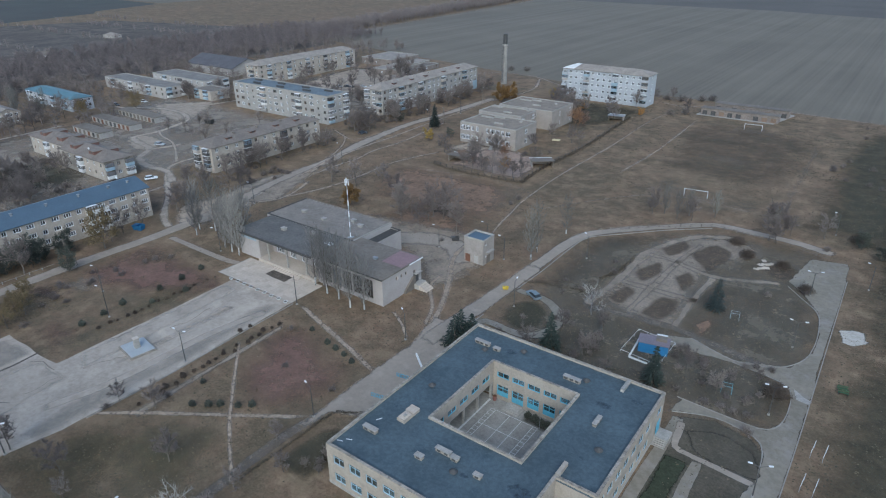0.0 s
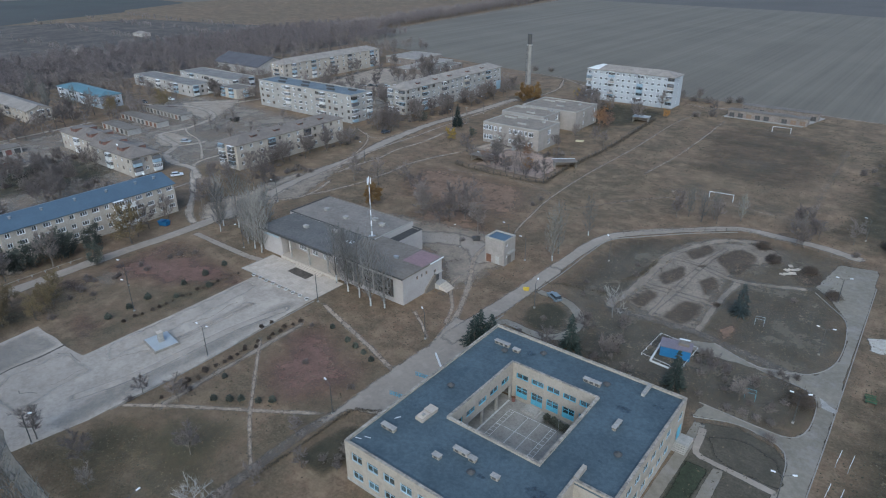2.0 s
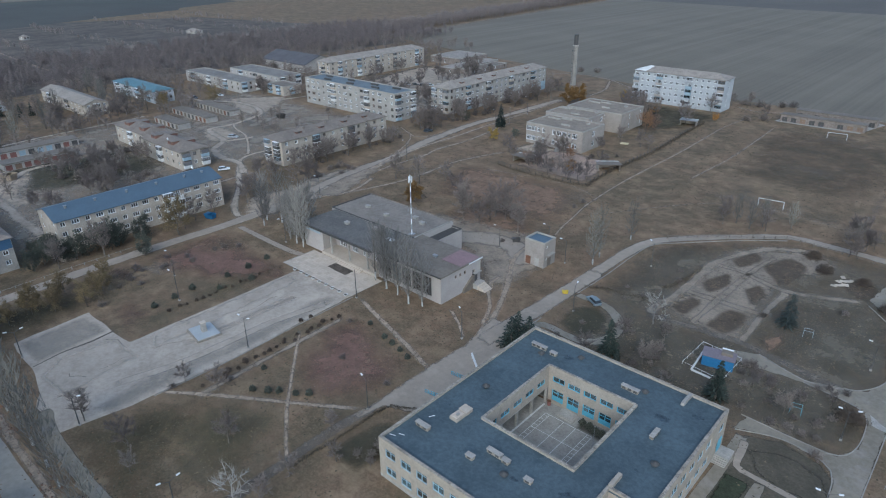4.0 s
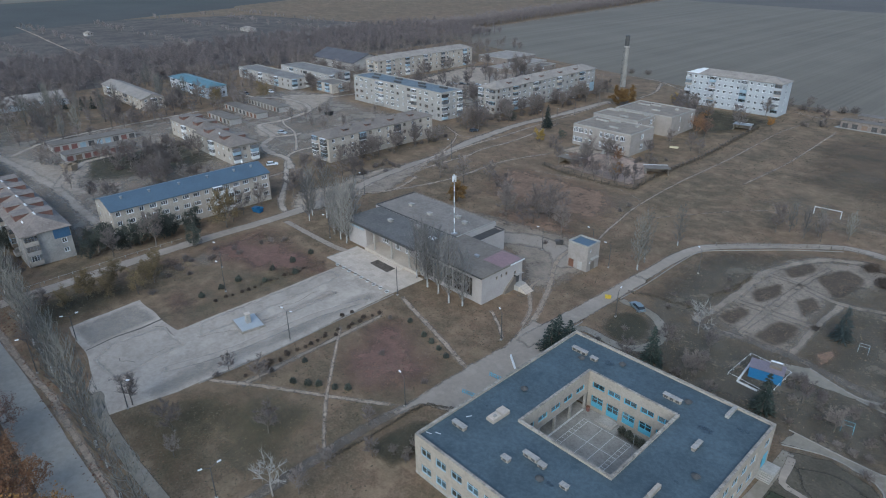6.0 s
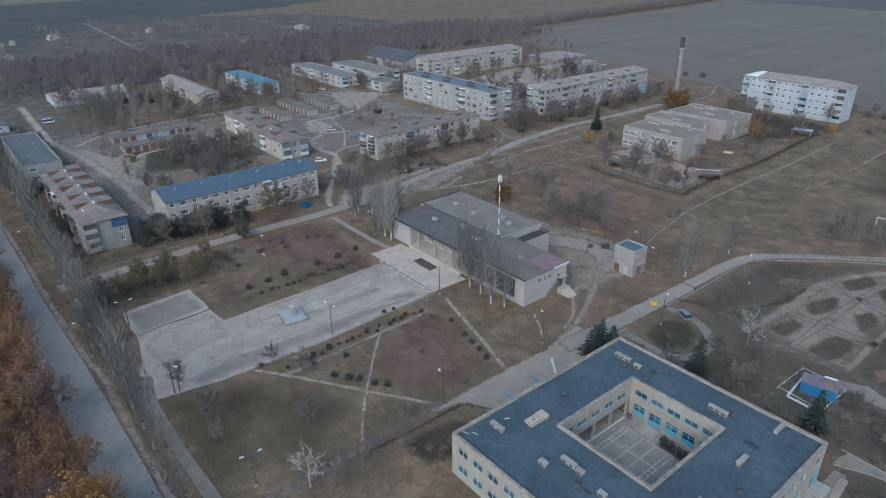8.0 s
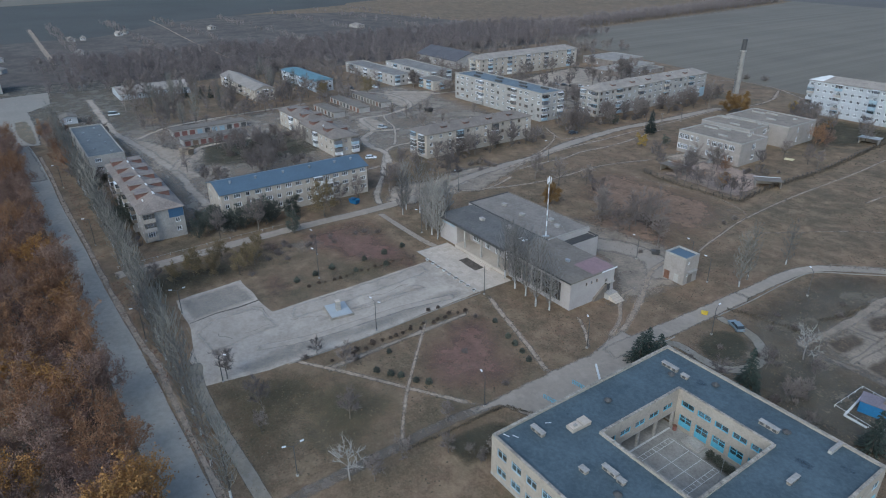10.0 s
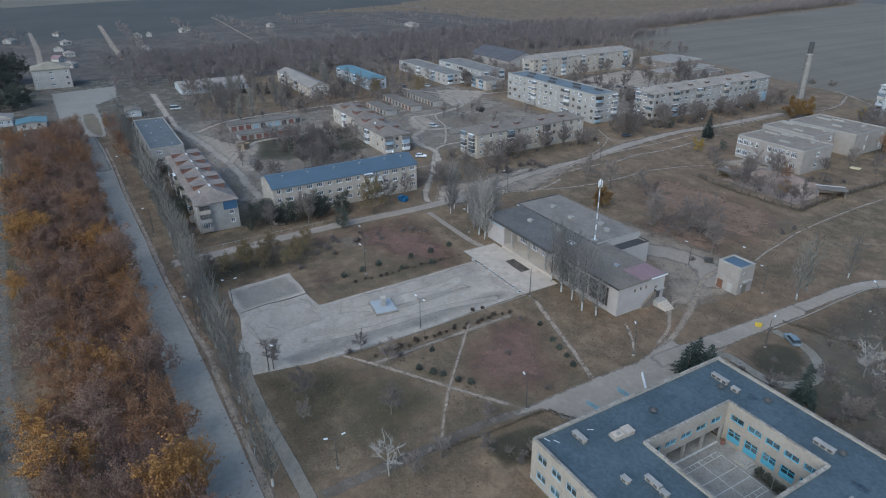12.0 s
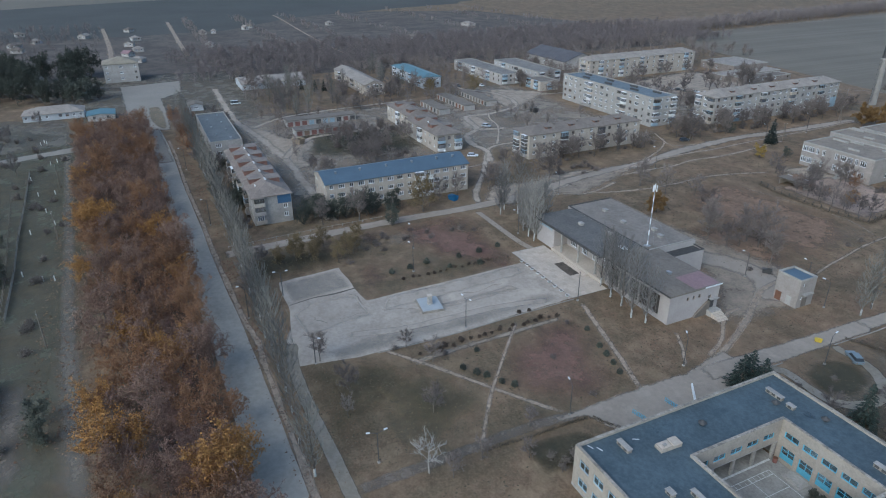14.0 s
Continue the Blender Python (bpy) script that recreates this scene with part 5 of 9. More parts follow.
# stepped house with brick dormers
for k, (xa, xb, ya, yb) in enumerate(((-290, -260, 106, 117), (-260, -227.5, 103.7, 114.9))):
    o = house("apartment_building", "two-storey beige house with slate roof and brick dormers", xa, xb, ya, yb, 7.2, 2, WALL_BRICK, {"E": "bwb" if k else "w-", "S": "wwwbwww"}, "hip", ROOF_DULL, 2.4, seed=9 + k, palette=[PALE_BLUE, WHITEWASH])
    for xx in ((-8, 6) if k else (-6, 8)):
        dormer(o, xx, -4.0, 8.0, 4.2, 1.3, 3.2, 0, ROOF_DULL)
        dormer(o, xx + 2, 4.0, 8.0, 4.2, 1.3, 3.2, 180, ROOF_DULL)
# four-storey panel house with the blue-grey flat roof
o = house("apartment_building", "four-storey grey panel house with a blue-grey roof", -290, -220.5, 208, 221.5, 13.2, 4, WALL_PANEL, {"S": "wWwsWbwWwsWbwWsw", "E": "bnwb", "N": "wwwwwwwwww"}, "flat", ROOF_GREYBLUE, seed=11, win=(1.75, 1.5),
          palette=[WALL_PANEL, WALL_PANEL, WALL_BRICK, WHITEWASH, PALE_BLUE], glazed=0.85)
for xx, yy in ((-26, 3), (-20, -3), (-8, 3), (-2, -3), (10, 3), (16, -2), (26, 3)):
    roof_box(o, xx, yy, 13.1, 5.0, 0.9, 0.8, DARK_STEEL, "roof_vent", False)
# four-storey house with the slate roof beside the street
o = house("apartment_building", "four-storey grey house with balconies and a slate hip roof", -222, -210.5, 235.5, 320, 12.6, 4, WALL_PANEL, {"E": "wWwbwWsbwWwwbswWwbwWw", "S": "bWb", "N": "ww"}, "hip", ROOF_SLATE, 2.6, seed=13, win=(1.45, 1.5),
          palette=[WALL_PANEL, WALL_PANEL, WALL_GREY, WALL_BRICK, PALE_BLUE], glazed=0.85)
part("painted_wall", boxes((5.755, 5.78, 37.5, 42.1, 0.2, 5.2)), PALE_BLUE, o, "pale blue painted corner")
for yy in (-30, -16, -4, 12, 26):
    dormer(o, 3.9, yy, 13.4, 2.6, 0.9, 2.4, 90, ROOF_SLATE)
    roof_box(o, 1.2, yy + 5, 14.0, 1.4, 0.8, 0.9, CONCRETE)
# house behind them
o = house("apartment_building", "four-storey house with coloured balconies and a pale slate roof", -338, -326, 253, 338, 11.6, 4, WALL_BRICK, {"E": "wbwwbwsbwwbwwsbw", "S": "wbw"}, "hip", ROOF_SLATE, 2.6, seed=15, palette=[PALE_BLUE, WALL_BRICK, WALL_GREY, WALL_GREY, WHITEWASH])
# white five-storey house
o = house("apartment_building", "white five-storey panel house with a worn slate roof", -158.5, -110.5, 326.5, 338.5, 15.8, 5, WALL_WHITE, {"S": "bwwwbwwwwbwwwwb", "E": "-w-", "W": "-w-", "N": "wwwwwwwwwwww"}, "hip", ROOF_SLATE, 2.2, seed=17, win=(1.5, 1.4),
          palette=[WALL_WHITE, WALL_GREY, WALL_WHITE, WALL_WHITE, PALE_BLUE], frame_mat=WHITE_FRAME, glazed=0.7)
hip = bmesh.new()
hip.faces.new([hip.verts.new(v) for v in ((-24.3, -6.2, 15.92), (-17.6, -6.2, 15.92), (-15.5, -0.3, 18.0), (-17.9, 0, 18.1))])
hip.faces.new([hip.verts.new(v) for v in ((-24.5, 6.2, 15.9), (-24.5, -6.2, 15.9), (-17.95, 0, 18.08))])
part("new_roofing", hip, WHITEWASH, o, "bright new sheets on one end of the roof")
# shop with the flat roof by the road
o = house("shop", "two-storey pale flat-roofed shop by the road", -311, -258.4, 20.5, 32.8, 7.0, 2, WALL_PANEL, {"E": "w-", "S": "w-w-w-w-w-w"}, "flat", ROOF_SHOP, seed=19, category="shop", win=(2.2, 1.4))
for i in range(7):
    roof_box(o, -20 + 7 * i, 2.5 - 5 * (i % 2), 6.8, 0.6, 0.6, 0.5, STEEL, "roof_vent")
# further houses, west
house("apartment_building", "two-storey pale house under a teal metal roof", -401, -350, 151, 162.5, 6.4, 2, WALL_WHITE, {"E": "wbw", "S": "wbwwbwwbwwbw"}, "hip", ROOF_TEAL, 1.6, seed=21, palette=[PALE_BLUE, PALE_BLUE, WHITEWASH])
house("apartment_building", "two-storey house with a pale slate gable roof", -407, -346, 114, 125.5, 6.0, 2, WALL_BRICK, {"E": "wbw", "S": "wwbwwwwbwwww"}, "gable", ROOF_SLATE, 2.2, seed=23)
house("apartment_building", "two-storey house with a patched grey roof", -402, -338, 197, 210.5, 6.2, 2, WALL_GREY, {"E": "bwb", "S": "wbwwbwwbww"}, "flat", ROOF_PATCHED, 1.4, seed=25, palette=[PALE_BLUE, WHITEWASH])
house("apartment_building", "two-storey grey house with a patched flat roof", -386, -332, 219, 235.5, 6.8, 2, WALL_GREY, {"E": "bwb", "S": "wwbwwbwwww"}, "flat", ROOF_PATCHED, seed=27, palette=[WALL_GREY, WHITEWASH])
house("apartment_building", "small balcony wing with pale blue boards", -328, -312, 208, 220, 5.2, 2, WALL_BRICK, {"E": "b", "S": "bb"}, "flat", ROOF_FELT, seed=28, palette=[PALE_BLUE])
house("barn", "long building with a dark steep roof", -415, -365, 262, 290, 5.0, 1, WALL_GREY, {"S": "w-w-w", "E": "w"}, "gable", surface("dark_slate", (0.1, 0.095, 0.1), 0.8), 5.0, seed=29, category="building")
house("hotel", "three-storey cream house with a hip roof at the crossroads", -476, -457, -19, 1.2, 11.4, 3, WALL_GREY, {"E": "w-W-w", "S": "www", "N": "www"}, "hip", surface("tan_slate", (0.26, 0.225, 0.17), 0.9), 3.4, seed=31, category="building")
house("cottage", "long low white house under a slate roof", -376, -363, -54.5, -28, 3.3, 1, WALL_WHITE, {"E": "wwww-wwww", "N": "w-w", "S": "ww"}, "hip", ROOF_SLATE, 2.6, plinth=0.4, seed=33, category="house")
house("cottage", "low grey house with a slate roof", -418, -394, 54, 92, 3.6, 1, WALL_WHITE, {"E": "w-w-w-w-w", "S": "w-w"}, "gable", ROOF_SLATE, 2.4, plinth=0.4, seed=35, category="house")
house("kiosk", "small white kiosk with a metal roof", -359, -351.5, 20.5, 27.5, 3.0, 1, WALL_WHITE, {"E": "W", "S": "w"}, "gable", ROOF_FELT, 1.0, plinth=0.2, seed=37, category="kiosk", sill=0.9)
house("kiosk", "low blue-roofed kiosk beside the wood", -362, -350, -26, -14, 3.0, 1, WALL_GREY, {"E": "ww", "N": "W"}, "gable", ROOF_TEAL, 0.8, plinth=0.2, seed=38, category="kiosk", sill=0.9)
# boiler house and low workshops by the field
house("workshop", "long low grey workshop with felt roof", -331, -303, 350, 381, 4.6, 1, WALL_STORE, {"E": "w-w-w-w", "S": "w-w-w"}, "flat", ROOF_SLATE, seed=39, category="workshop", plinth=0.3)
house("workshop", "low grey workshop with a pale flat roof", -296, -284, 322, 370, 3.6, 1, WALL_STORE, {"E": "-w-w-w-w-", "S": "ww"}, "flat", ROOF_SLATE, seed=40, category="workshop", plinth=0.3)
house("workshop", "low grey lean-to beside the workshop", -283.6, -273, 328, 366, 2.9, 1, WALL_STORE, {"E": "w-w-w-w", "S": "w"}, "flat", ROOF_FELT, seed=41, category="workshop", plinth=0.3)


# ---- the school with its courtyard ----
def school():
    x0, x1, y0, y1, h = -58.5, -20.9, 48.9, 90.6, 7.8
    ix0, ix1, iy0, iy1 = -49.1, -32.8, 63.0, 81.6          # courtyard
    nx, ny = -27.1, 63.0                                     # lower wing in the corner
    cx, cy = -40, 70
    top = thing("school", "two-storey cream school round a courtyard, with a blue flat roof", "school", pose(cx, cy, 0))
    bm, wins = bmesh.new(), []

    def side(name, p, d, L, cols, z0=0.0, z1=h, ground=True, wide=None, height=1.75):
        holes = []
        for s in cols:
            for k, z in enumerate((1.0, 4.45)):
                if k == 0 and not ground:
                    continue
                w = wide or 2.3
                holes.append((s - w / 2, s + w / 2, z, z + height))
                wins.append((name, p[0] + d[0] * s - cx, p[1] + d[1] * s - cy, z, w, height))
        facade(bm, (p[0] - cx, p[1] - cy), d, L, z0, z1, holes, 0.3)

    side("S", (x0, y0), (1, 0), nx - x0, [2.4 + 3.3 * i for i in range(9)])
    side("E", (nx, y0), (0, 1), ny - y0, [], 4.0)
    side("S", (nx, ny), (1, 0), x1 - nx, [], 4.0)
    side("E", (x1, ny), (0, 1), y1 - ny, [2.0 + 3.05 * i for i in range(7)] + [25.6])
    side("N", (x1, y1), (-1, 0), x1 - x0, [2.4 + 3.3 * i for i in range(11)])
    side("W", (x0, y1), (0, -1), y1 - y0, [2.4 + 3.4 * i for i in range(12)])
    # courtyard walls look inwards
    side("E", (ix0, iy0), (0, 1), iy1 - iy0, [2.2 + 3.5 * i for i in range(5)], 3.4, h, False, 2.5, 1.2)
    side("W", (ix1, iy1), (0, -1), iy1 - iy0, [2.2 + 3.5 * i for i in range(5)])
    side("N", (ix1, iy0), (-1, 0), ix1 - ix0, [2.0 + 3.1 * i for i in range(5)])
    cols = [2.0 + 3.15 * i for i in range(5)]
    holes = []
    for i, s in enumerate(cols):
        holes.append((s - 1.25, s + 1.25, 4.75, 5.95))
        wins.append(("S", ix0 + s - cx, iy1 - cy, 4.75, 2.5, 1.2))
        z, hh = (0.35, 2.7) if i in (1,) else (0.7, 2.4)
        holes.append((s - 1.2, s + 1.2, z, z + hh))
        wins.append(("S", ix0 + s - cx, iy1 - cy, z, 2.4, hh))
    facade(bm, (ix0 - cx, iy1 - cy), (1, 0), ix1 - ix0, 0.0, h, holes, 0.3)
    part("wall", bm, WALL_SCHOOL, top)
    for name, x, y, z, w, hh in wins:
        inner = ix0 - 1 < x + cx < ix1 + 1 and iy0 - 1 < y + cy < iy1 + 1
        win = add_window(top, name, x, y, z, w, hh, BLUE_FRAME if inner else PALE_BLUE, GLASS_BLUE, 2)
        if inner and name == "S" and z < 2:
            part("lower_panel", boxes((-w / 2 + 0.16, w / 2 - 0.16, -0.03, 0.03, 0.16, hh * 0.42)), BLUE_FRAME, win, "turquoise painted lower panel")
    # arcade under the west wing of the courtyard
    part("arcade_back", boxes((ix0 - cx - 4.2, ix0 - cx - 4.0, iy0 - cy, iy1 - cy, 0, 3.38)), WALL_SCHOOL, top)
    part("arcade_ceiling", boxes((ix0 - cx - 4.0, ix0 - cx - 0.01, iy0 - cy, iy1 - cy, 3.2, 3.39)), WALL_GREY, top)
    for i in range(5):
        yy = iy0 - cy + 0.35 + (iy1 - iy0 - 0.7) * i / 4
        part("pillar", boxes((-0.22, 0.22, -0.22, 0.22, 0, 3.39)), CONCRETE, top, "", pose(ix0 - cx - 0.25, yy, 0))
    # roof slab in pieces round the courtyard
    zr = h - 0.35
    xs, ys = [x0 + 0.02, ix0 - 0.02, ix1 + 0.02, nx - 0.02, x1 - 0.02], [y0 + 0.02, iy0 - 0.02, iy1 + 0.02, y1 - 0.02]
    rf = slab_net([v - cx for v in xs], [v - cy for v in ys], lambda i, j: (i, j) not in ((1, 1), (3, 0)), zr - 0.3, zr)
    part("roof", rf, ROOF_BLUE, top, "blue bituminous roof sheets")
    part("low_roof", boxes((nx - cx + 0.3, x1 - cx, y0 - cy, ny - cy - 0.3, 3.7, 4.0)), ROOF_BLUE, top)
    part("low_wing", boxes((nx - cx, x1 - cx, y0 - cy, ny - cy, 0, 3.69)), WALL_SCHOOL, top)
    for a, b, c, d in ((x0, ix0 - 4.2, y0, y1), (ix0 - 4.2, ix0, y0, iy0), (ix0 - 4.2, ix0, iy1, y1), (ix0, ix1, y0, iy0), (ix0, ix1, iy1, y1), (ix1, nx, y0, y1), (nx, x1, ny, y1)):
        for z in (0.3, 3.45):
            part("floor_slab", boxes((a - cx + 0.35, b - cx - 0.35, c - cy + 0.35, d - cy - 0.35, z - 0.2, z)), INSIDE, top)
    for d in ((x0 + 4.5, x0 + 4.7, y0 + 4, y1 - 4), (x1 - 6.2, x1 - 6.0, ny + 4, y1 - 4), (x0 + 4.7, x1 - 6.2, y1 - 4.6, y1 - 4.4), (x0 + 4.7, nx - 1, y0 + 6, y0 + 6.2)):
        part("inner_wall", boxes((d[0] - cx, d[1] - cx, d[2] - cy, d[3] - cy, 0.31, zr - 0.31)), INSIDE, top)
    # parapets with worn copings
    t = 0.38
    runs = [(x0, x1, y1 - t, y1), (x0, x0 + t, y0 + t, y1 - t), (x0, nx, y0, y0 + t), (x1 - t, x1, ny + t, y1 - t), (nx - t, nx, y0 + t, ny + t), (nx, x1, ny, ny + t),
            (ix0 - t, ix0, iy0 - t, iy1 + t), (ix1, ix1 + t, iy0 - t, iy1 + t), (ix0, ix1, iy0 - t, iy0), (ix0, ix1, iy1, iy1 + t)]
    for a, b, c, d in runs:
        bm = boxes((a - cx - 0.006, b - cx + 0.006, c - cy - 0.006, d - cy + 0.006, zr, h + 0.03))
        part("parapet", bm, WALL_SCHOOL, top)
        n = max(2, round(max(b - a, d - c) / 3.0))
        for i in range(n):
            u, v = i / n, (i + 1) / n
            g = 0.03
            if b - a > d - c:
                dims = (a + (b - a) * u + g, a + (b - a) * v - g, c - 0.05, d + 0.05)
            else:
                dims = (a - 0.05, b + 0.05, c + (d - c) * u + g, c + (d - c) * v - g)
            part("coping", boxes((dims[0] - cx, dims[1] - cx, dims[2] - cy, dims[3] - cy, h + 0.032, h + 0.09)), COPING, top)
    # side entrance on the east: landing and steps
    px, py = x1 - cx, 89.0 - cy
    part("landing", boxes((px + 0.01, px + 2.2, py - 1.6, py + 1.2, 0, 0.85)), CONCRETE, top)
    for i in range(4):
        part("step", boxes((px + 0.01, px + 2.2, py - 1.6 - 0.32 * (i + 1), py - 1.6 - 0.32 * i - 0.003, 0, 0.85 - 0.17 * (i + 1))), CONCRETE, top)
    part("side_door", boxes((px + 0.01, px + 0.07, py - 1.1, py + 0.5, 0.86, 3.3)), BLUE_FRAME, top, "turquoise door")
    part("plinth", boxes((x0 - cx - 0.06, x0 - cx - 0.003, y0 - cy, y1 - cy, 0, 0.55), (x1 - cx + 0.003, x1 - cx + 0.06, ny - cy, y1 - cy - 4.2, 0, 0.55), (x0 - cx, nx - cx, y0 - cy - 0.06, y0 - cy - 0.003, 0, 0.55)), CONCRETE, top)
    return zr


SCHOOL_ROOF = school()


# ---- the club ----
def club():
    cx, cy = -112, 106
    top = thing("club_house", "low pale club house with large windows and grey felt roofs", "club", pose(cx, cy, 0))
    bm, wins = bmesh.new(), []

    def wall(p, d, L, z1, holes=(), side="S", fm=None, bars=3):
        for o_ in holes:
            s, w, z, hh = o_
            wins.append((side, p[0] + d[0] * s - cx, p[1] + d[1] * s - cy, z, w, hh, fm, bars))
        facade(bm, (p[0] - cx, p[1] - cy), d, L, 0.0, z1, [(s - w / 2, s + w / 2, z, z + hh) for s, w, z, hh in holes], 0.35)

    # front wing east of the entrance
    wall((-108.5, 94.4), (1, 0), 21.3, 7.0, [(3.2 + 3.4 * i, 3.0, 1.0, 4.9) for i in range(5)], "S", WOODEN, 3)
    wall((-87.2, 94.4), (0, 1), 14.4, 7.0, [(5.2, 0.7, 4.7, 0.9), (6.9, 0.7, 4.7, 0.9), (8.6, 0.7, 4.7, 0.9), (11.8, 1.0, 2.6, 2.1)], "E", BROWN_FRAME, 1)
    wall((-87.2, 108.8), (-1, 0), 17.5, 7.0, [(3 + 4 * i, 1.6, 3, 1.6) for i in range(4)], "N")
    wall((-108.5, 100), (0, -1), 5.6, 7.0, [], "W")
    # recessed entrance front
    wall((-130.5, 98.6), (1, 0), 22.0, 6.6, [(3.0, 3.0, 1.2, 3.2), (8, 2.4, 0.9, 3.4), (12.5, 2.4, 0.9, 3.4), (17, 2.4, 0.9, 3.4)], "S", WHITE_FRAME, 4)
    # west block
    wall((-138.6, 94.2), (1, 0), 8.1, 6.6, [], "S")
    wall((-130.5, 94.2), (0, 1), 4.4, 6.6, [], "E")
    wall((-138.6, 106), (0, -1), 11.8, 6.6, [(4 + 3.5 * i, 1.6, 1.4, 1.6) for i in range(2)], "W")
    # hall behind
    wall((-141, 106), (1, 0), 33.8, 6.98, [], "S")
    wall((-107.2, 106), (0, 1), 15.4, 6.98, [], "E")
    wall((-107.2, 121.4), (-1, 0), 33.8, 6.98, [(5 + 6 * i, 1.6, 3, 1.6) for i in range(5)], "N")
    wall((-141, 121.4), (0, -1), 15.4, 6.98, [], "W")
    # stage annex
    wall((-107.2, 107.5), (1, 0), 3.4, 5.7, [], "S")
    wall((-103.8, 107.5), (0, 1), 13.6, 5.7, [(7, 1.4, 0.3, 2.3)], "E", WHITE_FRAME, 2)
    wall((-103.8, 121.1), (-1, 0), 3.4, 5.7, [], "N")
    part("wall", bm, WALL_CLUB, top)
    for side, x, y, z, w, hh, fm, bars in wins:
        add_window(top, side, x, y, z, w, hh, fm, GLASS, bars)
    dx = lambda a: a - cx
    dy = lambda a: a - cy
    part("roof", boxes((dx(-109.6), dx(-86.9), dy(94.1), dy(109.1), 6.86, 7.14)), ROOF_FELT, top, "grey felt roof of the front wing")
    part("roof", boxes((dx(-139.2), dx(-109.62), dy(93.6), dy(105.99), 6.62, 6.95)), ROOF_DARKGREY, top, "dark grey felt roof over the entrance")
    part("roof", boxes((dx(-140.7), dx(-107.5), dy(106.3), dy(121.1), 6.7, 6.96)), ROOF_HALL, top, "worn grey-brown felt roof of the hall")
    part("roof", boxes((dx(-107.19), dx(-104.1), dy(107.8), dy(120.8), 5.2, 5.45)), DARK_FELT_AND_SHADE, top, "nearly black felt roof of the annex")
    # front parapet near-black: the shadow line along the roof step, put into its colour
    for d, m, z in (((-141, -107.2, 106, 106.3), DARK_FELT_AND_SHADE, 7.16), ((-141, -107.2, 121.1, 121.4), ROOF_FELT, 7.16), ((-141, -140.7, 106.3, 121.1), DARK_FELT_AND_SHADE, 7.16), ((-107.5, -107.2, 106.3, 121.1), CONCRETE, 7.3)):
        part("parapet", boxes((dx(d[0]), dx(d[1]), dy(d[2]), dy(d[3]), 6.982, z)), m, top)
    part("fascia", boxes((dx(-139.3), dx(-109.64), dy(93.48), dy(93.59), 6.3, 6.98)), DARK_FELT_AND_SHADE, top, "dark sheet fascia over the entrance")
    part("fascia", boxes((dx(-109.7), dx(-86.9), dy(93.98), dy(94.09), 6.8, 7.17)), DARK_FELT_AND_SHADE, top, "dark sheet fascia of the front wing")
    for d in ((-107.2, -103.8, 107.5, 107.8), (-104.1, -103.8, 107.8, 121.1), (-107.2, -104.1, 120.8, 121.1)):
        part("parapet", boxes((dx(d[0]), dx(d[1]), dy(d[2]), dy(d[3]), 5.702, 5.95)), DARK_FELT_AND_SHADE, top)
    part("red_roofing", boxes((dx(-93.5), dx(-87.3), dy(101.5), dy(108.6), 7.142, 7.2)), ROOF_RED, top, "faded red sheet metal on the roof corner")
    part("eaves_strip", boxes((dx(-86.898), dx(-86.8), dy(104), dy(109.1), 6.9, 7.22)), SNOWWHITE, top, "bright metal eaves strip")
    part("skylight", boxes((dx(-112.2), dx(-109.8), dy(100.6), dy(101.8), 7.142, 7.45)), SNOWWHITE, top, "white skylight")
    # entrance: platform, steps, pillars, planter edge
    part("platform", boxes((dx(-130.4), dx(-108.6), dy(93.4), dy(98.59), 0, 0.85)), SLABS, top)
    for i in range(5):
        part("step", boxes((dx(-123.5), dx(-113.5), dy(93.4 - 0.36 * (i + 1)), dy(93.4 - 0.36 * i - 0.003), 0, 0.85 - 0.16 * (i + 1))), SLABS, top)
    for xx in (-126.8, -119.5, -112.4):
        part("pillar", boxes((dx(xx) - 0.2, dx(xx) + 0.2, dy(94.0), dy(94.4), 0.852, 6.619)), CONCRETE, top)
    # a strip of weathered sign bars on the west block
    for k in range(7):
        part("sign_bar", boxes((dx(-137.6) + 0.9 * k, dx(-137.6) + 0.9 * k + 0.6, dy(94.14), dy(94.19), 5.1, 5.75)), PALE_BLUE, top, "weathered pale blue sign bar")
    # floors
    part("floors", boxes((dx(-108.1), dx(-87.6), dy(94.8), dy(108.4), 0.3, 0.5), (dx(-108.1), dx(-87.6), dy(101.5), dy(101.7), 0.501, 6.8), (dx(-130), dx(-109), dy(99), dy(105.8), 0.6, 0.8), (dx(-130), dx(-109), dy(103.5), dy(103.7), 0.801, 6.5)), INSIDE, top)
    # outside stair on the east end
    part("landing", boxes((dx(-87.19), dx(-85.4), dy(105.4), dy(108.4), 0, 1.35)), CONCRETE, top)
    for i in range(7):
        part("step", boxes((dx(-85.4) + 0.34 * i + 0.002, dx(-85.4) + 0.34 * (i + 1), dy(105.5), dy(108.3), 0, 1.17 - 0.165 * i)), SLABS, top)
    # slanting parapet wedge; its dark tone stands in for shade under the hood
    wedge = bmesh.new()
    prof = ((101.9, 0.0), (102.3, 0.9), (105.3, 3.3), (106.0, 3.3), (106.0, 1.36), (105.38, 1.36), (105.38, 0.0))
    ends = [[wedge.verts.new((dx(e), dy(u), z)) for u, z in prof] for e in (-87.185, -86.7)]
    wedge.faces.new(ends[0])
    wedge.faces.new(ends[1][::-1])
    for k in range(len(prof)):
        m = (k + 1) % len(prof)
        wedge.faces.new((ends[0][k], ends[1][k], ends[1][m], ends[0][m]))
    bmesh.ops.recalc_face_normals(wedge, faces=wedge.faces[:])
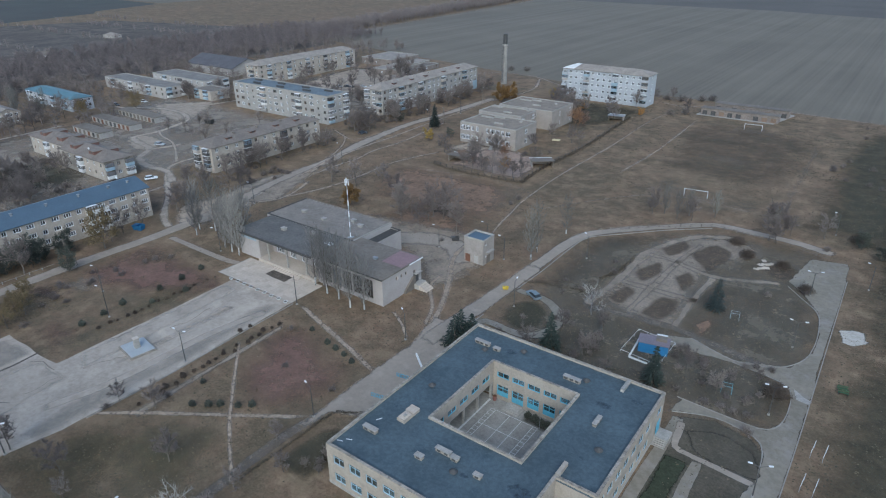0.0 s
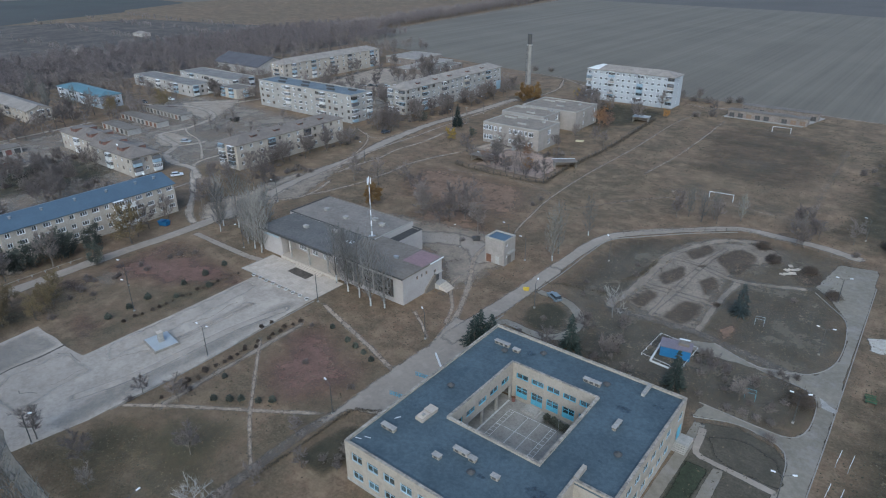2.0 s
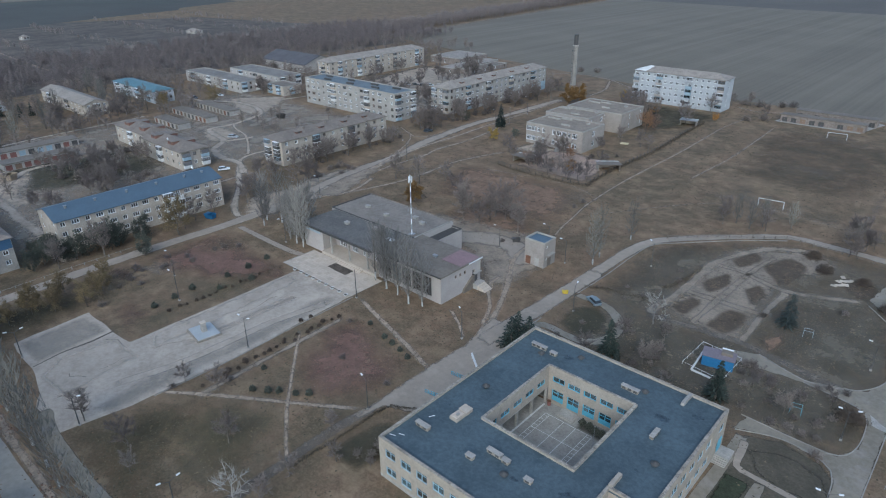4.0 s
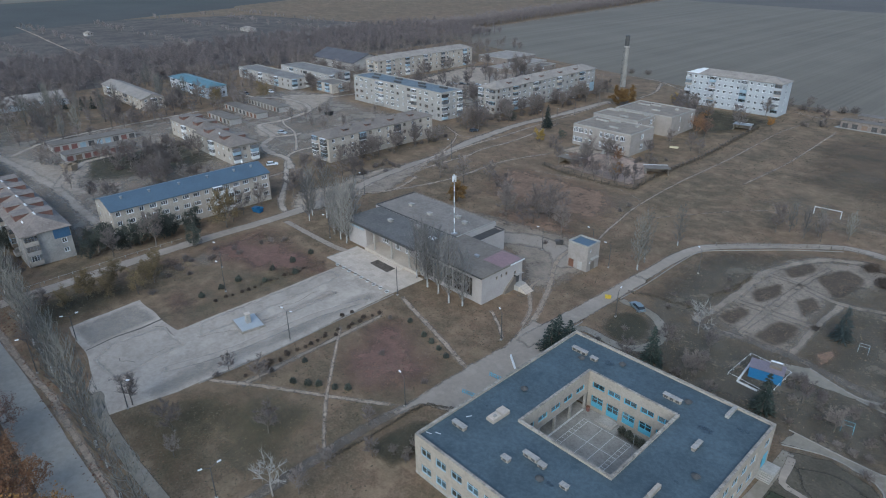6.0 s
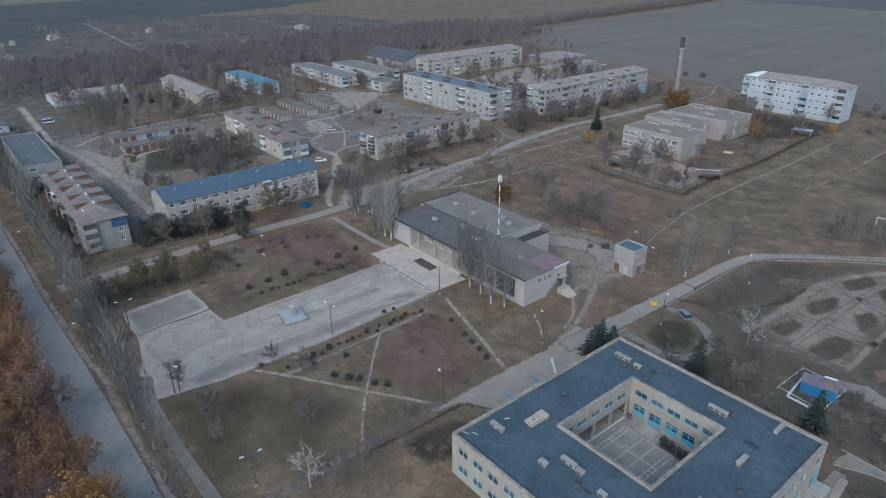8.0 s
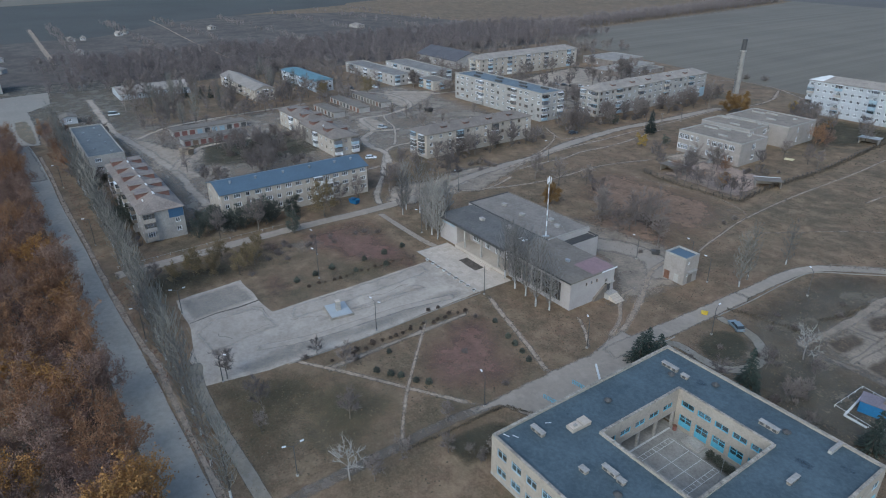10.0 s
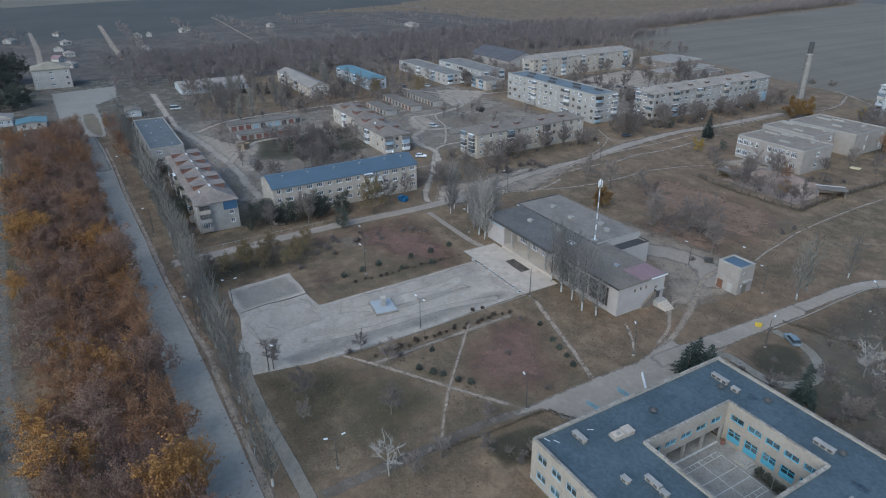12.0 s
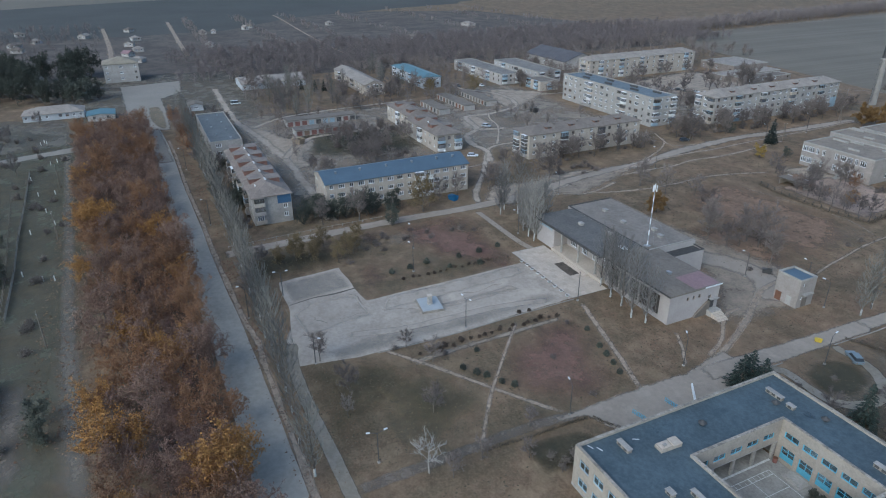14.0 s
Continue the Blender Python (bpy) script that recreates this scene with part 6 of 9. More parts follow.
    part("stair_parapet", wedge, WOODEN, top, "slanting parapet of the outside stair, coloured dark for the shade under the hood")
    part("side_door", boxes((dx(-87.185), dx(-87.12), dy(106.2), dy(107.6), 1.36, 3.5)), DARK_STEEL, top, "dark side door")
    part("hood", boxes((dx(-87.19), dx(-86.2), dy(105.7), dy(108.2), 3.85, 3.98)), CONCRETE, top)
    for xx, yy in ((-133, 113), (-124, 112), (-116.5, 116), (-112.5, 114.4), (-128, 101), (-119.5, 103.5)):
        z = 6.96 if yy > 106 else 6.95
        roof_box(top, dx(xx), dy(yy), z, 1.3, 1.0, 0.6, CONCRETE, "roof_vent")
    roof_box(top, dx(-95.5), dy(101.5), 7.14, 1.0, 0.6, 0.5, STEEL, "roof_vent")


club()


# ---- transformer house, chimney, mast, nursery, garages ----
def transformer():
    o_ = house("transformer_house", "tall pale brick transformer house with a blue-grey roof", -85.8, -79.8, 125.5, 130.7, 6.9, 2, WALL_NURSERY, {"E": "w-", "S": ""}, "flat", ROOF_METAL_BLUE, seed=51, category="transformer house", win=(0.7, 0.8), sill=1.6, plinth=0.3)
    for i, (xx, w) in enumerate(((-1.8, 1.5), (0.9, 1.3))):
        part("steel_door", boxes((xx - w / 2, xx + w / 2, -2.67, -2.605, 0.1, 2.3)), [RUST, WALL_GREY][i], o_, "weathered steel door")
    part("canopy", boxes((3.003, 3.9, -1.6, 1.6, 3.4, 3.52)), CONCRETE, o_)
    part("steel_door", boxes((3.005, 3.06, -1.0, 0.6, 0.1, 2.3)), WOODEN, o_)


transformer()


def chimney():
    o_ = thing("boiler_chimney", "tall pale brick boiler chimney with a dark top", "chimney", pose(-204.5, 341, 0))
    bm = bmesh.new()
    tube(bm, (0, 0, 0), (0, 0, 23.4), 1.75, 1.45, 8)
    part("shaft", bm, surface("sooty_grey_brick", (0.25, 0.235, 0.215), 0.9, 0.2, 0.4, 3.0, stain=(0.17, 0.155, 0.14)), o_)
    part("top", tubes(((0, 0, 23.402), (0, 0, 29.2), 1.3, 1.25, 10)), DARK_STEEL, o_, "sooty steel top")
    part("collar", tubes(((0, 0, 22.6), (0, 0, 23.3), 1.75, 1.75, 8)), CONCRETE, o_)
    lad = bmesh.new()
    for xx in (-0.25, 0.25):
        box(lad, xx - 0.03, xx + 0.03, -1.95, -1.88, 1.0, 23)
    for i in range(40):
        box(lad, -0.25, 0.25, -1.94, -1.9, 1.2 + 0.55 * i, 1.25 + 0.55 * i)
    part("ladder", lad, DARK_STEEL, o_)
    for i in range(8):
        part("vent_hole", boxes((-1.2, -0.8, -1.58 + 0.035 * 0, -1.5, 3 + 2.4 * i, 3.5 + 2.4 * i)), DARK_STEEL, o_)


chimney()


def nursery():
    spec = ((-153.2, -126, 220.5, 238, 8.5, {"S": "wwnn-nwwnw-", "E": "-w-"}), (-158, -136, 242, 255.5, 8.5, {"S": "ww--", "E": "w-w"}), (-157, -129, 258, 279, 8.5, {"S": "--wwwn--", "E": "-n-n"}))
    for i, (xa, xb, ya, yb, hh, pat) in enumerate(spec):
        o_ = house("nursery_block", "two-storey pale panel nursery block with a flat felt roof", xa, xb, ya, yb, hh, 2, WALL_NURSERY, pat, "flat", ROOF_GRIT, seed=61 + i, category="nursery", win=(2.3, 2.1), plinth=0.5, frame_mat=WHITE_FRAME, group="nursery blocks")
        for k in range(4):
            roof_box(o_, (-8, 2, 8, -3)[k], (4, -3, 5, 6)[k], hh, (6, 4, 1.2, 5)[k], (0.5, 0.5, 1.2, 0.5)[k], 0.5, CONCRETE, "roof_vent", False)
        if i == 0:
            for xx in (-6.2, 4.3):
                st = bmesh.new()
                prof = [(0.0, 0.0), (0.0, 3.7)]
                for k in range(12):
                    prof += [(-0.4 * (k + 1), 3.7 - 0.3 * k), (-0.4 * (k + 1), max(0.0, 3.4 - 0.3 * k))]
                ends = [[st.verts.new((xx + e, -8.77 + u, z)) for u, z in prof] for e in (-0.7, 0.7)]
                st.faces.new(ends[0])
                st.faces.new(ends[1][::-1])
                for k in range(len(prof)):
                    m = (k + 1) % len(prof)
                    st.faces.new((ends[0][k], ends[1][k], ends[1][m], ends[0][m]))
                part("outside_stair", st, CONCRETE, o_)
    o_ = house("nursery_link", "flat-roofed link between the nursery blocks", -150, -140, 238.04, 241.96, 6.8, 2, WALL_NURSERY, {"E": "w"}, "flat", ROOF_GRIT, seed=66, category="nursery", plinth=0.5)
    house("nursery_link", "flat-roofed link between the nursery blocks", -150, -138, 255.54, 257.96, 6.8, 2, WALL_NURSERY, {"E": ""}, "flat", ROOF_GRIT, seed=67, category="nursery", plinth=0.5)


nursery()


def garage_row(label, x0, x1, y0, y1, h, n, side, wall, roof, doors, seed, group):
    """A row of lock-up garages with a door each on one long side."""
    rng = random.Random(seed)
    cx, cy = (x0 + x1) / 2, (y0 + y1) / 2
    o_ = thing("garage_row", label, "garages", pose(cx, cy, 0), group)
    X, Y = x1 - x0, y1 - y0
    L = X if side in "SN" else Y
    p, d = {"S": ((-X / 2, -Y / 2), (1, 0)), "E": ((X / 2, -Y / 2), (0, 1))}[side]
    w = L / n
    bm = bmesh.new()
    facade(bm, p, d, L, 0, h, [((i + 0.5) * w - 1.15, (i + 0.5) * w + 1.15, 0.05, 2.15) for i in range(n)], 0.3)
    for q, e, M in (((X / 2, -Y / 2), (0, 1), Y), ((X / 2, Y / 2), (-1, 0), X), ((-X / 2, Y / 2), (0, -1), Y), ((-X / 2, -Y / 2), (1, 0), X)):
        if (q, e) != (p, d):
            facade(bm, q, e, M, 0, h, [], 0.3)
    part("wall", bm, wall, o_)
    part("roof", boxes((-X / 2 - 0.3, X / 2 + 0.3, -Y / 2 - 0.3, Y / 2 + 0.3, h + 0.002, h + 0.18)), roof, o_)
    rot, out = SIDES[side]
    for i in range(n):
        s = (i + 0.5) * w
        dm = boxes((-1.15, -0.02, 0, 0.06, 0, 2.1), (0.02, 1.15, 0, 0.06, 0, 2.1), (-0.25, -0.15, -0.03, 0, 0.9, 1.2))
        part("garage_door", dm, rng.choice(doors), o_, "", pose(p[0] + d[0] * s - 0.15 * out[0], p[1] + d[1] * s - 0.15 * out[1], 0.05, 0, 0, rot))


RED_DOOR = surface("red_oxide_paint", (0.2, 0.095, 0.08), 0.7, 0.2, 0.6, 3.0)
garage_row("low grey garages with mixed painted doors", -285, -278, 58.5, 84.5, 2.6, 8, "E", WALL_GREY, ROOF_FELT, [RED_DOOR, RED_DOOR, BROWN_FRAME], 1, "garages in the yard")
garage_row("low grey garages with mixed painted doors", -303.5, -296.4, 58.5, 92, 2.7, 10, "E", WALL_GREY, ROOF_FELT, [RED_DOOR, DARK_STEEL, PALE_BLUE, BROWN_FRAME], 2, "garages in the yard")
garage_row("low grey garages with felt roofs", -310, -286, 132, 138, 2.6, 6, "S", WALL_GREY, ROOF_FELT, [RUST, DARK_STEEL, WOODEN], 3, "garages by the lane")
garage_row("low grey garages with felt roofs", -322, -288, 147, 153, 2.6, 9, "S", WALL_GREY, ROOF_FELT, [RUST, DARK_STEEL, WOODEN], 4, "garages by the lane")
garage_row("low grey garages with felt roofs", -325, -292, 162, 168, 2.6, 10, "S", WALL_GREY, ROOF_FELT, [RUST, DARK_STEEL, WOODEN], 5, "garages by the lane")
garage_row("long low stores with pale felt roofs by the pitch", -83, -48, 328, 333.5, 3.2, 9, "S", WALL_STORE, ROOF_FELT, [DARK_STEEL, WALL_STORE, BROWN_FRAME, DARK_STEEL], 6, "stores by the pitch")
garage_row("long low stores with pale felt roofs by the pitch", -80, -46, 341, 347, 3.4, 9, "S", WALL_STORE, ROOF_FELT, [WALL_STORE, DARK_STEEL, BROWN_FRAME], 7, "stores by the pitch")
sheet("concrete_apron", [(-85, 326), (-49.4, 325.5), (-44, 350), (-47, 352), (-50, 334), (-84, 334)], 0.055, CONCRETE, "pale concrete apron by the stores", 0, 0.2, 3, "paving")
# ---- trees and shrubs ----
class Sticks:
    """Collects tapered twigs and leaf blades, and makes one mesh of them."""

    def __init__(self):
        self.v, self.f = [], []

    def stick(self, p, q, r0, r1, sides=3):
        p, q = Vector(p), Vector(q)
        d = q - p
        if d.length < 1e-4:
            return
        turn = d.to_track_quat("Z", "Y")
        n = len(self.v)
        for c, r in ((p, r0), (q, r1)):
            for i in range(sides):
                a = 6.28318 * i / sides
                self.v.append(tuple(c + turn @ Vector((r * math.cos(a), r * math.sin(a), 0))))
        for i in range(sides):
            j = (i + 1) % sides
            self.f.append((n + i, n + j, n + sides + j, n + sides + i))

    def spike(self, p, q, w):
        """A fine twig: one slender tapering sliver."""
        d = q - p
        side = d.cross(Vector((d.y + 0.3, d.z - 0.2, d.x + 0.1)))
        if side.length < 1e-6:
            return
        side = side.normalized() * w
        n = len(self.v)
        self.v += [tuple(p - side), tuple(p + side), tuple(q)]
        self.f.append((n, n + 1, n + 2))

    def loft(self, pts, radii, sides=6):
        """A stem in one piece through the points."""
        n = len(self.v)
        for c, r in zip(pts, radii):
            self.v += [(c[0] + r * math.cos(6.28318 * i / sides), c[1] + r * math.sin(6.28318 * i / sides), c[2]) for i in range(sides)]
        for k in range(len(pts) - 1):
            for i in range(sides):
                j = (i + 1) % sides
                a = n + k * sides
                self.f.append((a + i, a + j, a + sides + j, a + sides + i))

    def blade(self, c, u, w):
        """A small bent leaf clump: two triangles folded along the middle."""
        n = len(self.v)
        c = Vector(c)
        lift = u.cross(w) * 0.35
        self.v += [tuple(c - u), tuple(c - w + lift), tuple(c + u), tuple(c + w + lift)]
        self.f += [(n, n + 1, n + 2), (n, n + 2, n + 3)]

    def mesh(self, name, mat):
        me = bpy.data.meshes.new(name)
        me.from_pydata(self.v, [], self.f)
        me.materials.append(mat)
        return me


def rand_dir(rng, up=0.0):
    a, z = rng.uniform(0, 6.28318), rng.uniform(-1, 1)
    s = math.sqrt(1 - z * z)
    return (Vector((s * math.cos(a), s * math.sin(a), z)) + Vector((0, 0, up))).normalized()


def skeleton(rng, H, spread, clear=0.28, limbs=9, subs=8, twigs=26, thick=0.02):
    """Trunk and limbs, and the fine twigs apart, of a broad bare tree; also the twigs' ends."""
    wood, fine, ends = Sticks(), Sticks(), []
    r = H * thick
    lean = Vector((rng.uniform(-0.05, 0.05), rng.uniform(-0.05, 0.05), 1))
    stem = [Vector((0, 0, -0.1))]
    for k in range(1, 6):
        stem.append(lean * (H * 0.8 * k / 5) + Vector((rng.uniform(-1, 1), rng.uniform(-1, 1), 0)) * 0.02 * H)
    wood.loft(stem, [r * (1 - 0.17 * k) for k in range(6)])
    for i in range(limbs):
        t = clear + (0.95 - clear) * (i + rng.random()) / limbs
        f = t * 5
        k = min(4, int(f))
        base = stem[k].lerp(stem[k + 1], f - k)
        a = i * 2.4 + rng.uniform(-0.4, 0.4)
        reach = spread * (1.0 - 0.55 * abs(t - 0.45)) * rng.uniform(0.75, 1.1)
        rise = H * (0.12 + 0.22 * t) * rng.uniform(0.7, 1.2)
        mid = base + Vector((math.cos(a), math.sin(a), 0)) * reach * 0.5 + Vector((0, 0, rise * 0.45))
        tip = base + Vector((math.cos(a), math.sin(a), 0)) * reach + Vector((0, 0, rise))
        lr = r * 0.42 * (1.1 - t)+0.02
        wood.stick(base, mid, lr, lr * 0.7, 4)
        wood.stick(mid, tip, lr * 0.7, lr * 0.25, 4)
        for j in range(subs):
            s = 0.25 + 0.75 * (j + rng.random()) / subs
            b = base.lerp(mid, s * 2) if s < 0.5 else mid.lerp(tip, s * 2 - 1)
            d = (rand_dir(rng, 0.7) + (tip - base).normalized() * 0.5).normalized()
            e = b + d * H * rng.uniform(0.1, 0.2)
            fine.stick(b, e, lr * 0.4 + 0.04, 0.04)
            for _ in range(twigs):
                c = b.lerp(e, rng.uniform(0.25, 1.0))
                g = c + (rand_dir(rng, 0.7) + d * 0.7).normalized() * H * rng.uniform(0.07, 0.18)
                fine.spike(c, g, 0.034)
                ends.append(g)
    return wood, fine, ends


def make_tree(name, label, wood, crown, bark, crown_mat, category="tree", group=""):
    ob = thing(name, label, category, None, group)
    part("trunk", wood.mesh("trunk", bark), None, ob)
    part("crown", crown.mesh("crown", crown_mat), None, ob)
    return ob


def bare_tree(seed, H, spread, label, **kw):
    rng = random.Random(seed)
    wood, fine, _ = skeleton(rng, H, spread, **kw)
    return make_tree("bare_tree", label, wood, fine, BARK, TWIG)


def leafy_tree(seed, H, spread, label, mat, leaves=900, size=0.3, name="leafy_tree", **kw):
    rng = random.Random(seed)
    wood, fine, ends = skeleton(rng, H, spread, **kw)
    for _ in range(leaves):
        c = rng.choice(ends) + rand_dir(rng) * rng.uniform(0, 0.55) ** 1.0
        u = rand_dir(rng) * size * rng.uniform(0.5, 1.1)
        w = u.cross(rand_dir(rng)).normalized() * u.length * 0.75
        fine.blade(c, u, w)
    return make_tree(name, label, wood, fine, BARK, mat)


def poplar(seed, H, label, R=1.5, twigs=22, band=1.7, twig_mat=None, limbs=54):
    """A narrow bare poplar: all limbs rise steeply along the stem; the foot is whitewashed."""
    rng = random.Random(seed)
    wood, fine = Sticks(), Sticks()
    r = 0.2
    wood.loft([(rng.uniform(-0.08, 0.08), rng.uniform(-0.08, 0.08), H * 0.93 * k / 6 - 0.1) for k in range(7)], [r * (1 - k / 6.5) for k in range(7)])
    for i in range(limbs):
        t = 0.1 + 0.85 * i / limbs
        a = i * 2.4
        reach = R * (0.45 + 0.85 * math.sin(math.pi * min(1, t * 1.05)) ** 0.7) * rng.uniform(0.6, 1.05)
        b = Vector((0, 0, H * t * 0.9))
        e = b + Vector((math.cos(a), math.sin(a), 0)) * reach + Vector((0, 0, H * rng.uniform(0.1, 0.2)))
        m = b.lerp(e, 0.45) + Vector((math.cos(a), math.sin(a), 0)) * reach * 0.18
        fine.stick(b, m, 0.05, 0.04)
        fine.stick(m, e, 0.04, 0.02)
        for _ in range(twigs):
            c = (b.lerp(m, rng.random()) if rng.random() < 0.35 else m.lerp(e, rng.random()))
            g = c + (rand_dir(rng) * 0.4 + Vector((0, 0, 1))).normalized() * rng.uniform(0.9, 2.3)
            fine.spike(c, g, 0.048)
    ob = make_tree("poplar", label, wood, fine, BARK, twig_mat or TWIG_POPLAR)
    if band:
        st = Sticks()
        st.stick((0, 0, 0), (0, 0, band), 0.225, 0.205, 8)
        part("whitewash_band", st.mesh("whitewash_band", LIMEWASH), None, ob)
    return ob


def conifer(seed, H, R, label, mat, name="spruce"):
    """A spruce: whorls of drooping branches with needle sprays, broad at the foot."""
    rng = random.Random(seed)
    wood, fine = Sticks(), Sticks()
    wood.stick((0, 0, -0.1), (0, 0, H), 0.022 * H, 0.02, 6)
    tiers = int(H * 2.4)
    for k in range(tiers):
        t = (k + 0.4) / tiers
        z = H * (0.05 + 0.93 * t)
        rr = R * (1 - t) ** 0.85 + 0.12
        n = 5 + int(6 * (1 - t))
        for i in range(n):
            a = 6.28318 * (i + rng.random() * 0.8) / n + k
            L = rr * rng.uniform(0.72, 1.12)
            d = Vector((math.cos(a), math.sin(a), 0))
            tip = Vector((0, 0, z)) + d * L + Vector((0, 0, -0.22 * L + rng.uniform(-0.1, 0.1)))
            wood.stick((0, 0, z), tip, 0.03, 0.01)
            m = max(3, int(L * 5))
            for j in range(m):
                c = Vector((0, 0, z)).lerp(tip, 0.25 + 0.75 * (j + rng.random()) / m)
                u = (d + rand_dir(rng) * 0.7 + Vector((0, 0, -0.25))).normalized() * rng.uniform(0.22, 0.4)
                w = u.cross(Vector((0, 0, 1)) + rand_dir(rng) * 0.5).normalized() * rng.uniform(0.1, 0.18)
                fine.blade(c, u, w)
    return make_tree(name, label, wood, fine, BARK, mat, "conifer")


def shrub(seed, H, R, label, mat=None, n=60, leaves=0, size=0.12, name="shrub"):
    rng = random.Random(seed)
    wood, fine = Sticks(), Sticks()
    for i in range(n):
        d = rand_dir(rng, 0.9)
        d.z = abs(d.z)
        q = Vector((rng.uniform(-0.25, 0.25) * R, rng.uniform(-0.25, 0.25) * R, 0))
        e = q + Vector((d.x * R, d.y * R, d.z * H)) * rng.uniform(0.6, 1.0)
        m = q.lerp(e, 0.5) + rand_dir(rng) * 0.1 * R
        wood.stick(q, m, 0.035, 0.028)
        wood.stick(m, e, 0.028, 0.016)
        for _ in range(9):
            c = m.lerp(e, rng.random())
            fine.spike(c, c + rand_dir(rng, 0.5) * 0.3 * H * rng.uniform(0.5, 1), 0.03)
    for _ in range(leaves):
        d = rand_dir(rng, 0.3)
        c = Vector((d.x * R, d.y * R, abs(d.z) * H * 0.92 + 0.08)) * rng.uniform(0.55, 1.0)
        u = rand_dir(rng) * size * rng.uniform(0.6, 1.2)
        fine.blade(c, u, u.cross(rand_dir(rng)).normalized() * size * 0.7)
    return make_tree(name, label, wood, fine, BARK, mat or TWIG, "shrub")


class Kinds:
    """One model of each kind stands in the place; the others are copies of it."""

    def __init__(self, makers):
        self.made, self.used = [m() for m in makers], [False] * len(makers)

    def put(self, i, x, y, scale=1.0, rng=random):
        i %= len(self.made)
        m = pose(x, y, 0, 0, 0, rng.uniform(0, 360)) @ Matrix.Scale(scale, 4)
        if not self.used[i]:
            self.used[i] = True
            self.made[i].matrix_basis = m
            return self.made[i]
        ob = copy_thing(self.made[i], pose(0, 0, 0))
        ob.matrix_basis = m
        return ob


BLOCKED = [(-59.5, -17, 48, 92), (-141.5, -85, 93, 122), (-199, -183, 45, 96), (-239, -182, 23, 36), (-216, -202, 131, 187), (-294, -228, 103, 119), (-291, -219, 207, 223), (-223, -209, 234, 321), (-339, -325, 252, 339),
           (-159, -109, 326, 341), (-311, -256, 17, 31), (-402, -348, 150, 164), (-408, -345, 113, 127), (-403, -337, 196, 212), (-387, -331, 218, 237), (-329, -311, 207, 221), (-416, -364, 261, 291), (-477, -456, -20, 3), (-377, -362, -56, -27),
           (-419, -393, 53, 93), (-360, -350, 19, 29), (-364, -349, -27, -13), (-332, -302, 349, 382), (-297, -272, 321, 371), (-86.5, -79, 125, 131.5), (-159, -125, 219, 280), (-286, -274, 57, 86), (-302.5, -291, 57, 93), (-304, -278, 126, 136), (-314, -278, 142, 152),
           (-319, -277, 158, 168), (-334, -276, 168, 200), (-290, -224, 119, 125), (-84, -45, 325, 352), (-174, -163, 12, 150), (-193, -171, 150, 300), (-450, -340, -15, 25), (-73.5, -66, 20, 150), (-146, -104, 18, 84), (-133, -104, 82, 98)]


def free(x, y, gap=1.0):
    return not any(a - gap < x < b + gap and c - gap < y < d + gap for a, b, c, d in BLOCKED)


BARE = Kinds([lambda s=s: bare_tree(s, 9.0 + (s % 3) * 1.2, 2.9 + 0.35 * (s % 4), "bare grey-brown tree with a fine twiggy crown") for s in range(100, 107)])
BUSH = Kinds([lambda s=s: shrub(s, 1.6, 1.3, "bare brown shrub in the turf", None, 42) for s in (201, 202, 203)])
THICKET = Kinds([lambda s=s: shrub(s, 2.4, 1.9, "tangled leafless dark shrub behind the school", TWIG_FAR, 90) for s in (221, 222, 223)])
RUSSET = Kinds([lambda s=s: shrub(s, 2.6, 2.6, "broad dark russet shrub in the park", LEAF_RUSSET, 170, 900, 0.09, "russet_shrub") for s in (211, 212)])
POPLAR = Kinds([lambda s=s: poplar(s, 15.5 + (s % 3), "tall narrow bare poplar with a whitewashed foot", 2.2, 12, limbs=42) for s in (301, 302, 303, 304)])
OAK = Kinds([lambda s=s, m=m, n=n: leafy_tree(s, 8.0 + s % 3, 3.4, n, m, 3700, 0.135, "oak_tree", subs=5, twigs=10) for s, m, n in ((401, LEAF_BROWN, "russet-leaved oak in the roadside wood"), (402, LEAF_ROSE, "oak with faded rose-brown leaves"), (403, LEAF_BROWN, "russet-leaved oak in the roadside wood"), (404, LEAF_ROSE, "oak with faded rose-brown leaves"), (405, LEAF_BROWN, "russet-leaved oak in the roadside wood"), (406, LEAF_ROSE, "oak with faded rose-brown leaves"))])
ORANGE = Kinds([lambda s=s: leafy_tree(s, 8.5, 3.2, "bright orange-leaved autumn tree", LEAF_ORANGE, 2700, 0.16, "autumn_tree", subs=5, twigs=12) for s in (411, 412)])
GOLD = Kinds([lambda s=s: leafy_tree(s, 5.0, 2.8, "low golden-yellow autumn tree", LEAF_YELLOW, 1500, 0.19, "autumn_tree", clear=0.12, subs=4, twigs=12) for s in (421, 422)])
AMBER = Kinds([lambda: leafy_tree(425, 6.4, 3.2, "low spreading amber-leaved tree behind the club", LEAF_AMBER, 6500, 0.2, "autumn_tree", clear=0.12, subs=5, twigs=12)])
OLIVE = Kinds([lambda s=s: leafy_tree(s, 7.5, 3.0, "tree with thin olive-brown leaves", LEAF_OLIVE, 2300, 0.17, "leafy_tree", clear=0.2, subs=5, twigs=12) for s in (431, 432)])
SPRUCE = Kinds([lambda s=s: conifer(s, 8.5, 2.4, "dark green spruce with drooping branches", NEEDLES) for s in (441, 442)])
FIR = Kinds([lambda: conifer(447, 7.0, 3.1, "broad dark green fir beside the school", NEEDLES, "fir")])
